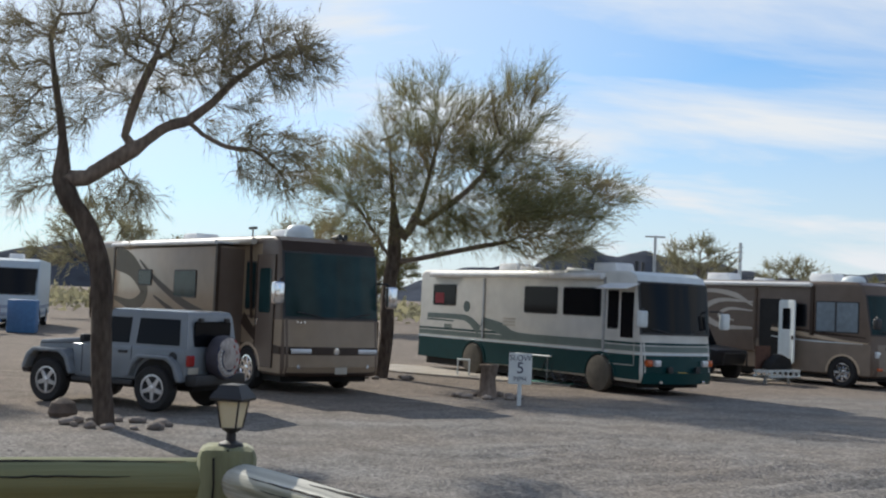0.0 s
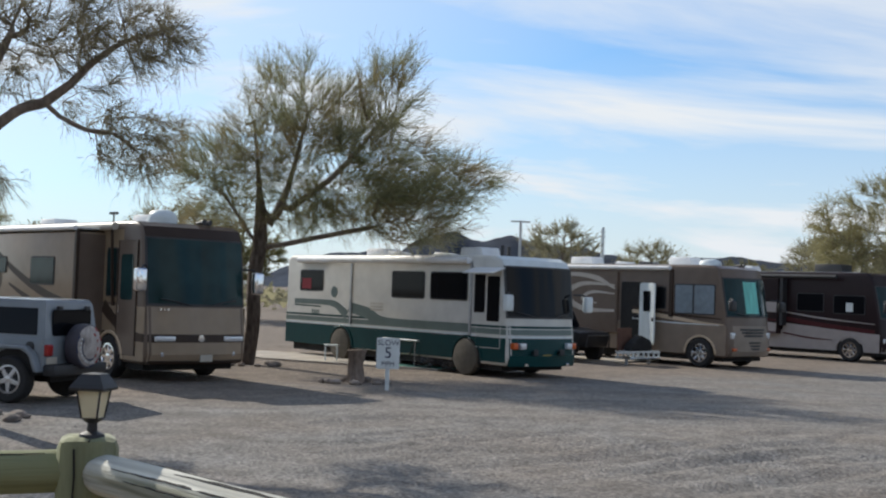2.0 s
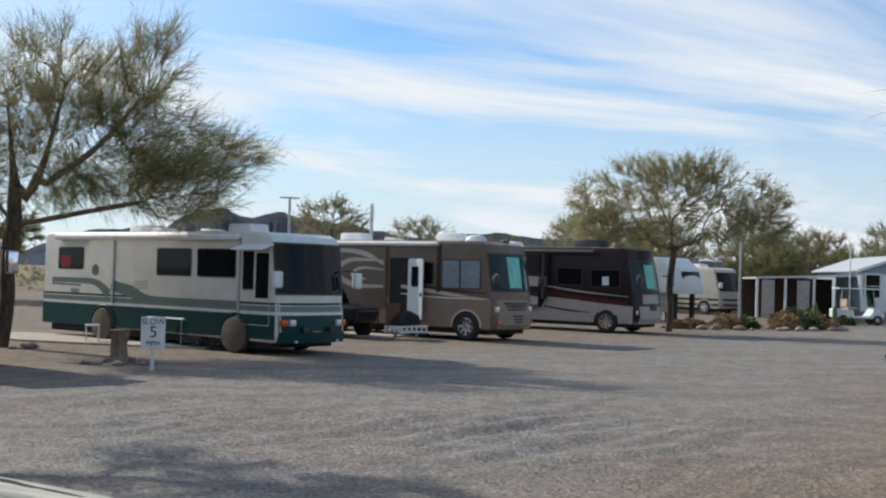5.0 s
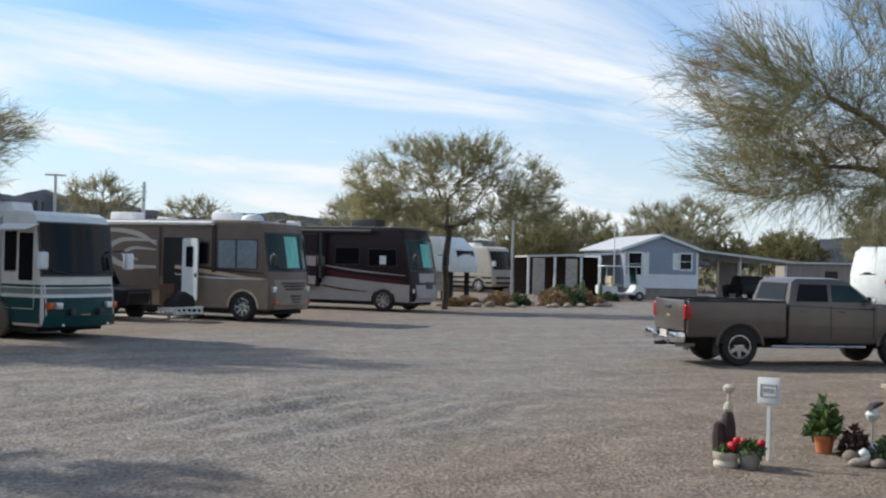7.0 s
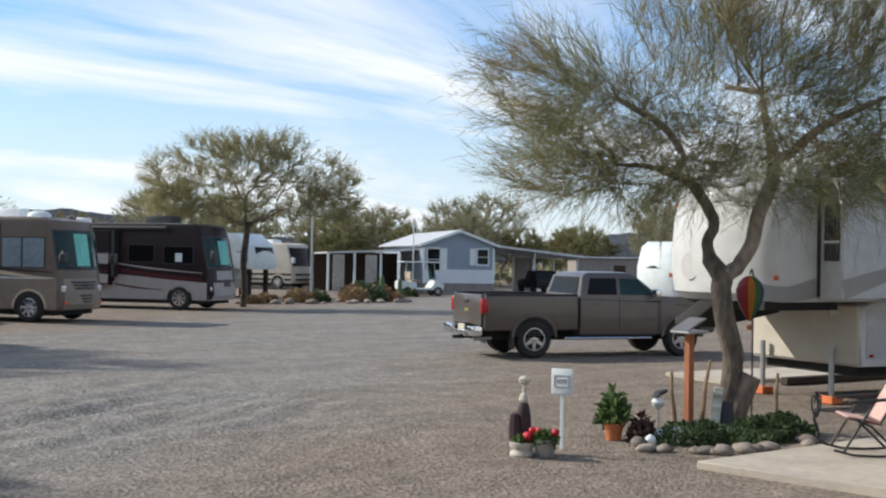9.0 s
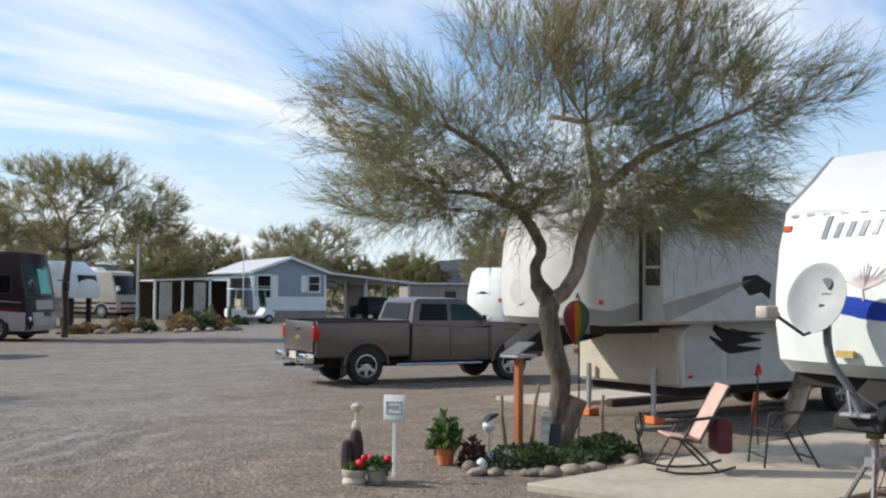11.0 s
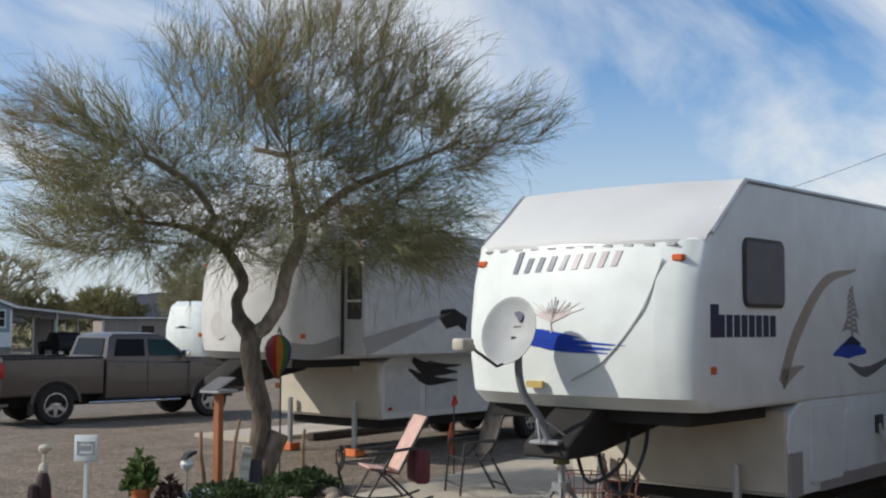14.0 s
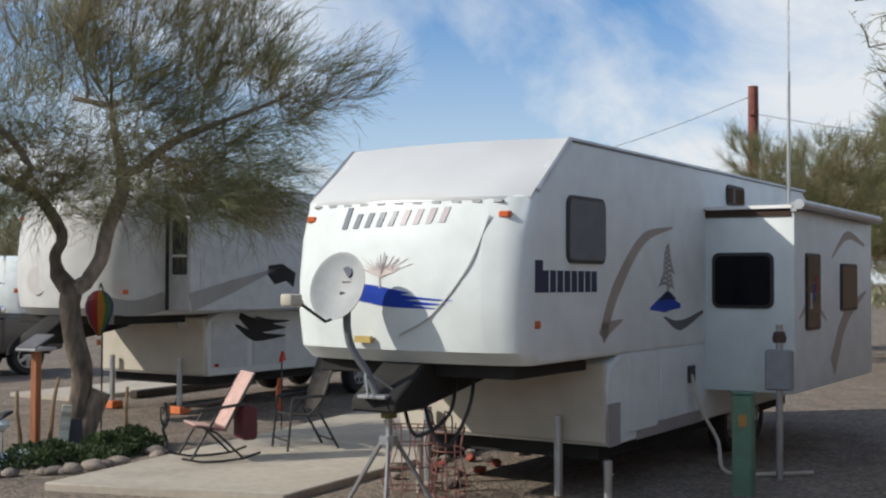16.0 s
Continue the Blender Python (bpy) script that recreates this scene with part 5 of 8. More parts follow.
        for x in (0.0, 3.82):
            wheel(ob, x, s * 0.86, 0.425, 0.28, 0.265, spokes=6)
            n = 12
            ring = [(x + 0.5 * math.cos(math.pi * k / n), 0.46 + 0.47 * math.sin(math.pi * k / n)) for k in range(n + 1)]
            part("wheel_well", prism([(x - 0.5, 0.5)] + ring[::-1] + [(x + 0.5, 0.5)], "y", s * (h - 0.3), s * (h + 0.004)), DARK, ob)
            outer = [(x + 0.57 * math.cos(math.pi * k / n), 0.46 + 0.54 * math.sin(math.pi * k / n)) for k in range(n + 1)]
            part("wheel_arch", prism(outer + ring[::-1], "y", s * (h - 0.02), s * (h + 0.03), 0.012, 1), BRONZE, ob)
        part("mud_flap", box(-0.52, -0.49, s * 0.86 - 0.14, s * 0.86 + 0.14, 0.22, 0.62), BLACK, ob)
    rw = bmesh.new()
    v = [rw.verts.new(p) for p in ((1.145, -0.72, 1.46), (1.145, 0.72, 1.46), (1.255, 0.64, 1.84), (1.255, -0.64, 1.84), (1.185, -0.72, 1.46), (1.185, 0.72, 1.46), (1.295, 0.64, 1.84), (1.295, -0.64, 1.84))]
    for f in ((0, 1, 2, 3), (7, 6, 5, 4), (0, 4, 5, 1), (2, 6, 7, 3), (1, 5, 6, 2), (0, 3, 7, 4)):
        rw.faces.new([v[i] for i in f])
    part("back_window", rw, GLASS, ob)
    part("rear_bumper", join(box(-1.48, -1.25, -h + 0.02, -0.42, 0.5, 0.72, 0.04, 2), box(-1.48, -1.25, 0.42, h - 0.02, 0.5, 0.72, 0.04, 2), box(-1.46, -1.25, -0.45, 0.45, 0.48, 0.62, 0.03, 2)), CHROME, ob, "chrome rear bumper")
    part("number_plate", box(-1.4, -1.36, -0.2, 0.2, 0.62, 0.74, 0.01, 1), CREAM, ob)
    part("chassis", box(-1.1, 4.5, -0.55, 0.55, 0.38, 0.66), DARK, ob)
    part("axle", cyl((0, -0.8, 0.4), (0, 0.8, 0.4), 0.08, seg=8), DARK, ob)
    part("tow_hitch", box(-1.6, -1.3, -0.05, 0.05, 0.4, 0.48, 0.01, 1), BLACK, ob)
    part("exhaust", cyl((-1.35, -0.6, 0.42), (-0.9, -0.6, 0.44), 0.04, seg=8), STEEL, ob)
    return ob


pickup()


def jeep():
    ob = thing("off_road_car", pose(-4.68, 21.85, 0, 0, 0, math.degrees(math.atan2(0.41, -0.91))), "silver short off-road car with covered spare wheel", "car")
    h = 0.8
    part("tub", prism([(-0.62, 0.55), (1.85, 0.5), (1.95, 1.12), (-0.62, 1.14)], "y", -h, h, 0.05, 3), SILVER, ob)
    part("front_body", prism([(1.8, 0.6), (2.85, 0.62), (2.9, 1.08), (2.78, 1.13), (1.8, 1.2)], "y", -0.62, 0.62, 0.05, 3), SILVER, ob)
    part("bonnet", prism([(1.8, 1.12), (2.86, 1.06), (2.8, 1.13), (1.82, 1.22)], "y", -0.66, 0.66, 0.03, 2), SILVER, ob)
    top = bmesh.new()
    rings = []
    for z, xb, xf, hw in ((1.12, -0.62, 1.72, 0.77), (1.15, -0.61, 1.68, 0.765), (1.7, -0.55, 1.2, 0.68), (1.78, -0.5, 1.12, 0.64), (1.8, -0.4, 1.0, 0.55)):
        rings.append([top.verts.new(q) for q in ((xb, -hw, z), (xf, -hw, z), (xf, hw, z), (xb, hw, z))])
    for a, b in zip(rings, rings[1:]):
        for k in range(4):
            top.faces.new((a[k], a[(k + 1) % 4], b[(k + 1) % 4], b[k]))
    top.faces.new(rings[-1])
    part("hard_top", top, SILVER, ob)
    for s in (-1, 1):
        for pts, nm in ((((-0.45, 1.18), (0.5, 1.18), (0.48, 1.64), (-0.4, 1.64)), "rear_window"), (((0.66, 1.18), (1.5, 1.18), (1.2, 1.64), (0.66, 1.64)), "front_window")):
            bm = bmesh.new()
            f = [bm.verts.new((x, s * (0.772 - (z - 1.15) * 0.155), z)) for x, z in pts]
            g = [bm.verts.new((x, s * (0.75 - (z - 1.15) * 0.155), z)) for x, z in pts]
            bm.faces.new(f)
            bm.faces.new(g[::-1])
            for i in range(4):
                bm.faces.new((f[i], f[(i + 1) % 4], g[(i + 1) % 4], g[i]))
            part(nm, bm, GLASS, ob)
        for x in (0.0, 2.42):
            wheel(ob, x, s * 0.79, 0.405, 0.26, 0.25, spokes=5)
            n = 10
            ring = [(x + 0.47 * math.cos(math.pi * k / n), 0.48 + 0.46 * math.sin(math.pi * k / n)) for k in range(n + 1)]
            part("wheel_well", prism([(x - 0.47, 0.5)] + ring[::-1] + [(x + 0.47, 0.5)], "y", s * 0.5, s * (h + 0.004)), DARK, ob)
            flare = [(x - 0.62, 0.55), (x - 0.5, 0.86), (x - 0.34, 1.0), (x + 0.34, 1.0), (x + 0.5, 0.88), (x + 0.6, 0.6), (x + 0.5, 0.6), (x + 0.42, 0.82), (x + 0.28, 0.93), (x - 0.28, 0.93), (x - 0.42, 0.82), (x - 0.52, 0.55)]
            part("wheel_flare", prism(flare, "y", s * 0.62, s * 0.94, 0.02, 1), SILVER, ob)
        part("door_gap", box(0.56, 0.575, s * h - 0.004, s * h + 0.003, 0.6, 1.12), DARK, ob)
        part("door_gap", box(1.68, 1.695, s * h - 0.004, s * h + 0.003, 0.6, 1.12), DARK, ob)
        part("door_handle", box(0.65, 0.85, s * h - 0.005, s * h + 0.035, 1.0, 1.05, 0.012, 1), BLACK, ob)
        part("mirror", box(1.5, 1.6, s * 0.9 - 0.1, s * 0.9 + 0.1, 1.15, 1.3, 0.03, 2), BLACK, ob)
        part("tail_light", box(-0.68, -0.58, s * 0.68 - 0.09, s * 0.68 + 0.09, 0.82, 1.02, 0.02, 1), RED, ob)
        part("side_rail", box(0.5, 1.9, s * 0.78 - 0.05, s * 0.78 + 0.05, 0.42, 0.52, 0.02, 1), BLACK, ob)
        part("headlight", lathe([(0.11, -0.03), (0.11, 0.02), (0.02, 0.04)], 14, pose(2.9, s * 0.42, 0.95, 0, 90, 0)), LENS, ob)
        part("hinge", box(-0.66, -0.6, s * 0.4 - 0.06, s * 0.4 + 0.06, 1.6, 1.68, 0.01, 1), BLACK, ob)
    part("fuel_cap", lathe([(0.09, -0.01), (0.09, 0.015), (0.02, 0.02)], 12, pose(-0.35, h, 0.98, -90, 0, 0)), BLACK, ob)
    part("back_window", prism(round_rect(-0.55, 0.55, 1.16, 1.62, 0.05), "x", -0.615, -0.59), GLASS, ob)
    part("rear_bumper", box(-0.85, -0.6, -0.78, 0.78, 0.48, 0.68, 0.04, 2), BLACK, ob)
    part("front_bumper", box(2.95, 3.15, -0.78, 0.78, 0.5, 0.7, 0.05, 2), BLACK, ob)
    sp = part("spare_wheel", lathe([(0.3, -0.13), (0.385, -0.12), (0.4, -0.04), (0.4, 0.05), (0.38, 0.11), (0.3, 0.13), (0.02, 0.135)], 28, pose(-0.83, -0.05, 0.98, 0, -90, 0)), mat("dark tyre cover", (0.06, 0.055, 0.07), 0.7), ob, "spare wheel under a printed cover")
    m = pose(-0.83, -0.05, 0.98, 0, -90, 0)
    part("cover_print", lathe([(0.37, 0.112), (0.3, 0.14), (0.02, 0.145)], 28, m), mat("faded tan print", (0.4, 0.36, 0.33), 0.8, vary=0.4, grain=6), sp)
    for name, a0, a1, mm in (("cover_field", 55, 205, NAVY), ("cover_stripe", 215, 232, RED), ("cover_stripe", 250, 267, RED), ("cover_stripe", 285, 302, RED), ("cover_stripe", 320, 337, RED)):
        ring = [(r * math.cos(radians(a)), r * math.sin(radians(a))) for r, seq in ((0.37, range(a0, a1 + 1, 5)), (0.22, range(a1, a0 - 1, -5))) for a in seq]
        b = prism(ring, "z", 0.118, 0.147)
        for v in b.verts:
            v.co.z -= 0.028 * max(0.0, (v.co.xy.length - 0.3) / 0.07)
        bmesh.ops.transform(b, matrix=m, verts=b.verts)
        part(name, b, mm, sp)
    for k in range(10):
        a = radians(62 + 15 * k)
        b = lathe([(0.016, 0.14), (0.016, 0.151), (0.002, 0.152)], 5, m @ pose(0.285 * math.cos(a), 0.285 * math.sin(a), 0))
        part("cover_star", b, WHITE, sp)
    part("number_plate", box(-0.64, -0.62, 0.42, 0.72, 0.68, 0.8, 0.01, 1), CREAM, ob)
    part("chassis", box(-0.5, 2.7, -0.4, 0.4, 0.35, 0.6), DARK, ob)
    part("steering_wheel", tube([(1.1 + 0.06 * math.sin(a), 0.38 + 0.17 * math.cos(a), 1.2 + 0.16 * math.sin(a)) for a in np.linspace(0, 2 * math.pi, 14)], 0.015, 5), BLACK, ob)
    return ob


jeep()

# ---------------------------------------------------------------- trees


def blades(starts, dirs, lengths, widths, rng, bend=0.25):
    """Thin bent twig blades as raw vertices and faces: a quad and a tip triangle each."""
    n = len(starts)
    side = np.cross(dirs, rng.normal(size=(n, 3)))
    side /= np.linalg.norm(side, axis=1, keepdims=True) + 1e-9
    drop = np.stack([np.zeros(n), np.zeros(n), -bend * rng.random(n)], 1)
    mid = starts + dirs * lengths[:, None] * 0.55
    tip = starts + (dirs + drop) * lengths[:, None]
    w = side * widths[:, None] / 2
    verts = np.stack([starts - w, starts + w, mid + w * 0.8, mid - w * 0.8, tip], 1).reshape(-1, 3)
    idx = np.arange(n) * 5
    quads = np.stack([idx, idx + 1, idx + 2, idx + 3], 1)
    tris = np.stack([idx + 3, idx + 2, idx + 4], 1)
    return verts, quads, tris


def raw_mesh(name, verts, quads, tris, material):
    me = bpy.data.meshes.new(name)
    me.from_pydata(verts.tolist(), [], quads.tolist() + tris.tolist())
    me.materials.append(material)
    return me


def grow(trunk, blobs, n_limbs, rng, droop=0.0, step=0.35, arms=()):
    """Limbs that reach from a trunk line to points scattered through the crown's blobs (centre, radii, weight).
    Returns nodes, parents and, for each node, how many tips hang on it."""
    nodes = [Vector(p) for p in trunk]
    parent = [-1] + list(range(len(trunk) - 1))
    first = max(1, len(trunk) - 6)
    for arm in arms:
        first = len(trunk)
        arm = arc(arm, 4)
        for k, p in enumerate(arm):
            parent.append(min(range(len(nodes)), key=lambda i: (nodes[i] - Vector(p)).length) if k == 0 else len(nodes) - 1)
            nodes.append(Vector(p))
    weights = np.array([b[2] for b in blobs], float)
    pts = []
    for k in rng.choice(len(blobs), n_limbs, p=weights / weights.sum()):
        v = rng.normal(size=3)
        v = v / np.linalg.norm(v) * (0.35 + 0.65 * rng.random() ** 0.5)
        pts.append(Vector(np.array(blobs[k][0]) + v * np.array(blobs[k][1])))
    top = nodes[-1]
    pts.sort(key=lambda p: (p - top).length)
    depth = [0.0] * len(nodes)
    for p in pts:
        arr = np.array([tuple(q) for q in nodes[first:]])
        d = np.linalg.norm(arr - np.array(p), axis=1) + 0.35 * np.array(depth[first:])
        i = int(d.argmin()) + first
        a = nodes[i]
        gap = (p - a).length
        n = max(1, int(gap / step))
        back = (a - nodes[parent[i]]).normalized() if parent[i] >= 0 else Vector((0, 0, 1))
        ctrl = a + back * gap * 0.35 + Vector((0, 0, 0.12 * gap))
        prev = i
        for k in range(1, n + 1):
            t = k / n
            q = a * (1 - t) ** 2 + ctrl * 2 * t * (1 - t) + p * t * t + Vector(rng.normal(size=3) * 0.035)
            nodes.append(q)
            parent.append(prev)
            depth.append(depth[prev] + gap / n)
            prev = len(nodes) - 1
    load = [0] * len(nodes)
    kids = [0] * len(nodes)
    for i in range(len(nodes) - 1, 0, -1):
        if kids[i] == 0:
            load[i] = 1
        kids[parent[i]] += 1
        load[parent[i]] += load[i]
    return nodes, parent, load, kids


def limb_mesh(nodes, parent, load, base_r, tip_r, power=0.5, seg=7):
    total = load[0]
    rad = [max(tip_r, base_r * (q / total) ** power) for q in load]
    kids = {}
    for i, p in enumerate(parent):
        kids.setdefault(p, []).append(i)
    # a leading shoot tapers gently out of the limb that bears it
    for i, p in enumerate(parent):
        if p >= 0 and kids[p][0] == i:
            rad[i] = max(rad[i], rad[p] * 0.8)
    verts, faces = [], []

    def ring(p, d, r, sides):
        side = d.cross(Vector((0.31, 0.22, 0.93))).normalized()
        up = side.cross(d)
        start = len(verts)
        for k in range(sides):
            wob = 1 + 0.12 * noise.noise((p.x * 3 + k, p.y * 3, p.z * 2)) if r > 0.05 else 1
            verts.append(tuple(p + r * wob * (math.cos(2 * math.pi * k / sides) * side + math.sin(2 * math.pi * k / sides) * up)))
        return start

    for i in range(len(nodes)):
        # a chain begins at the root and at every side shoot
        if i and kids[parent[i]][0] == i and parent[i] != -1 and parent[i] != 0:
            continue
        if i == 0:
            chain = [0]
        else:
            chain = [parent[i], i] if parent[i] >= 0 else [i]
        cur = chain[-1]
        while cur in kids:
            cur = kids[cur][0]
            chain.append(cur)
        if len(chain) < 2:
            continue
        sides = seg if rad[chain[-2 if len(chain) < 3 else 1]] > 0.03 else 4
        last = None
        for j, c in enumerate(chain):
            a, b = nodes[chain[max(j - 1, 0)]], nodes[chain[min(j + 1, len(chain) - 1)]]
            d = (b - a).normalized() if (b - a).length > 1e-6 else Vector((0, 0, 1))
            r = rad[c] if not (j == 0 and i) else min(rad[c], rad[i] * 1.15)
            s = ring(nodes[c], d, r, sides)
            if last is not None:
                for k in range(sides):
                    faces.append((last + k, last + (k + 1) % sides, s + (k + 1) % sides, s + k))
            last = s
    me = bpy.data.meshes.new("trunk")
    me.from_pydata(verts, [], faces)
    me.shade_smooth()
    return me, rad


def wispy_tree(foot, trunk, blobs, label, seed, limbs=420, sprays=14, twig=(0.28, 0.6), width=0.009, base_r=0.2, up=0.35, material=None,
               bark=None, name="tree", droop=0.3, group="desert trees", flare=1.35, spread=0.42, arms=()):
    """A palo-verde-like tree: bent trunk and limbs, and a thin crown of fine green twigs. Places are metres from its foot."""
    rng = np.random.default_rng(seed)
    ob = thing(name, pose(*foot, 0), label, "tree", group)
    trunk = arc(trunk, 4)
    nodes, parent, load, kids = grow(trunk, blobs, limbs, rng, arms=arms)
    me, rad = limb_mesh(nodes, parent, load, base_r, 0.005, 0.66)
    me.materials.append(bark or BARK)
    t = new("trunk", me)
    t.parent = ob
    starts, dirs = [], []
    centre = np.mean([b[0] for b in blobs], axis=0)
    for i in range(len(trunk), len(nodes)):
        if rad[i] > 0.035:
            continue
        p, q = np.array(nodes[i]), np.array(nodes[parent[i]])
        d = p - q
        d /= np.linalg.norm(d) + 1e-9
        out = p - centre
        out /= np.linalg.norm(out) + 1e-9
        many = sprays if kids[i] == 0 else max(2, sprays // 2)
        for _ in range(many):
            v = d * 0.8 + out * 0.45 + np.array((0, 0, up)) + rng.normal(size=3) * spread
            dirs.append(v / np.linalg.norm(v))
            starts.append(p + (q - p) * rng.random())
    starts, dirs = np.array(starts), np.array(dirs)
    n = len(starts)
    lengths = rng.uniform(*twig, size=n)
    v1, q1, t1 = blades(starts, dirs, lengths, np.full(n, width), rng, droop)
    # side twiglets along each twig
    k = 4
    along = rng.random((n, k)) * 0.75 + 0.2
    s2 = (starts[:, None] + dirs[:, None] * (lengths[:, None] * along)[..., None]).reshape(-1, 3)
    d2 = np.repeat(dirs, k, 0) * 0.75 + rng.normal(size=(n * k, 3)) * min(0.4, spread)
    d2 /= np.linalg.norm(d2, axis=1, keepdims=True)
    v2, q2, t2 = blades(s2, d2, np.repeat(lengths, k) * rng.uniform(0.3, 0.55, n * k), np.full(n * k, width * 0.8), rng, droop)
    off = len(v1)
    crown = new("crown", raw_mesh("crown", np.concatenate([v1, v2]), np.concatenate([q1, q2 + off]), np.concatenate([t1, t2 + off]), material or TWIG))
    crown.parent = ob
    return ob


# by the fence of the first pitch: leaning bare trunk, open crown
wispy_tree((-5.26, 18.8), [(0.03, 0, -0.05), (-0.05, 0, 0.6), (-0.09, -0.02, 1.3), (-0.12, -0.03, 2.0), (-0.2, -0.05, 2.6), (-0.4, -0.11, 3.1), (-0.66, -0.18, 3.5)],
           [((2.0, 0.5, 6.0), (1.1, 1.2, 0.75), 2.4), ((2.45, 0.6, 4.4), (0.75, 0.9, 0.6), 1.3), ((0.95, 0.2, 6.3), (1.1, 1.3, 0.8), 2.2), ((0.3, 0, 5.6), (1.0, 1.2, 0.7), 2.0), ((-0.95, -0.2, 5.7), (1.1, 1.3, 1.2), 3.0),
            ((-1.3, -0.3, 4.6), (0.7, 1.0, 0.6), 1.1), ((0.05, 0, 3.65), (0.6, 0.7, 0.4), 0.7), ((-1.4, -0.3, 3.8), (0.6, 0.7, 0.4), 0.7), ((2.75, 0.7, 6.2), (0.7, 0.8, 0.5), 0.9), ((0.2, 0, 7.2), (2.2, 1.6, 0.6), 2.0), ((1.75, 0.5, 4.95), (0.7, 0.8, 0.4), 0.7)],
           "tall thin desert tree with a leaning trunk, stones at its foot", 11, limbs=560, sprays=16, twig=(0.22, 0.55), base_r=0.165, width=0.0095, spread=0.5, droop=0.5,
           material=mat("grey brown twigs", (0.2, 0.175, 0.11), 0.75, vary=0, island=0.45, translucent=0.4, spec=0.2), up=0.05,
           arms=([(-0.8, -0.22, 3.84), (-0.82, -0.23, 4.5), (-0.96, -0.27, 5.3), (-1.08, -0.3, 6.1)], [(-0.44, -0.12, 3.88), (-0.04, 0, 4.2), (0.33, 0.09, 4.47), (0.69, 0.19, 4.78), (1.03, 0.29, 4.92)],
                 [(1.4, 0.39, 5.25), (1.73, 0.49, 5.65), (2.2, 0.62, 6.03), (2.75, 0.7, 6.2)], [(1.26, 0.35, 4.72), (1.66, 0.45, 4.54), (2.1, 0.55, 4.5), (2.5, 0.65, 4.2)], [(0.1, 0, 4.6), (0.25, 0, 5.2), (0.5, 0.1, 5.9)]))
# between the first two motorhomes
broad = wispy_tree((-1.58, 32.8), [(0, 0, -0.05), (0.08, 0, 0.6), (0.13, 0, 1.3), (0.12, 0, 2.1), (0.16, 0, 2.7), (0.24, 0, 3.2)],
           [((0.9, 0, 7.2), (1.3, 1.5, 1.2), 2.6), ((3.2, 0.1, 7.3), (1.3, 1.4, 0.9), 1.7), ((3.8, 0.2, 8.1), (0.8, 0.9, 0.6), 0.7), ((-0.8, 0, 5.1), (1.4, 1.5, 0.9), 2.2), ((1.7, 0, 5.6), (1.9, 1.8, 1.2), 3.2), ((4.2, 0.2, 5.4), (1.8, 1.6, 1.0), 3.0),
            ((5.6, 0.2, 5.2), (1.1, 1.1, 0.6), 0.9), ((4.2, 0.2, 3.9), (1.7, 1.4, 0.45), 1.7), ((-1.5, 0, 5.6), (0.8, 1.0, 0.7), 0.8), ((-0.8, 0, 4.0), (1.0, 1.2, 0.5), 1.1), ((1.2, 0, 4.3), (1.4, 1.4, 0.6), 1.6), ((2.2, 0.1, 6.6), (1.6, 1.4, 1.0), 1.8), ((2.9, 0.1, 4.7), (1.7, 1.4, 0.7), 2.8), ((4.5, 0.2, 4.6), (1.6, 1.4, 0.6), 3.2), ((3.2, 0.1, 6.0), (1.4, 1.4, 0.7), 1.6), ((0.3, 0, 5.9), (1.3, 1.3, 0.9), 1.6)],
           "broad green desert tree with a dark forked trunk", 23, limbs=1050, sprays=15, base_r=0.2, width=0.0115, twig=(0.4, 1.05), up=0.5, spread=0.32, droop=0.18,
           arms=([(0.22, 0, 4.2), (0.1, 0, 5.2), (-0.05, 0, 6.6)], [(0.55, 0.1, 3.9), (0.95, 0.1, 5.0), (1.4, 0.1, 7.0)], [(0.8, 0, 3.3), (2.0, 0.1, 3.6), (3.5, 0.2, 3.95)], [(1.0, 0, 4.3), (2.3, 0.1, 5.4), (3.4, 0.2, 6.8)], [(-0.1, 0, 3.6), (-0.5, 0, 4.2), (-1.1, 0, 5.0)]))
# one beyond the left edge, whose shade lies on the first pitch
copy_thing(broad, pose(-12.0, 24.8, 0, 0, 0, 200) @ Matrix.Diagonal((0.62, 0.62, 0.7, 1)))
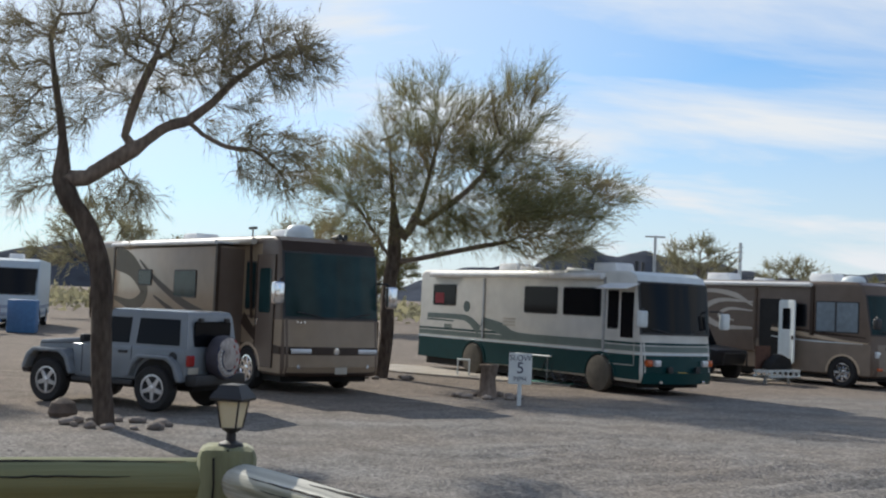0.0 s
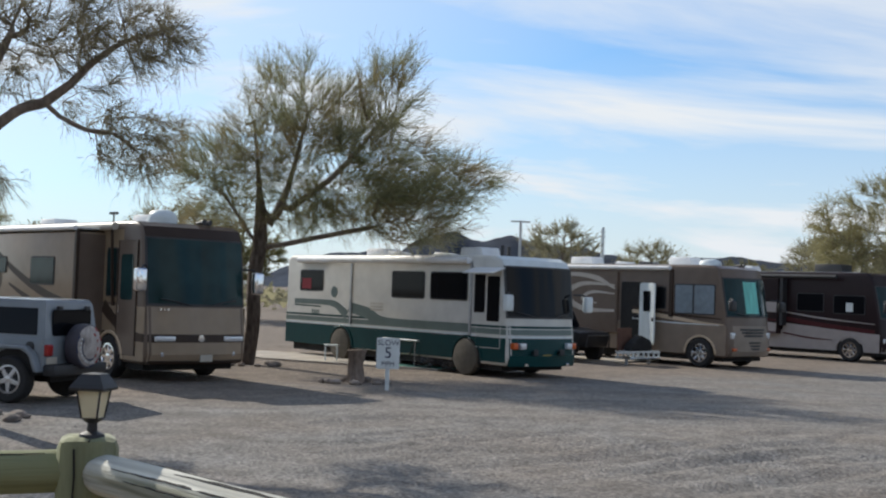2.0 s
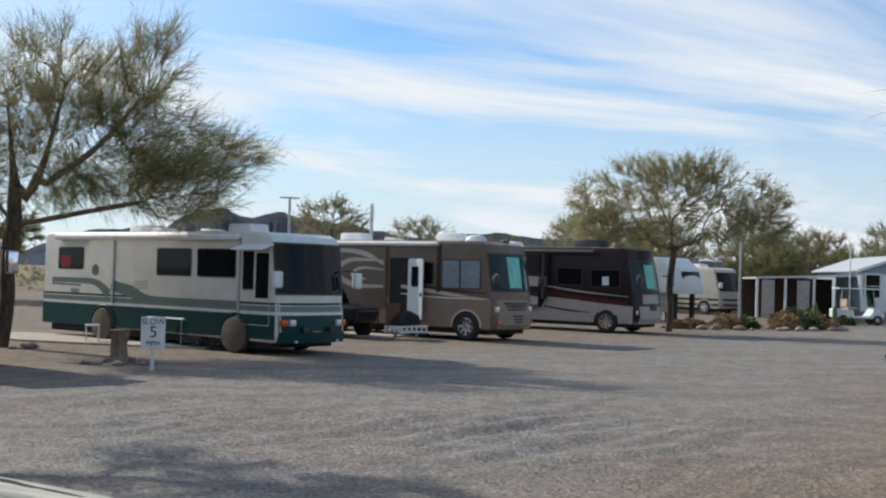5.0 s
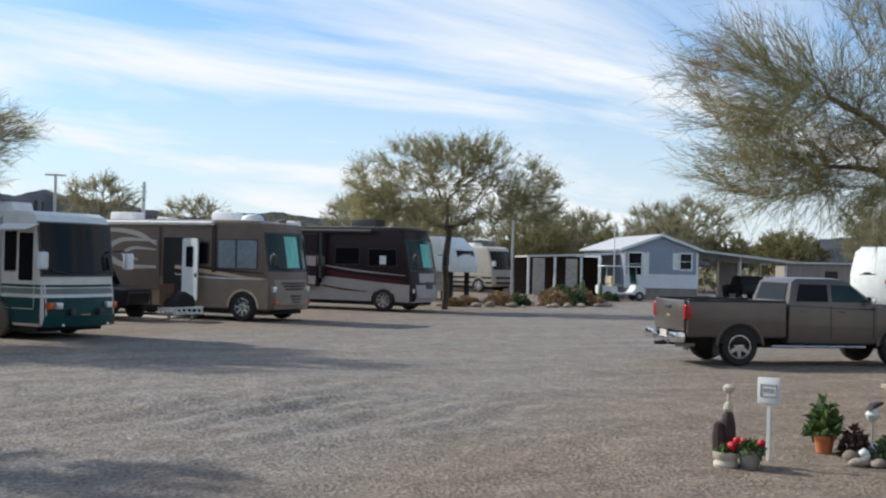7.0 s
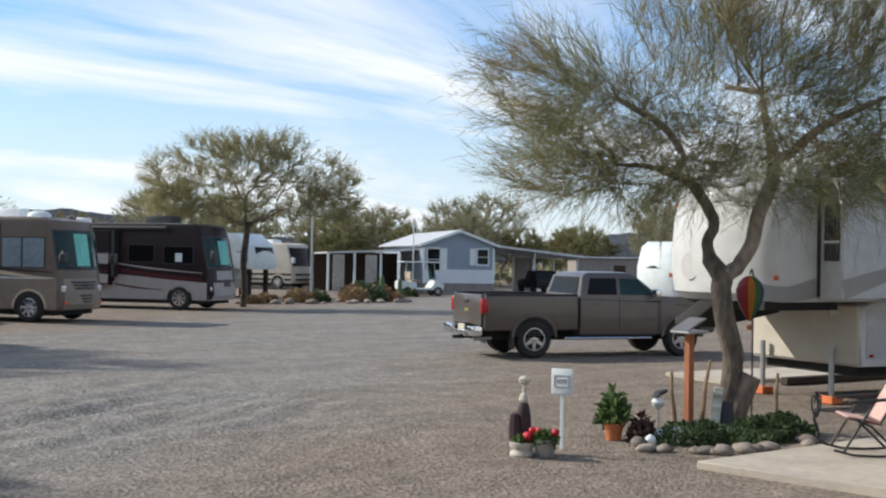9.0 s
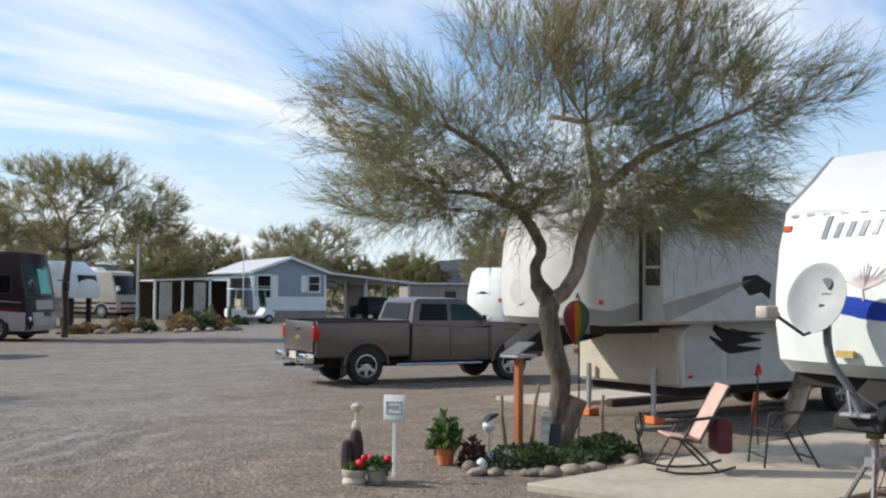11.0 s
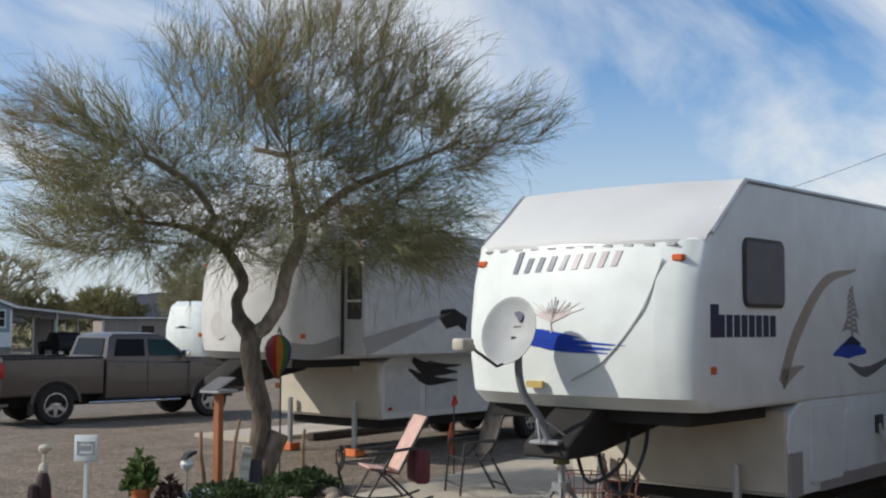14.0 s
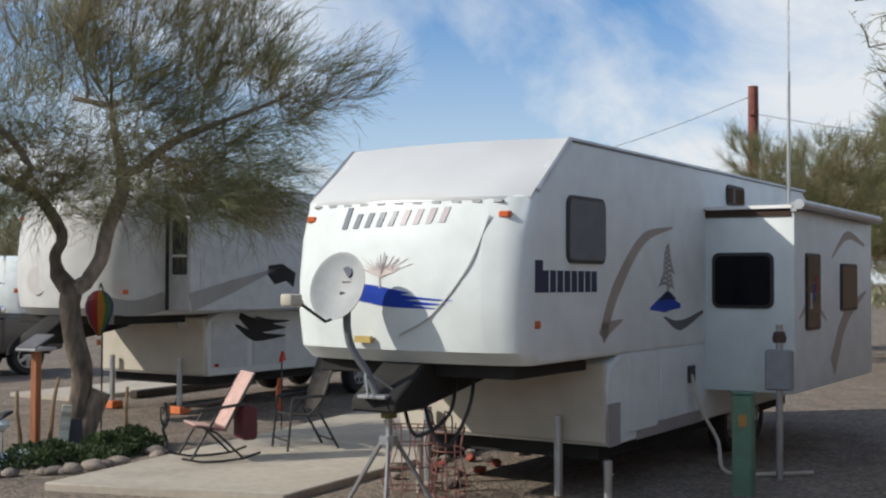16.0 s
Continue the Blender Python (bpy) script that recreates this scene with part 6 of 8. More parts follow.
# by the patio: bent forked trunk with a sawn stub
wispy_tree((12.52, 10.0), [(0.02, -0.02, -0.05), (0.06, -0.07, 0.4), (0.1, -0.13, 0.92), (0.03, -0.04, 1.4), (0.0, 0.0, 1.8), (0.01, -0.01, 2.02)],
           [((-1.4, 1.75, 4.55), (0.9, 1.0, 0.75), 2.4), ((-0.95, 1.2, 4.05), (1.0, 1.1, 0.6), 2.6), ((-1.3, 1.6, 3.35), (0.9, 1.0, 0.32), 1.9), ((-0.2, 0.25, 5.3), (0.95, 1.1, 0.75), 2.0), ((0.5, -0.6, 5.4), (1.0, 1.1, 0.9), 2.6), ((0.5, -0.6, 6.4), (1.2, 1.3, 0.7), 1.8),
            ((1.35, -1.7, 4.6), (0.95, 1.0, 0.75), 2.6), ((2.0, -2.5, 4.85), (0.75, 0.85, 0.42), 1.1), ((1.3, -1.6, 3.6), (0.8, 0.9, 0.4), 1.2), ((0.8, -1.0, 4.0), (0.9, 1.0, 0.5), 1.4), ((-0.28, 0.35, 3.75), (0.7, 0.9, 0.4), 1.0), ((1.15, -1.4, 5.5), (0.9, 0.9, 0.6), 1.2), ((-0.5, 0.6, 3.3), (0.9, 0.9, 0.3), 0.7), ((0.15, -0.2, 4.3), (1.1, 1.2, 0.7), 2.6), ((0.3, -0.35, 3.4), (1.2, 1.3, 0.45), 2.6), ((1.15, -1.45, 3.25), (1.0, 1.1, 0.35), 2.1), ((0.5, -0.6, 5.0), (1.3, 1.3, 0.7), 1.6)],
           "full olive-green desert tree with a bent, forked grey trunk", 37, limbs=1250, sprays=14, base_r=0.14, width=0.0066, twig=(0.32, 0.92), up=0.5, spread=0.3, droop=0.16,
           arms=([(-0.1, 0.13, 2.25), (-0.12, 0.15, 2.48), (-0.07, 0.08, 2.7), (-0.14, 0.17, 2.97), (-0.28, 0.35, 3.26), (-0.55, 0.68, 3.45), (-0.88, 1.08, 3.5)], [(0.12, -0.16, 2.13), (0.23, -0.29, 2.44), (0.28, -0.35, 2.83), (0.38, -0.47, 3.21), (0.4, -0.5, 3.59), (0.33, -0.42, 4.05), (0.3, -0.38, 4.44)],
                 [(0.5, -0.62, 3.6), (0.8, -1.0, 4.0), (1.2, -1.5, 4.3), (1.8, -2.2, 4.7)], [(-0.3, 0.4, 3.6), (-0.5, 0.6, 4.0), (-0.9, 1.1, 4.4)]),
           bark=mat("pale grey tan bark", (0.25, 0.205, 0.165), 0.95, vary=0.4, grain=12, bump=0.9, bump_scale=20, stretch=(1, 1, 0.4)))
# beyond the last motorhome
wispy_tree((25.0, 46.0), [(0, 0, -0.05), (0.05, 0, 1.0), (0.0, 0, 2.0), (0.1, 0, 2.9), (0.15, 0, 3.4)],
           [((-2.6, 1.4, 5.6), (1.5, 1.6, 1.0), 1.8), ((0.1, 0, 6.0), (2.0, 2.0, 1.2), 2.8), ((2.8, -1.5, 5.6), (1.7, 1.7, 1.0), 2.0), ((0.0, 0, 4.3), (1.8, 1.8, 0.8), 1.8), ((-2.6, 1.4, 4.4), (1.3, 1.3, 0.8), 1.4), ((3.2, -1.7, 4.4), (1.6, 1.5, 0.7), 1.2), ((-1.1, 0.6, 6.9), (1.3, 1.3, 0.6), 1.0), ((1.2, -0.6, 6.9), (1.4, 1.3, 0.6), 1.0)],
           "wide olive desert tree behind the planting bed", 41, limbs=620, sprays=16, base_r=0.15, width=0.019, twig=(0.35, 0.85), up=0.3, spread=0.45, material=mat("olive tan twigs", (0.29, 0.265, 0.14), 0.8, vary=0.0, island=0.45, translucent=0.45, spec=0.2))

# ---------------------------------------------------------------- near fence and lamp


def log_rail(name, a, b, r, material, parent, seed, label=""):
    """A peeled log laid from a to b: uneven along its length, with flats, knots and splintered grooves."""
    a, b = Vector(a), Vector(b)
    length, seg, rings = (b - a).length, 28, 46
    bm = bmesh.new()
    rows = []
    for k in range(rings):
        x = length * k / (rings - 1)
        row = []
        for q in range(seg):
            ang = 2 * math.pi * q / seg
            cy, cz = math.cos(ang), math.sin(ang)
            swell = 1 + 0.06 * noise.noise((x * 1.6, cy * 0.8, cz * 0.8 + seed)) + 0.035 * noise.noise((x * 1.1, cy * 4.5 + seed, cz * 4.5)) + 0.02 * noise.noise((x * 5.0, cy * 9.0, cz * 9.0 + seed))
            end = 0.9 if k in (0, rings - 1) else 1.0
            row.append(bm.verts.new((x, r * swell * end * cy, r * swell * end * cz)))
        rows.append(row)
    for u, v in zip(rows, rows[1:]):
        for q in range(seg):
            bm.faces.new((u[q], u[(q + 1) % seg], v[(q + 1) % seg], v[q]))
    bm.faces.new(rows[0][::-1])
    bm.faces.new(rows[-1])
    ob = part(name, bm, material, parent, label, 50)
    ob.matrix_local = Matrix.Translation(a) @ (b - a).to_track_quat("X", "Z").to_matrix().to_4x4()
    return ob


def crack(parent, points, r=0.005):
    pts = [Vector(q) for q in points]
    line = [pts[0].lerp(pts[1], k / 14) + Vector((0, 0.006 * noise.noise((k * 0.6, r * 900, 3)), 0.006 * noise.noise((k * 0.7, pts[0].x, 1)))) for k in range(15)]
    part("crack", tube(line, r, 4, [0.0012 + r * math.sin(math.pi * k / 14) for k in range(15)]), DARK, parent)


def fence():
    ob = thing("log_fence", pose(0, 0, 0), "round log rail fence, stained green and weathered", "fence")
    for k, (x, y) in enumerate(((-0.79, 4.55), (-3.2, 3.9), (0.95, 2.35))):
        bm = box(-0.108, 0.108, -0.1, 0.1, -0.1, 1.587, 0.038, 2)
        for v in bm.verts:
            v.co.x *= 1 + 0.05 * noise.noise((v.co.z * 2, v.co.y * 8, k))
        post = part("post", bm, WOOD_POST, ob)
        post.matrix_local = pose(x, y, 0, 0, 0, 10)
        part("crack", tube([(-0.05, -0.101, 1.55), (-0.045, -0.104, 1.45), (-0.055, -0.104, 1.2), (-0.05, -0.102, 0.9)], 0.005, 4, [0.005, 0.004, 0.003, 0.001]), DARK, post)
        part("crack", tube([(0.0, -0.09, 1.575), (0.02, -0.02, 1.588), (0.01, 0.06, 1.586)], 0.005, 4, [0.005, 0.006, 0.002]), DARK, post)
    r1 = log_rail("rail", (-0.84, 4.53, 1.46), (-3.2, 3.92, 1.44), 0.078, WOOD_GREEN, ob, 1, "green stained log rail")
    r2 = log_rail("rail", (-0.74, 4.5, 1.455), (0.95, 2.37, 1.45), 0.075, WOOD_BARE, ob, 2, "sun bleached log rail with bare grain")
    log_rail("rail", (-0.84, 4.53, 0.75), (-3.2, 3.92, 0.74), 0.075, WOOD_GREEN, ob, 3)
    log_rail("rail", (-0.74, 4.5, 0.75), (0.95, 2.37, 0.74), 0.075, WOOD_GREEN, ob, 4)
    for x0, x1, ang, r in ((0.1, 1.5, 118, 0.006), (0.9, 1.7, 150, 0.004), (0.3, 0.9, 165, 0.003)):
        c, q = 0.079 * math.cos(radians(ang)), 0.079 * math.sin(radians(ang))
        crack(r1, ((x0, -c, q), (x1, -c, q * 0.96)), r)
    for x0, x1, ang, r in ((0.15, 0.8, 70, 0.005), (0.45, 1.4, 105, 0.006), (0.2, 1.0, 140, 0.004), (0.9, 1.7, 60, 0.004), (0.3, 1.1, 165, 0.003)):
        c, q = 0.075 * math.cos(radians(ang)), 0.075 * math.sin(radians(ang))
        crack(r2, ((x0, c, q), (x1, c, q * 0.97)), r)


fence()


def lantern():
    ob = thing("post_lantern", pose(-0.775, 4.53, 1.587), "small black solar lantern on the fence post", "lantern")
    part("base", lathe([(0.05, -0.004), (0.045, 0.01), (0.02, 0.02), (0.018, 0.05), (0.035, 0.06), (0.04, 0.068)], 14), BLACK, ob)
    shade_mat = bpy.data.materials.new("frosted amber glass")
    shade_mat.use_nodes = True
    b = shade_mat.node_tree.nodes["Principled BSDF"]
    b.inputs["Base Color"].default_value, b.inputs["Roughness"].default_value = (0.85, 0.78, 0.55, 1), 0.4
    b.inputs["Transmission Weight"].default_value = 0.3
    bm = lathe([(0.042, 0.07), (0.062, 0.17), (0.066, 0.176)], 4, pose(0, 0, 0, 0, 0, 30))
    part("shade", bm, shade_mat, ob, "frosted tapering glass", smooth=0)
    for k in range(4):
        a = radians(30 + 90 * k)
        part("bar", cyl((0.043 * math.cos(a), 0.043 * math.sin(a), 0.068), (0.066 * math.cos(a), 0.066 * math.sin(a), 0.176), 0.004, seg=5), BLACK, ob)
    part("cap", lathe([(0.092, 0.172), (0.095, 0.182), (0.085, 0.196), (0.06, 0.222), (0.052, 0.232), (0.02, 0.236)], 4, pose(0, 0, 0, 0, 0, 30)), BLACK, ob, "black pyramid cap with a solar cell", smooth=0)
    part("bulb", lathe([(0.012, 0.07), (0.014, 0.11), (0.005, 0.14)], 8), WHITE, ob)


lantern()


def lettering(text, size, m, material, parent, name="lettering"):
    cu = bpy.data.curves.new("text", "FONT")
    cu.body, cu.size, cu.extrude = text, size, 0.002
    cu.align_x, cu.align_y = "CENTER", "CENTER"
    tmp = bpy.data.objects.new("text", cu)
    me = bpy.data.meshes.new_from_object(tmp)
    bpy.data.objects.remove(tmp)
    me.materials.clear()
    me.materials.append(material)
    ob = new(name, me)
    ob.parent = parent
    ob.matrix_local = m
    return ob


def speed_sign():
    ob = thing("speed_sign", pose(1.78, 25.6, 0, 0, 0, -4), "white speed limit sign on a white post", "sign")
    part("post", box(-0.045, 0.045, 0.0, 0.09, -0.05, 1.0, 0.01, 1), WHITE, ob)
    p = part("panel", prism(round_rect(-0.25, 0.25, 0.46, 1.13, 0.02), "y", -0.02, -0.002), WHITE, ob)
    for s, z, size in (("SLOW", 1.02, 0.17), ("5", 0.8, 0.34), ("MPH", 0.57, 0.14)):
        lettering(s, size, pose(0, -0.022, z, 90, 0, 0), NAVY, p)


speed_sign()


def stones_round(name, centre, rx, ry, n, seed, label, smin=0.06, smax=0.14, group=""):
    """A ring of separate stones as one thing with a part for each stone."""
    rng = np.random.default_rng(seed)
    ob = thing(name, pose(*centre, 0), label, "stones", group)
    protos = []
    for k in range(5):
        bm = bmesh.new()
        bmesh.ops.create_icosphere(bm, subdivisions=2, radius=1.0)
        for v in bm.verts:
            v.co *= 1 + 0.28 * noise.noise(v.co * 1.3 + Vector((k * 7.1, seed, 0)))
        protos.append(finish("stone", bm, STONE, 60))
    for k in range(n):
        a = 2 * math.pi * k / n + rng.normal() * 0.12
        s = rng.uniform(smin, smax)
        st = new("stone", protos[k % 5])
        st.parent = ob
        st.matrix_local = pose(rx * math.cos(a) * rng.uniform(0.9, 1.1), ry * math.sin(a) * rng.uniform(0.9, 1.1), s * 0.35, 0, 0, rng.uniform(0, 360)) @ Matrix.Diagonal((s * rng.uniform(0.9, 1.4), s, s * rng.uniform(0.55, 0.8), 1))
    return ob


stones_round("stone_ring", (-5.0, 18.75), 0.75, 0.55, 18, 3, "pale stones laid round the tree's foot", 0.05, 0.12)
stones_round("stone_ring", (1.15, 27.4), 0.75, 0.5, 18, 5, "small stones laid round the stump", 0.06, 0.12)
stones_round("stone_ring", (-1.5, 32.6), 0.8, 0.6, 14, 6, "low stones round the dark trunk", 0.06, 0.13)
solid("boulder", lathe([(0.2, 0), (0.25, 0.1), (0.2, 0.25), (0.08, 0.33), (0.01, 0.34)], 10), mat("dark brown rock", (0.12, 0.09, 0.07), 0.9, vary=0.3, bump=0.6), "dark rounded rock beside the tree stones", "rock", pose(-6.15, 19.6, -0.02))


def stump():
    ob = thing("tree_stump", pose(1.17, 27.6, 0), "cut tree stump used as a garden ornament", "stump")
    part("bole", tube([(0, 0, -0.05), (0.02, 0, 0.15), (0.0, 0.02, 0.4), (0.03, 0, 0.62), (0.02, 0, 0.74)], 0.2, 12, [0.27, 0.2, 0.18, 0.2, 0.24]), BARK, ob)
    part("cut_top", lathe([(0.235, 0.735), (0.22, 0.75), (0.01, 0.752)], 12, pose(0.02, 0, 0)), mat("cut wood", (0.3, 0.2, 0.12), 0.85, vary=0.25), ob)
    for a in (40, 170, 250):
        part("root", tube([(0.12 * math.cos(radians(a)), 0.12 * math.sin(radians(a)), 0.12), (0.3 * math.cos(radians(a)), 0.3 * math.sin(radians(a)), 0.02), (0.45 * math.cos(radians(a)), 0.45 * math.sin(radians(a)), -0.03)], 0.05, 6, [0.08, 0.05, 0.02]), BARK, ob)


stump()

# ---------------------------------------------------------------- the patio and its garden
axis = Vector((0.982, -0.187, 0))
solid("patio_slab", prism([(9.95, 8.25), (10.25, 5.62), (19.2, 4.6), (19.6, 8.1)], "z", -0.1, 0.075, 0.015, 1), CONCRETE, "pale concrete patio slab beside the trailer", "slab", kind="structure")
solid("patio_slab", prism([(17.6, 15.4), (17.4, 13.75), (25.0, 12.4), (25.3, 14.2)], "z", -0.1, 0.07, 0.015, 1), CONCRETE, "pale concrete slab behind the far trailer", "slab", kind="structure")
for a, b in (((18.2, 13.1), (21.9, 12.75)), ((13.2, 5.35), (16.5, 4.75))):
    d = Vector((b[0] - a[0], b[1] - a[1], 0))
    solid("timber", box(0, d.length, -0.09, 0.09, 0, 0.14, 0.02, 1), mat("old dark timber", (0.06, 0.045, 0.035), 0.9, vary=0.3, stretch=(0.3, 3, 3)), "dark railway timber lying on the gravel", "timber", pose(a[0], a[1], 0, 0, 0, math.degrees(math.atan2(d.y, d.x))))


def leaf_clump(name, foot, radii, n, seed, label, material=None, size=(0.04, 0.09), z0=0.0, category="plant", parent=None):
    """Low foliage of many small separate leaves in an uneven mound."""
    rng = np.random.default_rng(seed)
    p = rng.normal(size=(n, 3))
    p /= np.linalg.norm(p, axis=1, keepdims=True)
    p *= (0.35 + 0.65 * rng.random((n, 1)) ** 0.4)
    p[:, 2] = np.abs(p[:, 2])
    p = p * np.array(radii) + np.array((0, 0, z0))
    lump = np.array([noise.noise((q[0] * 5, q[1] * 5, seed)) for q in p])
    p[:, 2] = z0 + (p[:, 2] - z0) * (1 + 0.5 * lump)
    d = rng.normal(size=(n, 3)) * 0.6 + p / np.array(radii)[None] * 0.6 + np.array((0, 0, 0.4))
    d /= np.linalg.norm(d, axis=1, keepdims=True)
    ln = rng.uniform(*size, size=n)
    v, q, t = blades(p, d, ln, ln * 0.45, rng, 0.4)
    me = raw_mesh(name, v, q, t, material or LEAF)
    ob = new(name, me)
    if parent is not None:
        ob.parent = parent
        ob.matrix_local = pose(*foot)
        return tagged(ob, label)
    ob.matrix_world = pose(*foot)
    return tagged(ob, label, category)


leaf_clump("ground_cover", (11.5, 9.55, 0), (0.72, 0.45, 0.2), 2300, 5, "dense low green ground cover round the tree")
leaf_clump("ground_cover", (12.55, 9.2, 0), (0.75, 0.45, 0.26), 2800, 6, "dense low green ground cover round the tree")
leaf_clump("ground_cover", (12.0, 9.1, 0), (0.5, 0.35, 0.14), 1200, 7, "dense low green ground cover round the tree")
stones_round("stone_ring", (11.75, 9.25), 1.3, 0.75, 34, 9, "pale stones edging the planted bed under the tree", 0.04, 0.12)

stub = solid("tree_stub", tube([(0, 0, -0.05), (0.12, -0.1, 0.35), (0.22, -0.22, 0.72)], 0.15, 12, [0.2, 0.15, 0.14]), BARK, "sawn-off grey side trunk leaning from the tree's foot", "trunk", pose(12.55, 9.92, 0))
solid("slate", box(-0.12, 0.12, -0.02, 0.02, 0, 0.42, 0.01, 1), mat("dark slate", (0.03, 0.03, 0.035), 0.6, vary=0.2), "dark slate leaning on the trunk", "slate", pose(12.25, 9.72, 0.0, -14, 0, -50))
solid("pale_board", box(-0.06, 0.06, -0.015, 0.015, 0, 0.6, 0.01, 1), WOOD_BARE, "pale weathered board leaning on the trunk", "board", pose(12.12, 9.78, 0.0, -10, 6, -50))


def bird_table():
    ob = thing("bird_feeder", pose(11.95, 10.05, 0), "red wooden post with a slanted grey feeder roof", "bird feeder")
    part("post", box(-0.05, 0.05, -0.05, 0.05, 0.0, 1.3, 0.012, 1), WOOD_RED, ob)
    part("tray", box(-0.2, 0.2, -0.16, 0.16, 1.28, 1.32, 0.01, 1), STEEL, ob)
    part("roof", prism([(-0.2, 1.33), (0.16, 1.48), (0.17, 1.46), (-0.19, 1.31)], "y", -0.14, 0.14), mat("grey roof board", (0.13, 0.13, 0.14), 0.7), ob)


bird_table()
for k, (x, y, hgt, lean) in enumerate(((11.75, 10.1, 0.8, -6), (12.05, 9.95, 0.95, 12), (13.1, 9.55, 0.75, 3))):
    solid("stick", tube([(0, 0, -0.03), (0.02, 0.01, hgt * 0.3), (-0.02, 0, hgt * 0.65), (0.03, 0.02, hgt)], 0.03, 7, [0.035, 0.03, 0.026, 0.02]), mat("dry stick", (0.22, 0.15, 0.09), 0.9, vary=0.3), "upright dry branch stuck in the garden", "stick", pose(x, y, 0, 0, lean, 0), "garden sticks")


def balloon():
    ob = thing("balloon_spinner", pose(13.1, 9.95, 0), "coloured hot-air-balloon wind spinner hanging by the tree", "spinner")
    part("pole", tube([(0.02, 0, 0), (0.02, 0, 2.05), (-0.02, 0, 2.12), (-0.05, 0, 2.05)], 0.012, 6), BLACK, ob)
    cols = ((0.35, 0.03, 0.02), (0.5, 0.2, 0.02), (0.05, 0.15, 0.04), (0.03, 0.04, 0.15), (0.4, 0.3, 0.03), (0.2, 0.02, 0.1))
    prof = [(0.02, 1.42), (0.06, 1.48), (0.13, 1.6), (0.18, 1.74), (0.185, 1.84), (0.15, 1.94), (0.08, 2.01), (0.01, 2.03)]
    for k in range(12):
        bm = bmesh.new()
        rows = [[bm.verts.new((r * math.cos(a) - 0.05, r * math.sin(a), z)) for a in (radians(30 * k), radians(30 * k + 15), radians(30 * k + 30))] for r, z in prof]
        for a, b in zip(rows, rows[1:]):
            for i in (0, 1):
                bm.faces.new((a[i], a[i + 1], b[i + 1], b[i]))
        part("gore", bm, mat("spinner cloth %d" % (k % 6), cols[k % 6], 0.6, translucent=0.4), ob)
    part("basket", lathe([(0.03, 1.3), (0.035, 1.36), (0.03, 1.37)], 8, pose(-0.05, 0, 0)), WOOD_RED, ob)


balloon()


def yard_sign():
    ob = thing("yard_sign", pose(9.64, 9.99, 0, 0, 0, -66), "small white yard sign on a white stake", "sign")
    part("stake", box(-0.022, 0.022, -0.015, 0.015, -0.05, 0.66, 0.004, 1), WHITE, ob)
    p = part("panel", box(-0.135, 0.135, -0.03, -0.012, 0.63, 0.93, 0.012, 2), WHITE, ob)
    part("panel_frame", join(box(-0.1, 0.1, -0.036, -0.028, 0.84, 0.855), box(-0.1, 0.1, -0.036, -0.028, 0.71, 0.725), box(-0.1, -0.085, -0.036, -0.028, 0.71, 0.855), box(0.085, 0.1, -0.036, -0.028, 0.71, 0.855)), STEEL, p)
    part("text_bar", box(-0.065, 0.065, -0.036, -0.028, 0.765, 0.81), GREY_PAINT, p, "dark bars of small writing")


yard_sign()


def ornament():
    """A slim dark garden figure of stacked driftwood and stones."""
    rock = mat("dark driftwood", (0.05, 0.03, 0.03), 0.85, vary=0.3)
    bm = join(lathe([(0.075, 0.18), (0.09, 0.3), (0.085, 0.42), (0.06, 0.54), (0.035, 0.58)], 10, pose(0, 0, 0)), lathe([(0.06, 0.1), (0.07, 0.3), (0.05, 0.44), (0.02, 0.46)], 8, pose(-0.12, 0.02, 0)),
              cyl((0, 0, 0.0), (0, 0, 0.2), 0.075, seg=8))
    ob = thing("garden_ornament", pose(9.04, 10.0, 0), "dark slim garden ornament with a pale stacked top", "ornament")
    part("base", bm, rock, ob)
    top = join(lathe([(0.035, 0.56), (0.055, 0.6), (0.04, 0.66), (0.015, 0.68)], 8), cyl((0, 0, 0.66), (0.01, 0, 0.78), 0.02, seg=6),
              lathe([(0.02, 0.77), (0.06, 0.8), (0.07, 0.84), (0.03, 0.87)], 8, pose(0.01, 0, 0)))
    part("top", top, CREAM, ob, "pale carved top")


ornament()


def potted(name, m, pot_prof, pot_mat, plant_r, n, label, seed, flowers=0, leaf=(0.05, 0.1), z0=0.2, tall=1.0):
    ob = thing(name, m, label, "potted plant", "potted plants")
    part("pot", lathe(pot_prof, 18), pot_mat, ob)
    top = pot_prof[-1]
    part("soil", lathe([(pot_prof[-1][0] * 0.9, z0 - 0.03), (0.01, z0 - 0.025)], 14), DARK, ob)
    leaf_clump("foliage", (0, 0, z0 - 0.03), (plant_r, plant_r, plant_r * tall), n, seed, "leafy green foliage", mat("fresh green leaves", (0.085, 0.14, 0.045), 0.6, vary=0.0, island=0.45, translucent=0.35, spec=0.25), leaf, parent=ob)
    rng = np.random.default_rng(seed)
    for k in range(flowers):
        a, r = rng.uniform(0, 6.28), rng.uniform(0.03, plant_r)
        bm = bmesh.new()
        bmesh.ops.create_icosphere(bm, subdivisions=2, radius=rng.uniform(0.035, 0.055))
        for v in bm.verts:
            v.co *= 1 + 0.4 * noise.noise(v.co * 60 + Vector((k, 0, 0)))
        bmesh.ops.translate(bm, verts=bm.verts, vec=(r * math.cos(a), r * math.sin(a), z0 + plant_r * 0.75))
        part("flower", bm, mat("red petals", (0.5, 0.01, 0.02), 0.6, vary=0.25, grain=20), ob, "red geranium flower head", 80)
    return ob


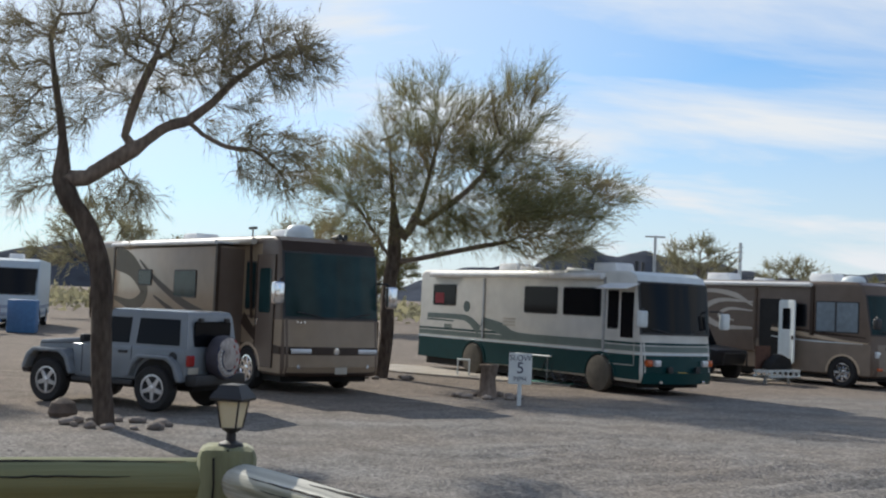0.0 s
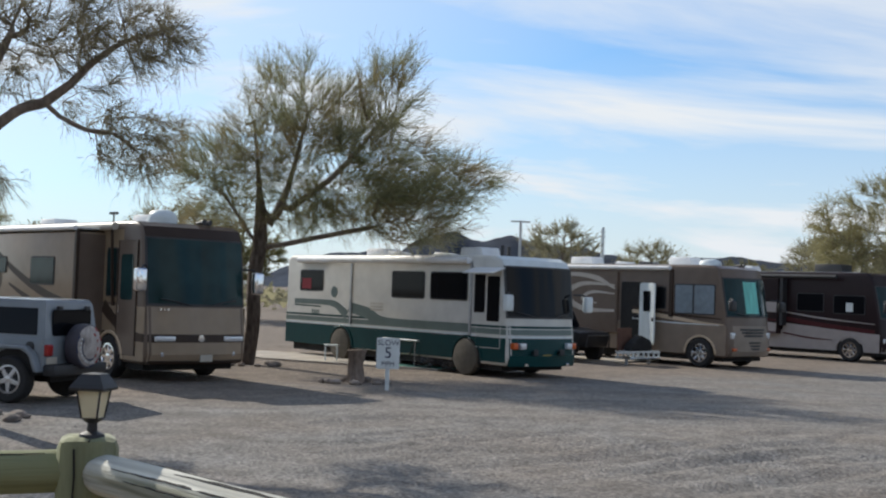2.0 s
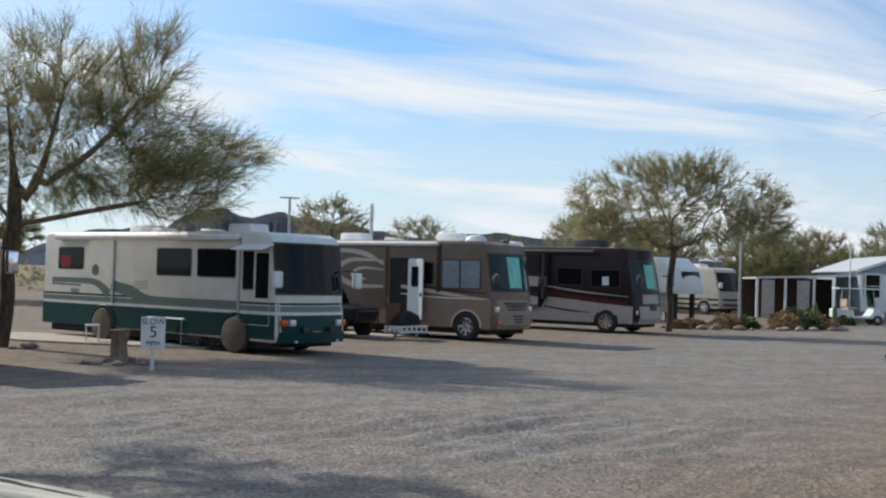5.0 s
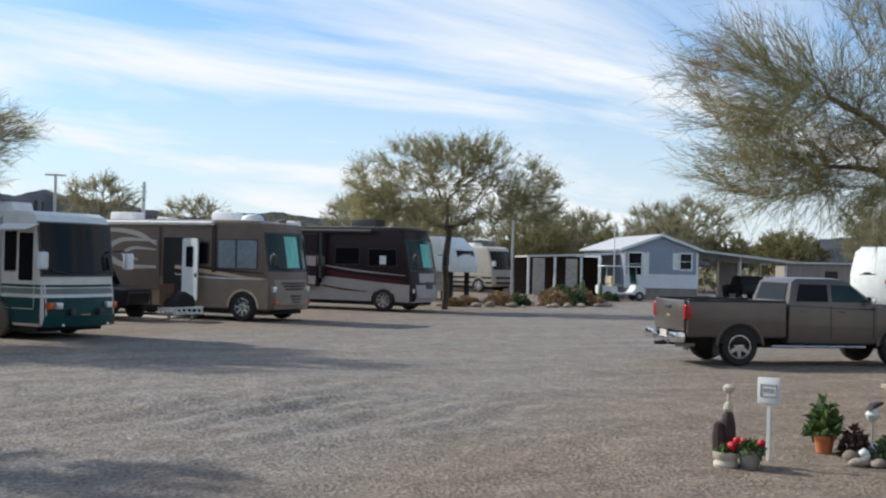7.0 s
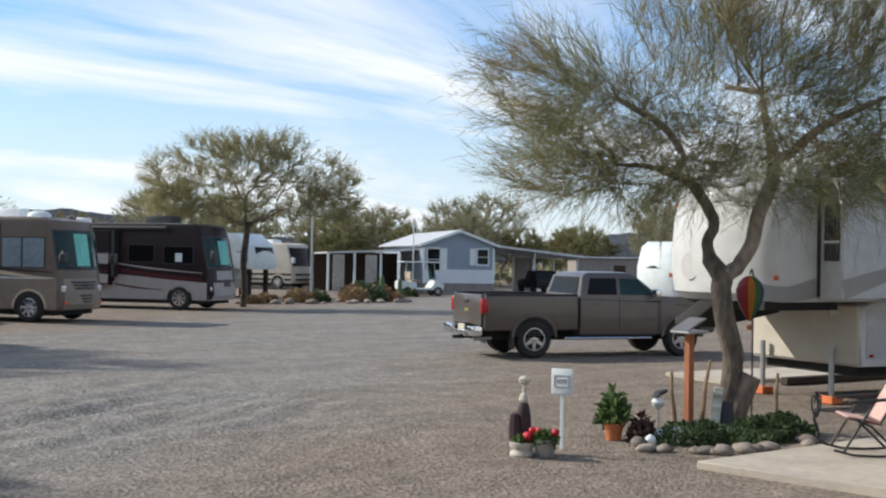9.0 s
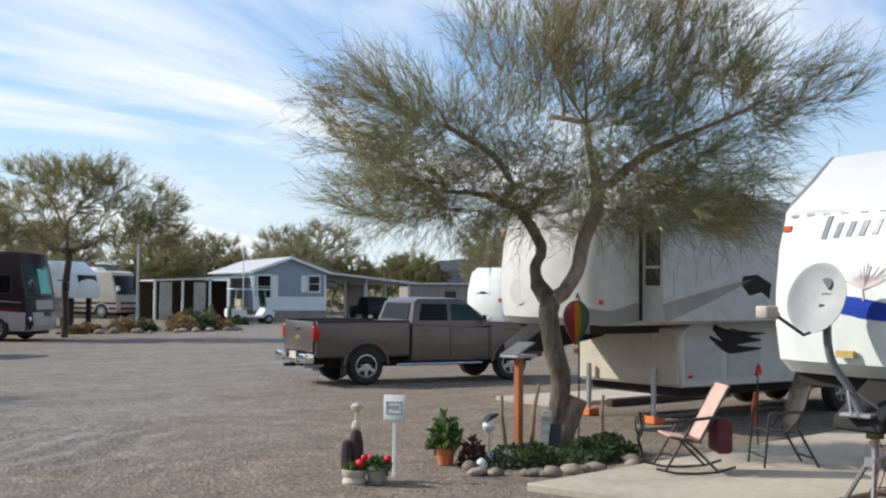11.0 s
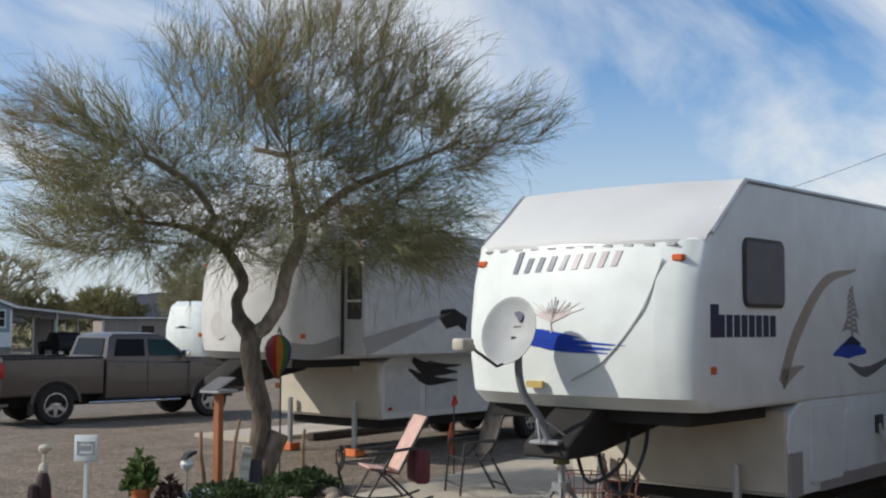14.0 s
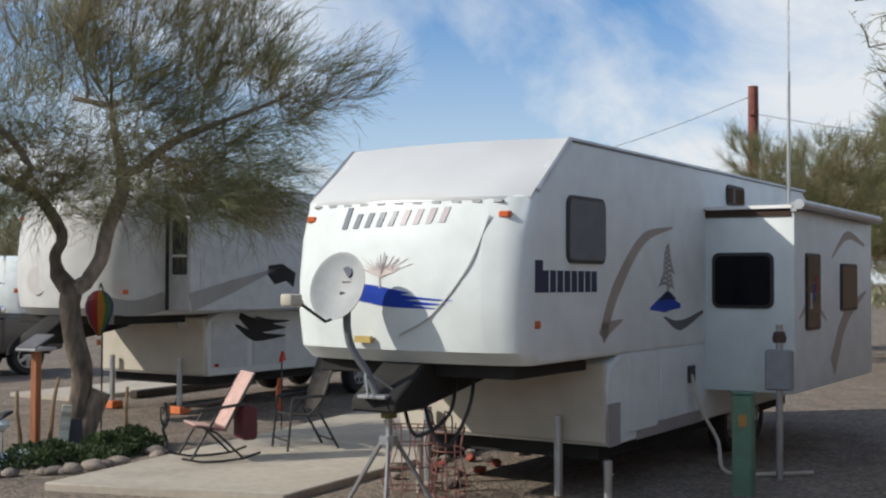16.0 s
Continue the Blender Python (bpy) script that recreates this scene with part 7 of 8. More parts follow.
potted("potted_shrub", pose(10.66, 10.14, 0), [(0.09, 0.0), (0.11, 0.12), (0.125, 0.16), (0.135, 0.17), (0.135, 0.21), (0.11, 0.21)], TERRACOTTA, 0.18, 210, "leafy shrub in an orange terracotta pot", 3, 0, (0.09, 0.18), 0.24, 1.9)
potted("potted_geranium", pose(9.02, 9.62, 0), [(0.09, 0), (0.1, 0.02), (0.125, 0.18), (0.13, 0.2), (0.115, 0.2)], STEEL, 0.15, 350, "red geranium in a grey metal bucket", 8, 3, (0.04, 0.08), 0.18)
potted("potted_geranium", pose(8.86, 9.82, 0), [(0.13, 0), (0.14, 0.03), (0.12, 0.08), (0.14, 0.12), (0.145, 0.16), (0.12, 0.16)], CREAM, 0.11, 220, "red geranium in a cream pot", 9, 3, (0.04, 0.07), 0.15)
# small white figures among dark plants at the bed's tip
leaf_clump("dark_plant", (10.85, 9.85, 0), (0.2, 0.16, 0.34), 420, 15, "dark reddish plants at the bed's edge", mat("dark red leaves", (0.07, 0.035, 0.03), 0.7, vary=0, island=0.4), (0.05, 0.1))
for k, (x, y, s) in enumerate(((11.0, 9.7, 0.09), (11.15, 9.55, 0.11), (10.75, 9.62, 0.07), (11.35, 9.85, 0.08))):
    solid("white_stone", lathe([(s, 0), (s * 1.1, s * 0.6), (s * 0.8, s * 1.3), (s * 0.3, s * 1.7), (0.01, s * 1.75)], 9), WHITE, "small white painted garden stone", "stone", pose(x, y, 0), "white garden stones")
bp = thing("garden_bird", pose(11.25, 9.95, 0), "white and black bird ornament on a stick", "ornament")
part("stick", cyl((0, 0, 0), (0, 0, 0.42), 0.012, seg=6), STEEL, bp)
part("body", lathe([(0.02, 0.36), (0.07, 0.4), (0.085, 0.45), (0.05, 0.51)], 10), WHITE, bp)
part("wing", prism([(-0.09, 0.5), (0.13, 0.56), (0.15, 0.6), (0.0, 0.58)], "y", -0.05, 0.05, 0.01, 1), BLACK, bp, "black wings")

# ---------------------------------------------------------------- patio furniture
PINK = mat("faded pink cloth", (0.5, 0.33, 0.29), 0.9, vary=0.12, grain=8)
RUST = mat("rusty wire", (0.18, 0.08, 0.07), 0.8, vary=0.3)


def rocker():
    ob = thing("rocking_chair", pose(11.95, 7.5, 0.076, 0, 0, 138), "folding rocking chair with a faded pink cloth", "chair")
    for s in (-0.27, 0.27):
        part("runner", tube([(0.42, s, 0.07), (0.2, s, 0.02), (-0.05, s, 0.015), (-0.3, s, 0.03), (-0.5, s, 0.09)], 0.014, 6), BLACK, ob)
        part("front_leg", tube([(0.32, s, 0.04), (-0.02, s, 0.62)], 0.014, 6), BLACK, ob)
        part("back_leg", tube([(-0.3, s, 0.03), (0.02, s, 0.34), (0.2, s, 0.42)], 0.014, 6), BLACK, ob)
        part("armrest", tube([(0.26, s, 0.6), (-0.05, s, 0.63), (-0.3, s, 0.66)], 0.02, 8), BLACK, ob)
        part("back_post", tube([(-0.08, s, 0.38), (-0.42, s, 1.0)], 0.014, 6), BLACK, ob)
    part("seat", prism([(0.26, 0.43), (-0.1, 0.37), (-0.1, 0.35), (0.26, 0.41)], "y", -0.26, 0.26), mat("dark red seat cloth", (0.14, 0.05, 0.05), 0.9, vary=0.2), ob)
    part("backrest", prism([(-0.08, 0.4), (-0.42, 1.02), (-0.45, 1.0), (-0.11, 0.38)], "y", -0.25, 0.25, 0.012, 1), PINK, ob, "faded pink towel over the back")
    part("seat_pad", prism([(0.27, 0.45), (0.02, 0.41), (0.02, 0.395), (0.28, 0.43)], "y", -0.24, 0.24, 0.006, 1), PINK, ob)
    part("hanging_bag", box(-0.5, -0.3, -0.18, 0.2, 0.22, 0.62, 0.05, 2), mat("maroon bag", (0.09, 0.02, 0.03), 0.8, vary=0.2), ob, "dark maroon bag hung behind the chair")


rocker()


def patio_chair(m, label):
    ob = thing("patio_chair", m, label, "chair", "patio chairs")
    mesh_cloth = mat("brown mesh cloth", (0.05, 0.042, 0.036), 0.8, vary=0.2)
    for s in (-0.26, 0.26):
        part("front_leg", tube([(0.3, s, 0), (0.24, s, 0.62), (0.2, s, 0.66)], 0.016, 6), BLACK, ob)
        part("back_leg", tube([(-0.38, s, 0), (-0.12, s, 0.45)], 0.016, 6), BLACK, ob)
        part("back_post", tube([(0.02, s, 0.42), (-0.16, s, 0.62), (-0.33, s, 1.12)], 0.016, 6), BLACK, ob)
        part("armrest", tube([(0.24, s, 0.63), (0.0, s, 0.66), (-0.16, s, 0.66)], 0.022, 8), BLACK, ob)
    part("stretcher", tube([(0.28, -0.26, 0.12), (0.28, 0.26, 0.12)], 0.012, 6), BLACK, ob)
    part("stretcher", tube([(-0.33, -0.26, 0.1), (-0.33, 0.26, 0.1)], 0.012, 6), BLACK, ob)
    part("seat", prism([(0.26, 0.45), (-0.1, 0.42), (-0.1, 0.405), (0.26, 0.435)], "y", -0.25, 0.25), mesh_cloth, ob)
    part("backrest", prism([(-0.09, 0.48), (-0.33, 1.12), (-0.35, 1.11), (-0.11, 0.47)], "y", -0.25, 0.25), mesh_cloth, ob)
    return ob


patio_chair(pose(13.25, 7.0, 0.076, 0, 0, 140), "black metal patio chair with brown mesh cloth")


def dish():
    """Satellite dish on a bent mast clamped to the trailer's hitch."""
    ob = thing("satellite_dish", pose(9.65, 4.35, 1.13), "grey satellite dish on a bent mast over the hitch", "satellite dish")
    part("base_plate", box(-0.14, 0.14, -0.14, 0.14, -0.005, 0.03, 0.01, 1), STEEL, ob)
    part("mast", tube(arc([(0.0, 0.0, 0.0), (-0.04, 0.08, 0.22), (-0.1, 0.2, 0.42), (-0.13, 0.24, 0.62), (-0.13, 0.24, 0.86)], 5), 0.036, 10), mat("grey mast paint", (0.13, 0.14, 0.15), 0.5), ob, "bent dark grey mast")
    for a in (60, 180, 300):
        part("brace", tube([(0.2 * math.cos(radians(a)), 0.2 * math.sin(radians(a)), 0.02), (-0.05, 0.1, 0.24)], 0.01, 6), STEEL, ob)
    m = Matrix.Translation((-0.17, 0.3, 0.98)) @ Vector((-0.95, 0.08, 0.34)).to_track_quat("Z", "Y").to_matrix().to_4x4()
    n = 26
    prof = [(0.01, 0.0), (0.1, 0.004), (0.2, 0.018), (0.28, 0.036), (0.312, 0.046), (0.32, 0.046), (0.318, 0.034), (0.28, 0.02), (0.2, 0.0), (0.1, -0.014), (0.01, -0.018)]
    bm = lathe(prof, n)
    bmesh.ops.transform(bm, matrix=m @ Matrix.Diagonal((0.86, 1.0, 1.0, 1)), verts=bm.verts)
    ref = part("reflector", bm, mat("light grey dish", (0.27, 0.285, 0.29), 0.55, vary=0.1), ob, "light grey oval reflector")
    b = prism([(0.06 + 0.055 * math.cos(radians(t)), 0.13 + 0.055 * math.sin(radians(t))) for t in range(-60, 141, 20)], "z", 0.014, 0.03)
    bmesh.ops.transform(b, matrix=m, verts=b.verts)
    part("mark", b, NAVY, ref, "dark plain emblem")
    b = join(*[box(0.02 + 0.025 * k, 0.037 + 0.025 * k, 0.045, 0.057, 0.004, 0.016) for k in range(4)])
    bmesh.ops.transform(b, matrix=m, verts=b.verts)
    part("mark", b, GREY_PAINT, ref)
    tip = m @ Vector((0.0, -0.34, 0.56))
    part("feed_arm", tube([m @ Vector((0, -0.28, -0.02)), m @ Vector((0, -0.36, 0.12)), tip], 0.014, 6), BLACK, ob)
    bm = join(cyl(tip + Vector((0.1, 0.06, 0.0)), tip - Vector((0.12, 0.02, -0.02)), 0.04, 0.05, 12), box(tip.x - 0.26, tip.x - 0.06, tip.y - 0.06, tip.y + 0.05, tip.z - 0.02, tip.z + 0.08, 0.02, 2))
    part("feed_horn", bm, CREAM, ob, "pale feed horn on the arm")
    part("bracket", box(-0.2, -0.08, 0.2, 0.3, 0.78, 0.95, 0.02, 1), BLACK, ob)


dish()


def tripod():
    ob = thing("hitch_tripod", pose(9.93, 4.36, 0), "steel tripod stand under the trailer's hitch pin", "stand")
    dull = mat("dull grey stand paint", (0.2, 0.2, 0.2), 0.7, vary=0.15)
    part("screw", cyl((0, 0, 0.62), (0, 0, 1.0), 0.03, seg=10), STEEL, ob)
    part("collar", cyl((0, 0, 0.92), (0, 0, 1.03), 0.075, seg=12), mat("olive collar", (0.16, 0.16, 0.06), 0.6), ob)
    part("hub", cyl((0, 0, 0.68), (0, 0, 0.76), 0.09, seg=10), STEEL, ob)
    feet = [(0.52 * math.cos(radians(a)), 0.52 * math.sin(radians(a)), 0.02) for a in (200, 320, 80)]
    for f in feet:
        part("leg", tube([(f[0] * 0.12, f[1] * 0.12, 0.72), f], 0.022, 6), dull, ob)
    for a, b in zip(feet, feet[1:] + feet[:1]):
        part("brace", tube([(a[0], a[1], 0.06), (b[0], b[1], 0.06)], 0.01, 5), dull, ob)


tripod()


def wire_stand(m, label, material):
    ob = thing("wire_stand", m, label, "plant stand", "wire stands")
    for z in (0.08, 0.3, 0.52, 0.7):
        part("shelf_ring", tube([(0.24 * math.cos(a), 0.16 * math.sin(a), z) for a in np.linspace(0, 2 * math.pi, 17)], 0.007, 5), material, ob)
    for k in range(9):
        a = radians(40 * k)
        part("upright", tube(arc([(0.24 * math.cos(a), 0.16 * math.sin(a), 0), (0.27 * math.cos(a + 0.1), 0.19 * math.sin(a + 0.1), 0.2), (0.2 * math.cos(a - 0.1), 0.13 * math.sin(a - 0.1), 0.5), (0.26 * math.cos(a), 0.17 * math.sin(a), 0.75)], 4), 0.007, 5), material, ob)
    part("handle", tube(arc([(-0.24, 0, 0.7), (-0.22, 0, 0.85), (0.0, 0, 0.87), (0.22, 0, 0.85), (0.24, 0, 0.7)], 4), 0.009, 5), material, ob)


wire_stand(pose(10.9, 4.15, 0, 0, 0, 30), "tangled rusty pink wire plant stand", RUST)
wire_stand(pose(11.1, 4.65, 0, 0, 0, 100), "tangled rusty pink wire plant stand", RUST)
it = thing("iron_ornament", pose(12.7, 8.66, 0), "black wrought-iron garden ornament", "ornament")
part("stem", tube(arc([(0, 0, 0), (0.03, 0, 0.15), (-0.04, 0, 0.3), (0.04, 0, 0.45), (0.0, 0, 0.62)], 5), 0.02, 6), BLACK, it)
for s in (-1, 1):
    part("scroll", tube(arc([(0, 0, 0.3), (s * 0.08, 0, 0.4), (s * 0.09, 0, 0.55), (s * 0.03, 0, 0.55), (s * 0.04, 0, 0.47)], 4), 0.012, 5), BLACK, it)
part("foot", lathe([(0.1, 0), (0.1, 0.02), (0.02, 0.03)], 10), BLACK, it)
ws = thing("wind_sock", pose(14.7, 8.1, 0.075), "orange and red streamers on a short pole", "ornament")
part("pole", cyl((0, 0, 0), (0, 0, 1.0), 0.012, seg=6), BLACK, ws)
for k in range(5):
    part("streamer", tube([(0.02 * k - 0.04, 0.02, 0.72), (0.03 * k - 0.06, 0.05, 0.5), (0.03 * k - 0.05, 0.03, 0.3 - 0.02 * k)], 0.018, 5), mat("streamer %d" % (k % 3), ((0.45, 0.1, 0.04), (0.35, 0.02, 0.02), (0.4, 0.2, 0.05))[k % 3], 0.8), ws)
part("bird", prism([(-0.06, 0.95), (0.1, 0.98), (0.02, 1.1)], "y", -0.02, 0.02), RED, ws)


def pedestal():
    ob = thing("utility_post", pose(12.45, 1.5, 0, 0, 0, -6), "green utility post with a small sticker", "utility post")
    part("post", box(-0.1, 0.1, -0.1, 0.1, -0.05, 1.02, 0.01, 1), mat("pale green paint", (0.1, 0.19, 0.13), 0.6, vary=0.15), ob)
    part("cap", box(-0.11, 0.11, -0.11, 0.11, 1.02, 1.05, 0.01, 1), MATS["pale green paint"], ob)
    part("sticker", box(-0.104, -0.099, -0.05, 0.03, 0.7, 0.82), mat("orange sticker", (0.4, 0.2, 0.05), 0.6), ob)
    ob = thing("power_box", pose(13.6, 1.25, 0, 0, 0, -6), "grey power box on a pole with a domed cap", "power box")
    part("pole", cyl((0, 0, -0.02), (0, 0, 1.7), 0.04, seg=10), STEEL, ob)
    part("box", box(-0.1, 0.1, -0.14, 0.14, 0.98, 1.42, 0.015, 1), mat("grey box paint", (0.25, 0.26, 0.27), 0.5), ob)
    part("cap", lathe([(0.07, 1.5), (0.08, 1.56), (0.06, 1.62), (0.01, 1.64)], 12), mat("rust brown cap", (0.08, 0.05, 0.04), 0.7), ob)


pedestal()
solid("water_pipe", cyl((0, 0, 0), (0, 0, 0.5), 0.03, seg=8), CREAM, "short pale plastic water pipe", "pipe", pose(11.3, 4.62, 0))
solid("standpipe", join(cyl((0, 0, 0), (0, 0, 0.5), 0.04, seg=8), cyl((0, 0, 0.36), (0.2, 0, 0.34), 0.015, seg=6)), STEEL, "short galvanised steel standpipe by the trailer", "pipe", pose(10.9, 2.55, 0))
# loose stones and firewood between slab and trailer
rng0 = np.random.default_rng(77)
rub = thing("rubble", pose(12.9, 4.85, 0), "loose stones and red brick bits by the slab", "rubble")
for k in range(26):
    bm = bmesh.new()
    bmesh.ops.create_icosphere(bm, subdivisions=1, radius=0.07)
    for v in bm.verts:
        v.co *= rng0.uniform(0.7, 1.3)
    bmesh.ops.scale(bm, vec=(rng0.uniform(0.8, 1.6), 1, rng0.uniform(0.5, 0.9)), verts=bm.verts)
    bmesh.ops.translate(bm, verts=bm.verts, vec=(rng0.uniform(-1.4, 2.4), rng0.uniform(-0.5, 0.35), 0.04))
    part("stone", bm, STONE if k % 3 else mat("red brick bits", (0.25, 0.06, 0.04), 0.9, vary=0.2), rub, "", 0)

# ---------------------------------------------------------------- beside the motorhomes
H = Vector((0.6, -0.8, 0))
solid("pitch_slab", prism([(-2.6, 37.4), (-1.2, 35.2), (1.5, 33.5), (3.6, 32.3), (4.6, 33.4), (0.6, 38.0), (-1.4, 39.0)], "z", -0.1, 0.05, 0.01, 1), CONCRETE, "pale concrete slab beside the green motorhome", "slab", kind="structure")
solid("patio_mat", prism([(2.3, 33.2), (4.5, 31.9), (4.95, 32.6), (2.8, 34.0)], "z", 0.054, 0.066), mat("green turf mat", (0.08, 0.25, 0.19), 0.95, vary=0.2), "faded green patio mat", "mat")
solid("pitch_slab", prism([(8.2, 40.2), (10.2, 38.3), (12.6, 41.0), (10.8, 42.6)], "z", -0.1, 0.06, 0.01, 1), CONCRETE, "pale concrete slab beside the taupe motorhome", "slab", kind="structure")


def folding_table(m):
    ob = thing("folding_table", m, "white folding table beside the motorhome", "table")
    part("tabletop", box(-0.75, 0.75, -0.35, 0.35, 0.7, 0.74, 0.015, 1), WHITE, ob)
    for x in (-0.6, 0.6):
        for y in (-0.28, 0.28):
            part("leg", cyl((x, y, 0), (x, y, 0.7), 0.015, seg=6), STEEL, ob)


folding_table(pose(2.9, 33.6, 0.06, 0, 0, HEAD))


def bicycle(m, label):
    ob = thing("bicycle", m, label, "bicycle", "bicycles")
    for x in (0, 1.05):
        part("wheel", tube([(x + 0.33 * math.cos(a), 0, 0.34 + 0.33 * math.sin(a)) for a in np.linspace(0, 2 * math.pi, 21)], 0.02, 5), RUBBER, ob)
        for k in range(6):
            a = math.pi * k / 6
            part("spoke", cyl((x - 0.32 * math.cos(a), 0, 0.34 - 0.32 * math.sin(a)), (x + 0.32 * math.cos(a), 0, 0.34 + 0.32 * math.sin(a)), 0.004, seg=4), STEEL, ob)
    for pts in ([(0, 0, 0.34), (0.42, 0, 0.32), (0.85, 0, 0.78), (0.35, 0, 0.75), (0.42, 0, 0.32)], [(0, 0, 0.34), (0.35, 0, 0.75), (0.32, 0, 0.92)], [(1.05, 0, 0.34), (0.82, 0, 0.9)]):
        part("frame_tube", tube(pts, 0.018, 6), BLACK_PAINT, ob)
    part("saddle", box(0.2, 0.44, -0.06, 0.06, 0.92, 0.97, 0.02, 1), BLACK, ob)
    part("handlebar", tube([(0.7, -0.28, 0.98), (0.82, 0, 0.95), (0.7, 0.28, 0.98)], 0.014, 6), CHROME, ob)


bicycle(pose(3.35, 32.6, 0.06, 0, 0, HEAD), "dark bicycle leaning by the motorhome")
bicycle(pose(3.15, 32.9, 0.06, 0, 0, HEAD + 4), "dark bicycle leaning by the motorhome")
wc = thing("folding_stool", pose(0.75, 34.9, 0.05), "small white stool on the slab", "stool")
part("seat", box(-0.2, 0.2, -0.2, 0.2, 0.42, 0.46, 0.01, 1), WHITE, wc)
for x in (-0.17, 0.17):
    for y in (-0.17, 0.17):
        part("leg", box(x - 0.02, x + 0.02, y - 0.02, y + 0.02, 0, 0.43), WHITE, wc)


def towed_car():
    """A dark small off-roader with a carrier rack, parked between two motorhomes."""
    ob = thing("dark_off_road_car", pose(9.6, 38.4, 0, 0, 0, HEAD), "dark soft-top off-road car behind a carrier rack", "car")
    part("tub", prism([(-3.2, 0.5), (-0.2, 0.5), (-0.1, 1.0), (-1.2, 1.12), (-3.2, 1.12)], "y", -0.78, 0.78, 0.06, 2), BLACK_PAINT, ob)
    part("soft_top", prism([(-3.15, 1.1), (-1.3, 1.1), (-1.65, 1.72), (-3.0, 1.74)], "y", -0.7, 0.7, 0.08, 2), mat("dark canvas", (0.035, 0.035, 0.045), 0.85, vary=0.15), ob)
    part("windscreen", prism([(-1.3, 1.15), (-1.27, 1.15), (-1.6, 1.66), (-1.63, 1.66)], "y", -0.6, 0.6), GLASS, ob)
    for s in (-0.74, 0.74):
        for x in (-0.75, -2.7):
            wheel(ob, x, s, 0.37, 0.24, 0.2)
    part("bull_bar", tube([(0.0, -0.6, 0.5), (0.05, -0.55, 0.9), (0.05, 0.55, 0.9), (0.0, 0.6, 0.5)], 0.03, 6), BLACK, ob)
    r = thing("cargo_rack", pose(10.9, 38.1, 0, 0, 0, HEAD + 90), "white metal cargo rack with a brown board", "rack")
    for x in (-0.75, 0.75):
        part("side_rail", box(x - 0.03, x + 0.03, -0.3, 0.3, 0.36, 0.46), WHITE, r)
    for y in (-0.3, 0.3):
        part("long_rail", box(-0.78, 0.78, y - 0.03, y + 0.03, 0.4, 0.46), WHITE, r)
        part("long_rail", box(-0.78, 0.78, y - 0.03, y + 0.03, 0.22, 0.27), WHITE, r)
        for k in range(6):
            part("stile", box(-0.7 + 0.28 * k, -0.65 + 0.28 * k, y - 0.025, y + 0.025, 0.25, 0.42), WHITE, r)
    for x in (-0.6, 0.6):
        part("prop", box(x - 0.04, x + 0.04, -0.04, 0.04, 0, 0.26), STEEL, r)
    part("board", box(-0.85, -0.12, 0.18, 0.23, 0.44, 1.2, 0.01, 1), mat("brown board", (0.12, 0.06, 0.04), 0.8, vary=0.2), r, "brown upright board")
    part("stowed_load", prism([(-0.7, 0.46), (0.5, 0.46), (0.4, 0.8), (-0.1, 0.98), (-0.6, 0.7)], "y", -0.26, 0.12, 0.08, 2), DARK, r, "dark covered load")


towed_car()

# ---------------------------------------------------------------- across the lane: bed, home, sheds
stones_round("stone_ring", (31.5, 49.3), 4.6, 1.0, 46, 21, "pale boulders edging the planted bed", 0.1, 0.26)
DRY = mat("dry tan shrub", (0.24, 0.16, 0.08), 0.8, vary=0, island=0.4, translucent=0.2)
for k, (x, y, rx, rz, mm) in enumerate(((28.4, 50.0, 0.8, 0.7, DRY), (30.2, 49.9, 1.0, 1.1, DRY), (31.6, 50.4, 0.8, 0.9, LEAF), (33.3, 49.6, 1.0, 1.2, DRY), (34.7, 50.0, 0.9, 1.4, LEAF), (35.6, 49.2, 0.6, 0.7, DRY), (27.2, 49.0, 0.6, 0.6, DRY))):
    leaf_clump("shrub", (x, y, 0), (rx * 0.8, rx * 0.8, rz * 0.55), 900, 60 + k, "dry desert shrub in the boulder bed" if mm is DRY else "dark green desert shrub in the boulder bed", mm, (0.1, 0.22), category="shrub")


def cactus(x, y, h, seed):
    ob = thing("cactus", pose(x, y, 0), "ribbed green cactus in the bed", "cactus", "cacti")
    part("stem", lathe([(0.1, -0.05), (0.13, h * 0.3), (0.13, h * 0.8), (0.08, h * 0.95), (0.02, h)], 14), mat("cactus skin", (0.07, 0.11, 0.05), 0.7, vary=0.25, stretch=(6, 6, 0.5)), ob)


for k, (x, y, h) in enumerate(((38.4, 54.5, 1.3), (40.0, 55.0, 1.1))):
    cactus(x, y, h, k)
for k, (x, y, rx, rz, mm) in enumerate(((37.0, 55.5, 0.9, 1.6, DRY), (38.6, 57.0, 1.0, 2.0, LEAF), (40.6, 57.8, 1.1, 1.5, DRY), (42.4, 60.5, 0.9, 1.8, LEAF), (41.6, 56.2, 0.7, 0.9, LEAF))):
    leaf_clump("shrub", (x, y, 0), (rx * 0.75, rx * 0.75, rz * 0.42), 700, 90 + k, "tall dry shrub between bed and porch" if mm is DRY else "tall dark green shrub between bed and porch", mm, (0.12, 0.26), category="shrub")

SIDING_WHITE = mat("white siding", (0.62, 0.66, 0.7), 0.6, vary=0.06)
SKIRT = mat("grey skirting", (0.25, 0.22, 0.2), 0.8, vary=0.15, stretch=(4, 4, 0.4))
METAL_ROOF = mat("grey white metal roof", (0.5, 0.51, 0.52), 0.5, 0.2, vary=0.15, stretch=(0.6, 3, 3))


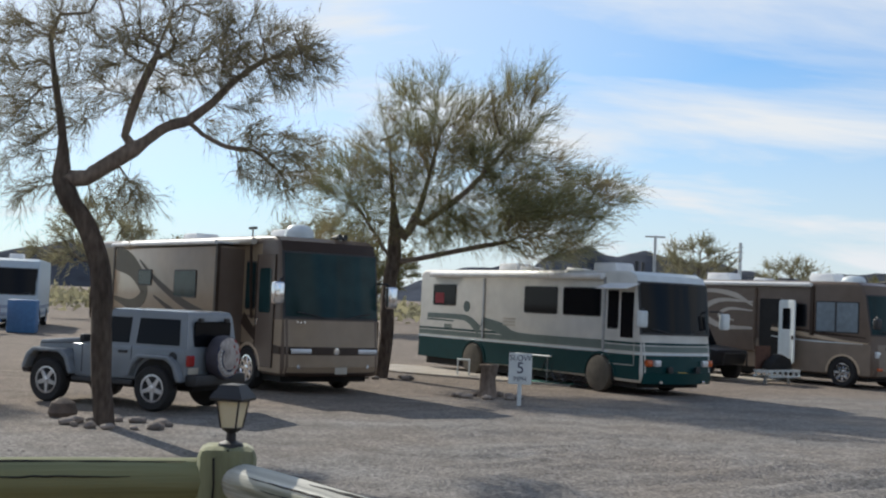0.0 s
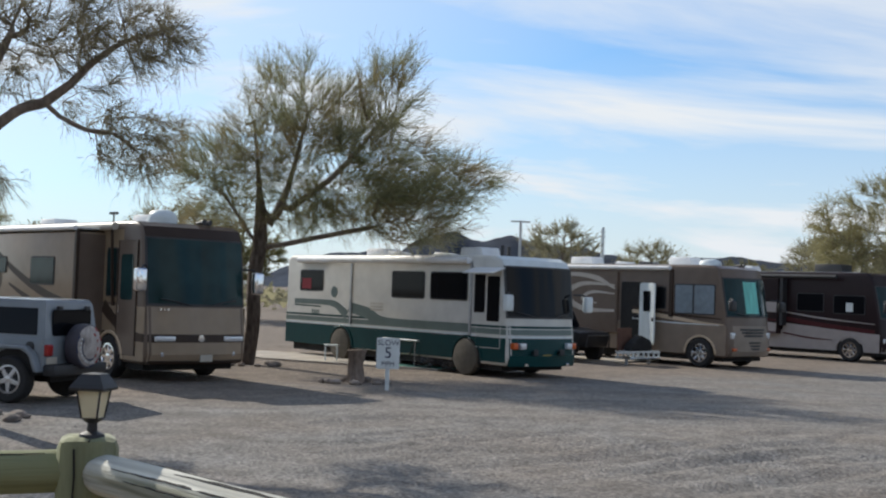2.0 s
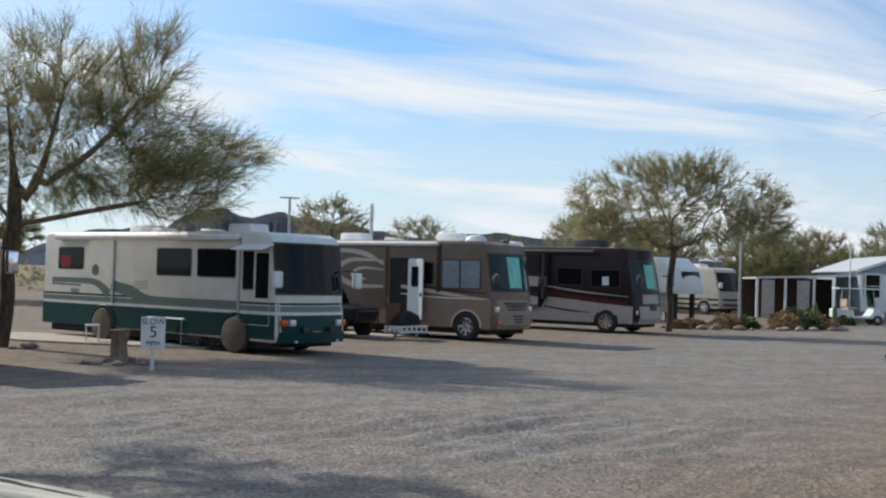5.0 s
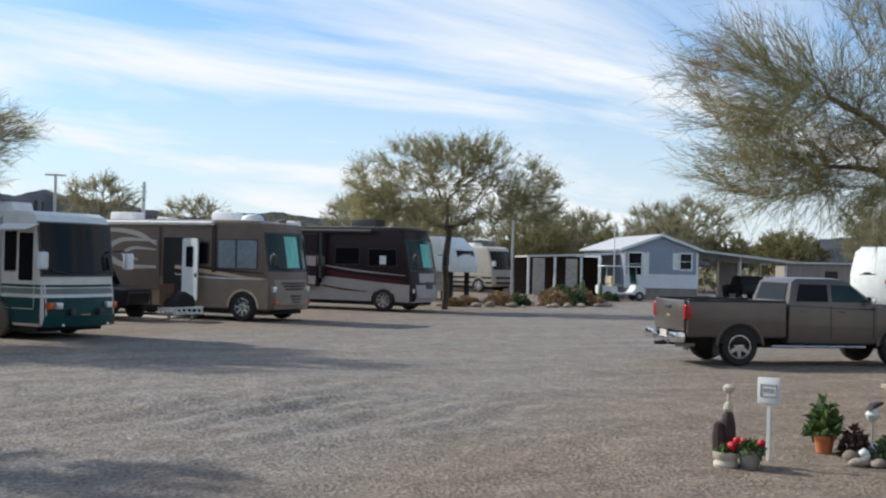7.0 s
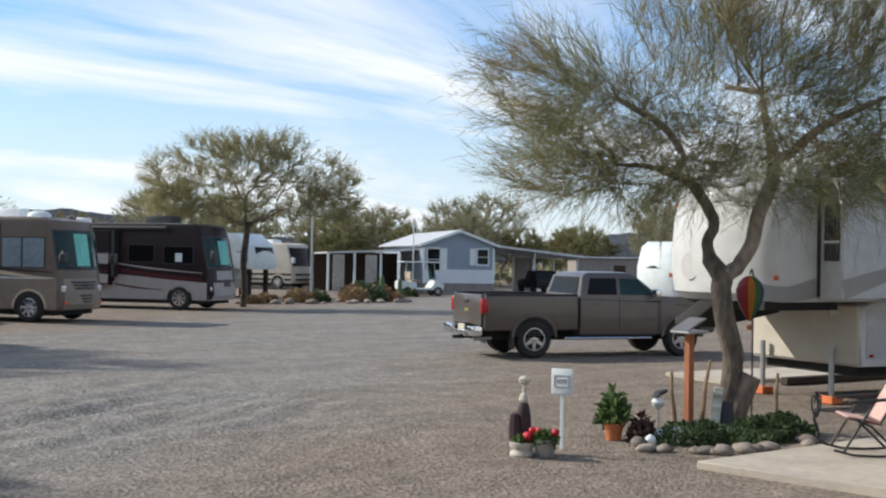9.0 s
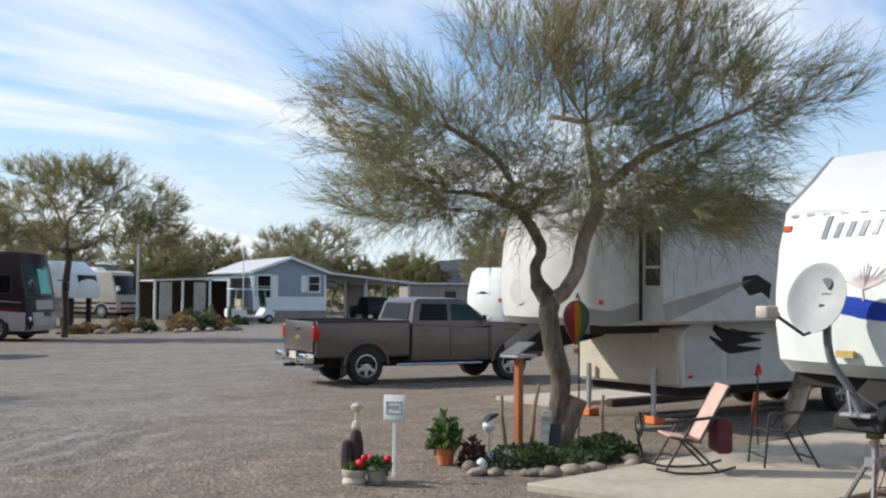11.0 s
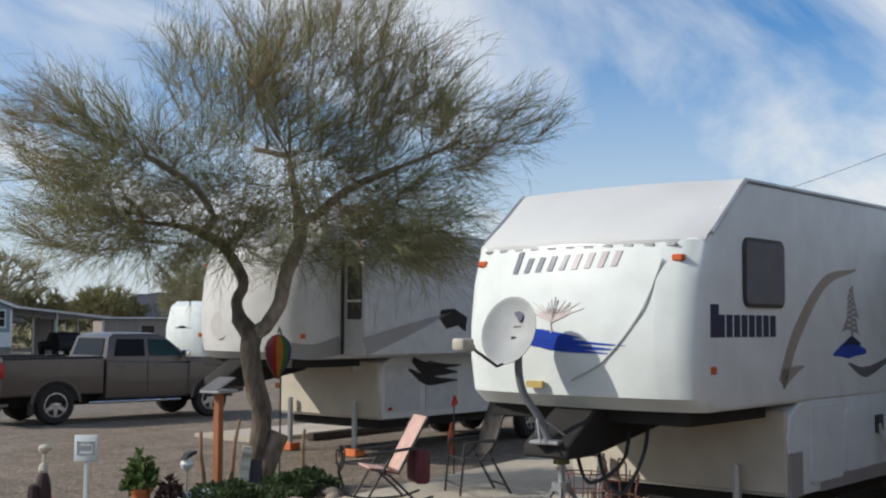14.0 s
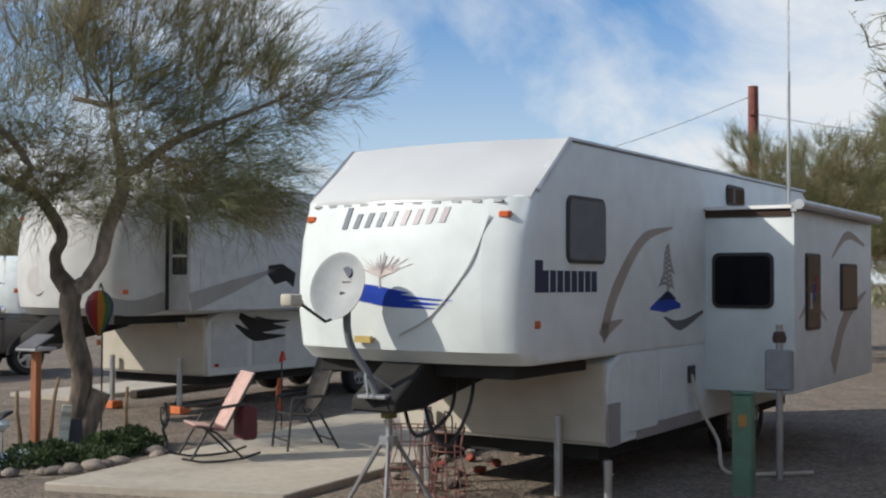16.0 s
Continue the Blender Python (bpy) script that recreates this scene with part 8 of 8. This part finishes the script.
def mobile_home():
    """A gabled mobile home seen end-on, with a carport on one side. x to the right along the gable wall, y away."""
    yaw = -24
    ob = thing("mobile_home", pose(45.42, 60.0, 0, 0, 0, yaw), "blue-grey gabled mobile home with white trim and carport", "house")
    w, d = 4.75, 13.0
    wall = prism([(0, 0.7), (w, 0.7), (w, 3.2), (w / 2, 4.05), (0, 3.2)], "y", 0, d)
    part("wall", wall, BLUE_GREY, ob)
    part("skirting", box(0.05, w - 0.05, 0.05, d - 0.05, 0, 0.72), SKIRT, ob)
    for k in range(10):
        part("siding_board", box(0.06, w - 0.06, -0.018, 0.0, 1.62 + 0.15 * k, 1.755 + 0.15 * k), BLUE_GREY, ob)
    part("lower_wall", box(0.03, w - 0.03, -0.025, 0.0, 0.72, 1.6), SIDING_WHITE, ob, "white lower siding")
    for s in (0, 1):
        x0 = 0 if s == 0 else w - 0.13
        part("corner_trim", box(x0, x0 + 0.13, -0.035, 0.0, 0.72, 2.98), WHITE, ob)
    for pts in ([(-0.3, 3.1), (w / 2, 4.06), (w / 2, 4.15), (-0.3, 3.19)], [(w / 2, 4.06), (w + 0.3, 3.1), (w + 0.3, 3.19), (w / 2, 4.15)]):
        part("roof", prism(pts, "y", -0.35, d + 0.3), METAL_ROOF, ob)
    part("barge_board", join(prism([(-0.3, 3.02), (w / 2, 3.98), (w / 2, 4.14), (-0.3, 3.18)], "y", -0.38, -0.345), prism([(w / 2, 3.98), (w + 0.3, 3.02), (w + 0.3, 3.18), (w / 2, 4.14)], "y", -0.38, -0.345)), WHITE, ob)
    for x0, x1, z0, z1 in ((0.3, 1.1, 1.55, 2.9), (3.6, 4.3, 1.95, 2.9)):
        f = part("window", join(box(x0 - 0.08, x1 + 0.08, -0.05, 0.0, z1, z1 + 0.1), box(x0 - 0.08, x1 + 0.08, -0.06, 0.0, z0 - 0.1, z0), box(x0 - 0.08, x0, -0.05, 0, z0, z1), box(x1, x1 + 0.08, -0.05, 0, z0, z1)), WHITE, ob)
        part("pane", box(x0, x1, -0.03, -0.01, z0, (z0 + z1) / 2 - 0.02), GLASS, f)
        part("pane", box(x0, x1, -0.03, -0.01, (z0 + z1) / 2 + 0.02, z1), GLASS, f)
        part("sash_bar", box(x0, x1, -0.04, -0.0, (z0 + z1) / 2 - 0.02, (z0 + z1) / 2 + 0.02), WHITE, f)
        for xs in (x0 - 0.5, x1 + 0.1):
            if 0.0 < xs < w - 0.4:
                sh = part("shutter", box(xs, xs + 0.38, -0.05, -0.02, z0 - 0.05, z1 + 0.05), WHITE, f)
    cp = thing("carport", pose(45.42, 60.0, 0, 0, 0, yaw), "low white-roofed carport on slim posts", "carport")
    part("roof", prism([(w + 0.1, 3.1), (w + 6.2, 2.45), (w + 6.2, 2.6), (w + 0.1, 3.22)], "y", 0.0, 10.5), METAL_ROOF, cp)
    for x in (w + 3.0, w + 6.0):
        for y in (0.8, 5.5, 10.2):
            part("post", cyl((x, y, 0), (x, y, 2.8 if x < w + 5 else 2.48), 0.06, seg=8), WHITE, cp)
    part("lattice_screen", box(w + 4.6, w + 6.1, 10.3, 10.4, 0.0, 2.4), SKIRT, cp)
    # side awning with posts on the other side
    pc = thing("porch_roof", pose(45.42, 60.0, 0, 0, 0, yaw), "lean-to porch roof with posts", "porch")
    part("roof", prism([(-6.0, 2.5), (-0.1, 2.78), (-0.1, 2.88), (-6.0, 2.6)], "y", 1.0, 7.0), METAL_ROOF, pc)
    for x in (-5.9, -4.2, -2.5):
        part("post", box(x - 0.07, x + 0.07, 1.05, 1.2, 0, 2.55), WHITE, pc)
    part("screen", box(-6.0, -0.2, 6.9, 7.0, 0, 2.6), BROWN, pc)
    for x in (-5.6, -3.5):
        part("side_panel", box(x, x + 0.75, 1.1, 1.16, 0.1, 2.45, 0.01, 1), mat("dull pale panel", (0.36, 0.34, 0.3), 0.8, vary=0.15), pc, "pale upright porch panel")
    return ob


mobile_home()
solid("dark_car", join(prism([(-2.1, 0.45), (2.1, 0.45), (2.1, 0.95), (1.0, 1.05), (-2.1, 1.05)], "y", -0.85, 0.85, 0.1, 2), prism([(-1.7, 1.0), (0.9, 1.0), (0.2, 1.6), (-1.3, 1.6)], "y", -0.75, 0.75, 0.1, 2),
      *[cyl((x, s * 0.7, 0.34), (x, s * 0.9, 0.34), 0.34, seg=14) for x in (-1.3, 1.3) for s in (-1, 1)]), BLACK_PAINT, "dark parked car in the carport's shade", "car", pose(53.8, 58.2, 0, 0, 0, 66))


def golf_cart():
    ob = thing("golf_cart", pose(43.3, 57.5, 0, 0, 0, -18) @ Matrix.Diagonal((1.15, 1.15, 1.12, 1)), "white golf cart with a flat roof", "golf cart")
    part("body", prism([(-1.2, 0.35), (1.15, 0.3), (1.2, 0.62), (0.75, 0.85), (0.45, 0.42), (-0.3, 0.42), (-0.35, 0.75), (-1.2, 0.8)], "y", -0.55, 0.55, 0.04, 1), WHITE, ob)
    part("seat", box(-0.6, -0.1, -0.5, 0.5, 0.75, 0.88, 0.03, 1), mat("tan vinyl", (0.35, 0.28, 0.2), 0.6), ob)
    part("seat_back", box(-0.68, -0.58, -0.5, 0.5, 0.9, 1.3, 0.03, 1), MATS["tan vinyl"], ob)
    part("roof", box(-1.1, 0.95, -0.58, 0.58, 1.8, 1.87, 0.03, 1), WHITE, ob)
    part("windscreen", prism([(0.72, 0.9), (0.75, 0.9), (0.62, 1.8), (0.59, 1.8)], "y", -0.5, 0.5), TEAL_GLASS, ob)
    for x in (-1.0, 0.7):
        for s in (-0.52, 0.52):
            part("roof_post", cyl((x, s, 0.7), (x * 0.9, s, 1.82), 0.02, seg=6), STEEL, ob)
    for x in (-0.85, 0.85):
        for s in (-0.5, 0.5):
            wheel(ob, x, s, 0.25, 0.18, 0.13)


golf_cart()


def small_trailer():
    ob = thing("small_fifth_wheel", pose(31.6, 55.4, 0, 0, 0, HEAD - 12), "white fifth-wheel trailer parked beyond the tree", "trailer")
    part("body", hull([(-9, 1.0), (-2.2, 1.0), (-2.2, 1.55), (-0.1, 1.55), (0, 1.9), (-0.25, 2.8), (-1.3, 3.45), (-9, 3.5)], 1.22, [0, 0, 0, 0.25, 0.25, 0.25, 0, 0], 0.1), WHITE, ob)
    part("lower_body", box(-9, -2.25, -1.2, 1.2, 0.5, 1.05, 0.03, 1), CREAM, ob)
    part("window", nose_strip((-0.12, 2.2), (-0.24, 2.72), 0.8, 0.1, 0.1, 0.02, 8, out=0.02), GLASS, ob)
    for s in (-0.75, 0.75):
        part("jack_leg", cyl((-2.4, s, 0), (-2.4, s, 0.6), 0.05, seg=8), BLACK, ob)
        part("front_post", box(-0.8, -0.6, s - 0.1, s + 0.1, 0, 1.56), DARK, ob)
    for x in (-5.5, -6.4):
        for s in (-1.08, 1.08):
            wheel(ob, x, s, 0.36, 0.22, 0.2)
    part("paint_swoosh", ribbon([(-8.5, 1.8), (-5, 2.1), (-1.5, 2.0)], [0.1, 0.25, 0.03], -1.22), GREY_PAINT, ob)


small_trailer()


def far_coach(nose, label, body, roof=3.3, head=HEAD, band=None):
    ob, xa = motorhome(nose, label, roof, 9.5, body, body, [(-1.5, None), (-6.8, None)], [(0.6, 0.75, band or BROWN), (0.95, 1.1, band or BROWN)], 1.25, (1.65, 2.85), 0.3, 0.25, GLASS, None, 0.4, head=head)
    lamp_pair(ob, -0.1, 0.95, 0.8, 0.92, 0.3, LENS)
    mirror(ob, 0, -1.25, 2.0, WHITE, 0.35)
    roof_ac(ob, -3, 0, roof, ROOF_WHITE)
    for x in (-2.6, -4.6, -7.2):
        side_window(ob, x - 1.0, x, 1.85, 2.6, -1.25)
    return ob


far_coach((43.2, 70.5), "cream motorhome with brown bands, far across the lane", CREAM, 3.2, HEAD - 14)
far_coach((46.6, 76.0), "dark brown motorhome beside the cream one", BROWN, 3.25, HEAD - 14, TAN)
far_coach((-20.4, 56.0), "pale blue and white motorhome at the end of the row", mat("pale blue paint", (0.42, 0.5, 0.55), 0.4, vary=0.05), 3.35, -75, BLUE_GREY)
far_coach((-13.8, 66.0), "beige motorhome seen behind the first tree", BEIGE, 3.3, -60)
ot = thing("orange_pickup", pose(-19.9, 50.0, 0, 0, 0, 172), "old orange pickup truck with red tail light", "pickup truck")
part("body", prism([(-0.9, 0.5), (4.0, 0.5), (4.0, 1.15), (2.6, 1.25), (-0.9, 1.25)], "y", -0.9, 0.9, 0.06, 2), mat("orange paint", (0.45, 0.17, 0.04), 0.45, vary=0.08), ot)
part("cab", prism([(0.9, 1.2), (2.8, 1.2), (2.3, 1.8), (1.1, 1.8)], "y", -0.8, 0.8, 0.08, 2), MATS["orange paint"], ot)
part("rear_bumper", box(-1.05, -0.88, -0.9, 0.9, 0.45, 0.62, 0.03, 1), CHROME, ot)
for s in (-0.8, 0.8):
    part("tail_light", box(-0.93, -0.85, s - 0.1, s + 0.1, 0.75, 1.1, 0.02, 1), RED, ot)
    for x in (0.0, 3.2):
        wheel(ot, x, s, 0.38, 0.24, 0.2)
solid("blue_bin", box(-0.6, 0.6, -0.5, 0.5, 0, 1.45, 0.06, 2), mat("blue plastic bin", (0.06, 0.16, 0.32), 0.6), "tall blue refuse bin", "bin", pose(-18.3, 52.0, 0, 0, 0, 10))
gc = thing("grey_van", pose(-10.6, 56.5, 0, 0, 0, 40), "grey covered vehicle parked beyond the first pitch", "vehicle")
part("body", prism([(-2.4, 0.4), (2.4, 0.4), (2.4, 1.1), (1.4, 1.9), (-2.4, 1.95)], "y", -0.9, 0.9, 0.15, 3), GREY_PAINT, gc)
for s in (-0.8, 0.8):
    for x in (-1.5, 1.5):
        wheel(gc, x, s, 0.36, 0.22, 0.2)

# white trailer past the pickup, sheds and low roofs
far2 = thing("white_trailer", pose(43.0, 38.5, 0, 0, 0, 180), "white trailer half hidden behind the pickup", "trailer")
part("body", hull([(-8, 0.6), (-0.2, 0.6), (0, 0.9), (0, 2.0), (-0.3, 3.0), (-0.9, 3.25), (-8, 3.25)], 1.22, [0, 0.1, 0.2, 0.2, 0.2, 0, 0], 0.1), WHITE, far2)
part("window", nose_strip((0.0, 1.95), (-0.28, 2.75), 0.9, 0.16, 0.16, 0.02, 8, out=0.02), GLASS, far2)
side_window(far2, -3.0, -1.6, 1.7, 2.5, 1.22)
for x in (-4.0, -4.9):
    for s in (-1.08, 1.08):
        wheel(far2, x, s, 0.36, 0.22, 0.2)
for k, (x, y, w, d, h, mm) in enumerate(((50.5, 72.0, 5.0, 3.0, 2.6, SKIRT), (57.0, 79.0, 6.0, 4.0, 2.7, CREAM), (62.0, 63.0, 7.0, 4.0, 2.5, SKIRT), (70.0, 60.0, 6.0, 4.0, 2.6, CREAM))):
    ob = thing("shed", pose(x, y, 0, 0, 0, -35), "low shed with a flat pale roof, far off", "shed", "far sheds")
    part("wall", box(0, w, 0, d, 0, h), mm, ob)
    part("roof", box(-0.3, w + 0.3, -0.3, d + 0.3, h, h + 0.12, 0.02, 1), METAL_ROOF, ob)
    part("door", box(w * 0.4, w * 0.4 + 0.9, -0.03, 0.0, 0, 2.0), BROWN, ob)


def pole(x, y, h, r, label, material, arms=(), name="pole", category="pole"):
    ob = thing(name, pose(x, y, 0), label, category)
    part("shaft", cyl((0, 0, -0.1), (0, 0, h), r, r * 0.75, 10), material, ob)
    for z, half_w in arms:
        part("arm", box(-half_w, half_w, -0.08, 0.08, z, z + 0.12, 0.02, 1), material, ob)
    return ob


pole(15.9, 88.6, 7.8, 0.13, "tall pole with twin flat lamps", STEEL, ((7.65, 0.75),), "light_pole", "street lamp")
pole(34.2, 135.8, 10.4, 0.25, "pale aerial mast with panels", WHITE, ((9.2, 0.35), (9.8, 0.35), (8.6, 0.3)), "aerial_mast", "mast")
pole(35.6, 57.5, 5.3, 0.08, "slim grey flag pole in the bed", STEEL)
pole(39.7, 4.45, 8.6, 0.22, "rust-brown wooden power pole", mat("red brown pole", (0.18, 0.06, 0.045), 0.85, vary=0.2), ((7.6, 0.35),), "power_pole")
pole(64.0, 45.0, 9.0, 0.15, "dark wooden utility pole far off", BROWN)
pole(45.1, 60.6, 4.6, 0.05, "thin white pole with a lamp at the home's corner", WHITE)
for a, b, sag in (((39.7, 4.45, 8.3), (60, 24, 7.4), 0.6), ((39.7, 4.45, 7.7), (58, -14, 7.5), 0.5)):
    pts = [Vector(a).lerp(Vector(b), k / 12) - Vector((0, 0, 4 * sag * (k / 12) * (1 - k / 12))) for k in range(13)]
    solid("power_line", tube(pts, 0.011, 4), BLACK, "thin black overhead cable", "cable")

# ---------------------------------------------------------------- far trees and brush
far_a = wispy_tree((62.0, 88.0), [(0, 0, -0.05), (0.1, 0, 1.2), (0, 0.1, 2.2), (0.1, 0, 3.0)], [((0, 0, 5), (2.8, 2.8, 1.8), 2), ((1.5, 0.5, 4), (2.2, 2.2, 1.2), 1), ((-1.8, 0, 4.2), (2, 2, 1.3), 1)],
                   "olive desert tree far across the campground", 71, limbs=170, sprays=11, base_r=0.2, width=0.04, twig=(0.5, 1.1), material=FAR_LEAF, group="far trees")
far_b = wispy_tree((52.0, 80.0), [(0, 0, -0.05), (0.1, 0, 0.8), (-0.1, 0.1, 1.6), (0.1, 0, 2.2)], [((0, 0, 3.8), (2.4, 2.4, 1.5), 2), ((1.2, 0.5, 3.2), (2.0, 2.0, 1.2), 1), ((-1.4, 0, 3.0), (1.8, 1.8, 1.0), 1)],
                   "bushy yellow-green desert tree far off", 72, limbs=150, sprays=14, base_r=0.16, width=0.06, twig=(0.4, 0.9), material=mat("yellow green foliage", (0.2, 0.185, 0.08), 0.8, vary=0, island=0.4, translucent=0.3), group="far trees")
spots = [(57, 92, 1.15), (67, 84, 1.1), (73, 86, 1.25), (75, 76, 1.1), (80, 70, 1.2), (82, 60, 1.1), (86, 52, 1.2), (48, 92, 1.2), (43, 96, 1.1), (37, 98, 1.15),
         (31, 104, 1.1), (23.0, 78.0, 0.95), (20.5, 95.0, 1.1), (-4.0, 72.0, 1.0), (-8.5, 80.0, 1.2), (-16, 74, 1.1), (-24, 82, 1.2), (66, 96, 1.3), (54, 84, 0.95), (59, 79, 0.9), (64, 80, 1.0), (69, 77, 0.95), (76, 66, 1.0), (50, 78, 0.8), (45, 84, 0.95), (40, 78, 0.8), (72, 62, 0.85), (79, 56, 1.0), (61, 74.5, 0.9), (90, 64, 1.3), (28.5, 60.0, 0.9), (70, 71, 0.9)]
rng1 = np.random.default_rng(5)
for k, (x, y, s) in enumerate(spots):
    copy_thing(far_a if k % 2 == 0 else far_b, pose(x, y, 0, 0, 0, float(rng1.uniform(0, 360))) @ Matrix.Diagonal((s, s, s * float(rng1.uniform(0.9, 1.1)), 1)))
# tall tree behind the near trailer and one at the lane's far end
for x, y, s in ((33.0, 3.2, 0.95), (36.0, -0.6, 1.2), (38.0, 1.2, 1.1)):
    copy_thing(broad, pose(x, y, 0, 0, 0, 40 * x) @ Matrix.Diagonal((s * 0.8, s * 0.8, s * 0.72, 1)))
# bough of a bare tree reaching in beside the near trailer
wispy_tree((13.2, -2.6), [(0, 0, -0.05), (0.1, 0.2, 1.5), (0.2, 0.3, 3.0), (0.3, 0.5, 4.2)], [((0.2, 1.4, 5.2), (1.5, 1.7, 1.2), 2), ((-0.4, 2.3, 4.6), (0.7, 0.7, 0.6), 1), ((0, 0, 5.6), (1.6, 1.6, 1.0), 1)],
           "sparse bare-limbed tree beyond the utility post", 91, limbs=120, sprays=3, base_r=0.14, width=0.012, twig=(0.15, 0.35))


def brush():
    """Far desert scrub as one low broken mass."""
    rng = np.random.default_rng(12)
    n = 26000
    a = np.radians(rng.uniform(-28, 96, n))
    d = rng.uniform(100, 240, n)
    hgt = 1.2 + 2.6 * np.array([max(0, noise.noise((float(q) * 14, float(w) * 0.03, 4))) for q, w in zip(a, d)])
    p = np.stack([np.sin(a) * d, np.cos(a) * d, rng.random(n) * hgt], 1)
    v = rng.normal(size=(n, 3)) + np.array((0, 0, 0.8))
    v /= np.linalg.norm(v, axis=1, keepdims=True)
    ln = rng.uniform(0.5, 1.2, n)
    ob = new("far_scrub", raw_mesh("far_scrub", *blades(p, v, ln, ln * 0.4, rng, 0.3), FAR_LEAF))
    tagged(ob, "low olive desert scrub along the horizon", "scrub", kind="stuff")


brush()


def pebbles():
    """Loose stones on the nearer gravel."""
    rng = np.random.default_rng(31)
    n = 6000
    d = 8.5 + 24 * rng.random(n) ** 1.4
    a = np.radians(rng.uniform(-24, 95, n))
    base = np.array([(1, 0, 0), (-0.5, 0.87, 0), (-0.5, -0.87, 0), (0.1, 0.05, 0.75)])
    s = rng.uniform(0.005, 0.017, n) * (1 + (rng.random(n) > 0.97) * 0.8)
    ang = rng.uniform(0, 6.28, n)
    c, si = np.cos(ang), np.sin(ang)
    v = np.empty((n, 4, 3))
    v[:, :, 0] = (base[None, :, 0] * c[:, None] - base[None, :, 1] * si[:, None]) * s[:, None] * 1.3 + (np.sin(a) * d)[:, None]
    v[:, :, 1] = (base[None, :, 0] * si[:, None] + base[None, :, 1] * c[:, None]) * s[:, None] + (np.cos(a) * d)[:, None]
    v[:, :, 2] = base[None, :, 2] * s[:, None] - 0.002
    i = np.arange(n) * 4
    f = np.concatenate([np.stack([i, i + 1, i + 3], 1), np.stack([i + 1, i + 2, i + 3], 1), np.stack([i + 2, i, i + 3], 1)])
    me = bpy.data.meshes.new("pebbles")
    me.from_pydata(v.reshape(-1, 3).tolist(), [], f.tolist())
    me.materials.append(mat("loose gravel stones", (0.24, 0.215, 0.19), 0.95, vary=0, island=0.5))
    tagged(new("pebbles", me), "loose small stones on the gravel", "gravel", kind="stuff")


pebbles()
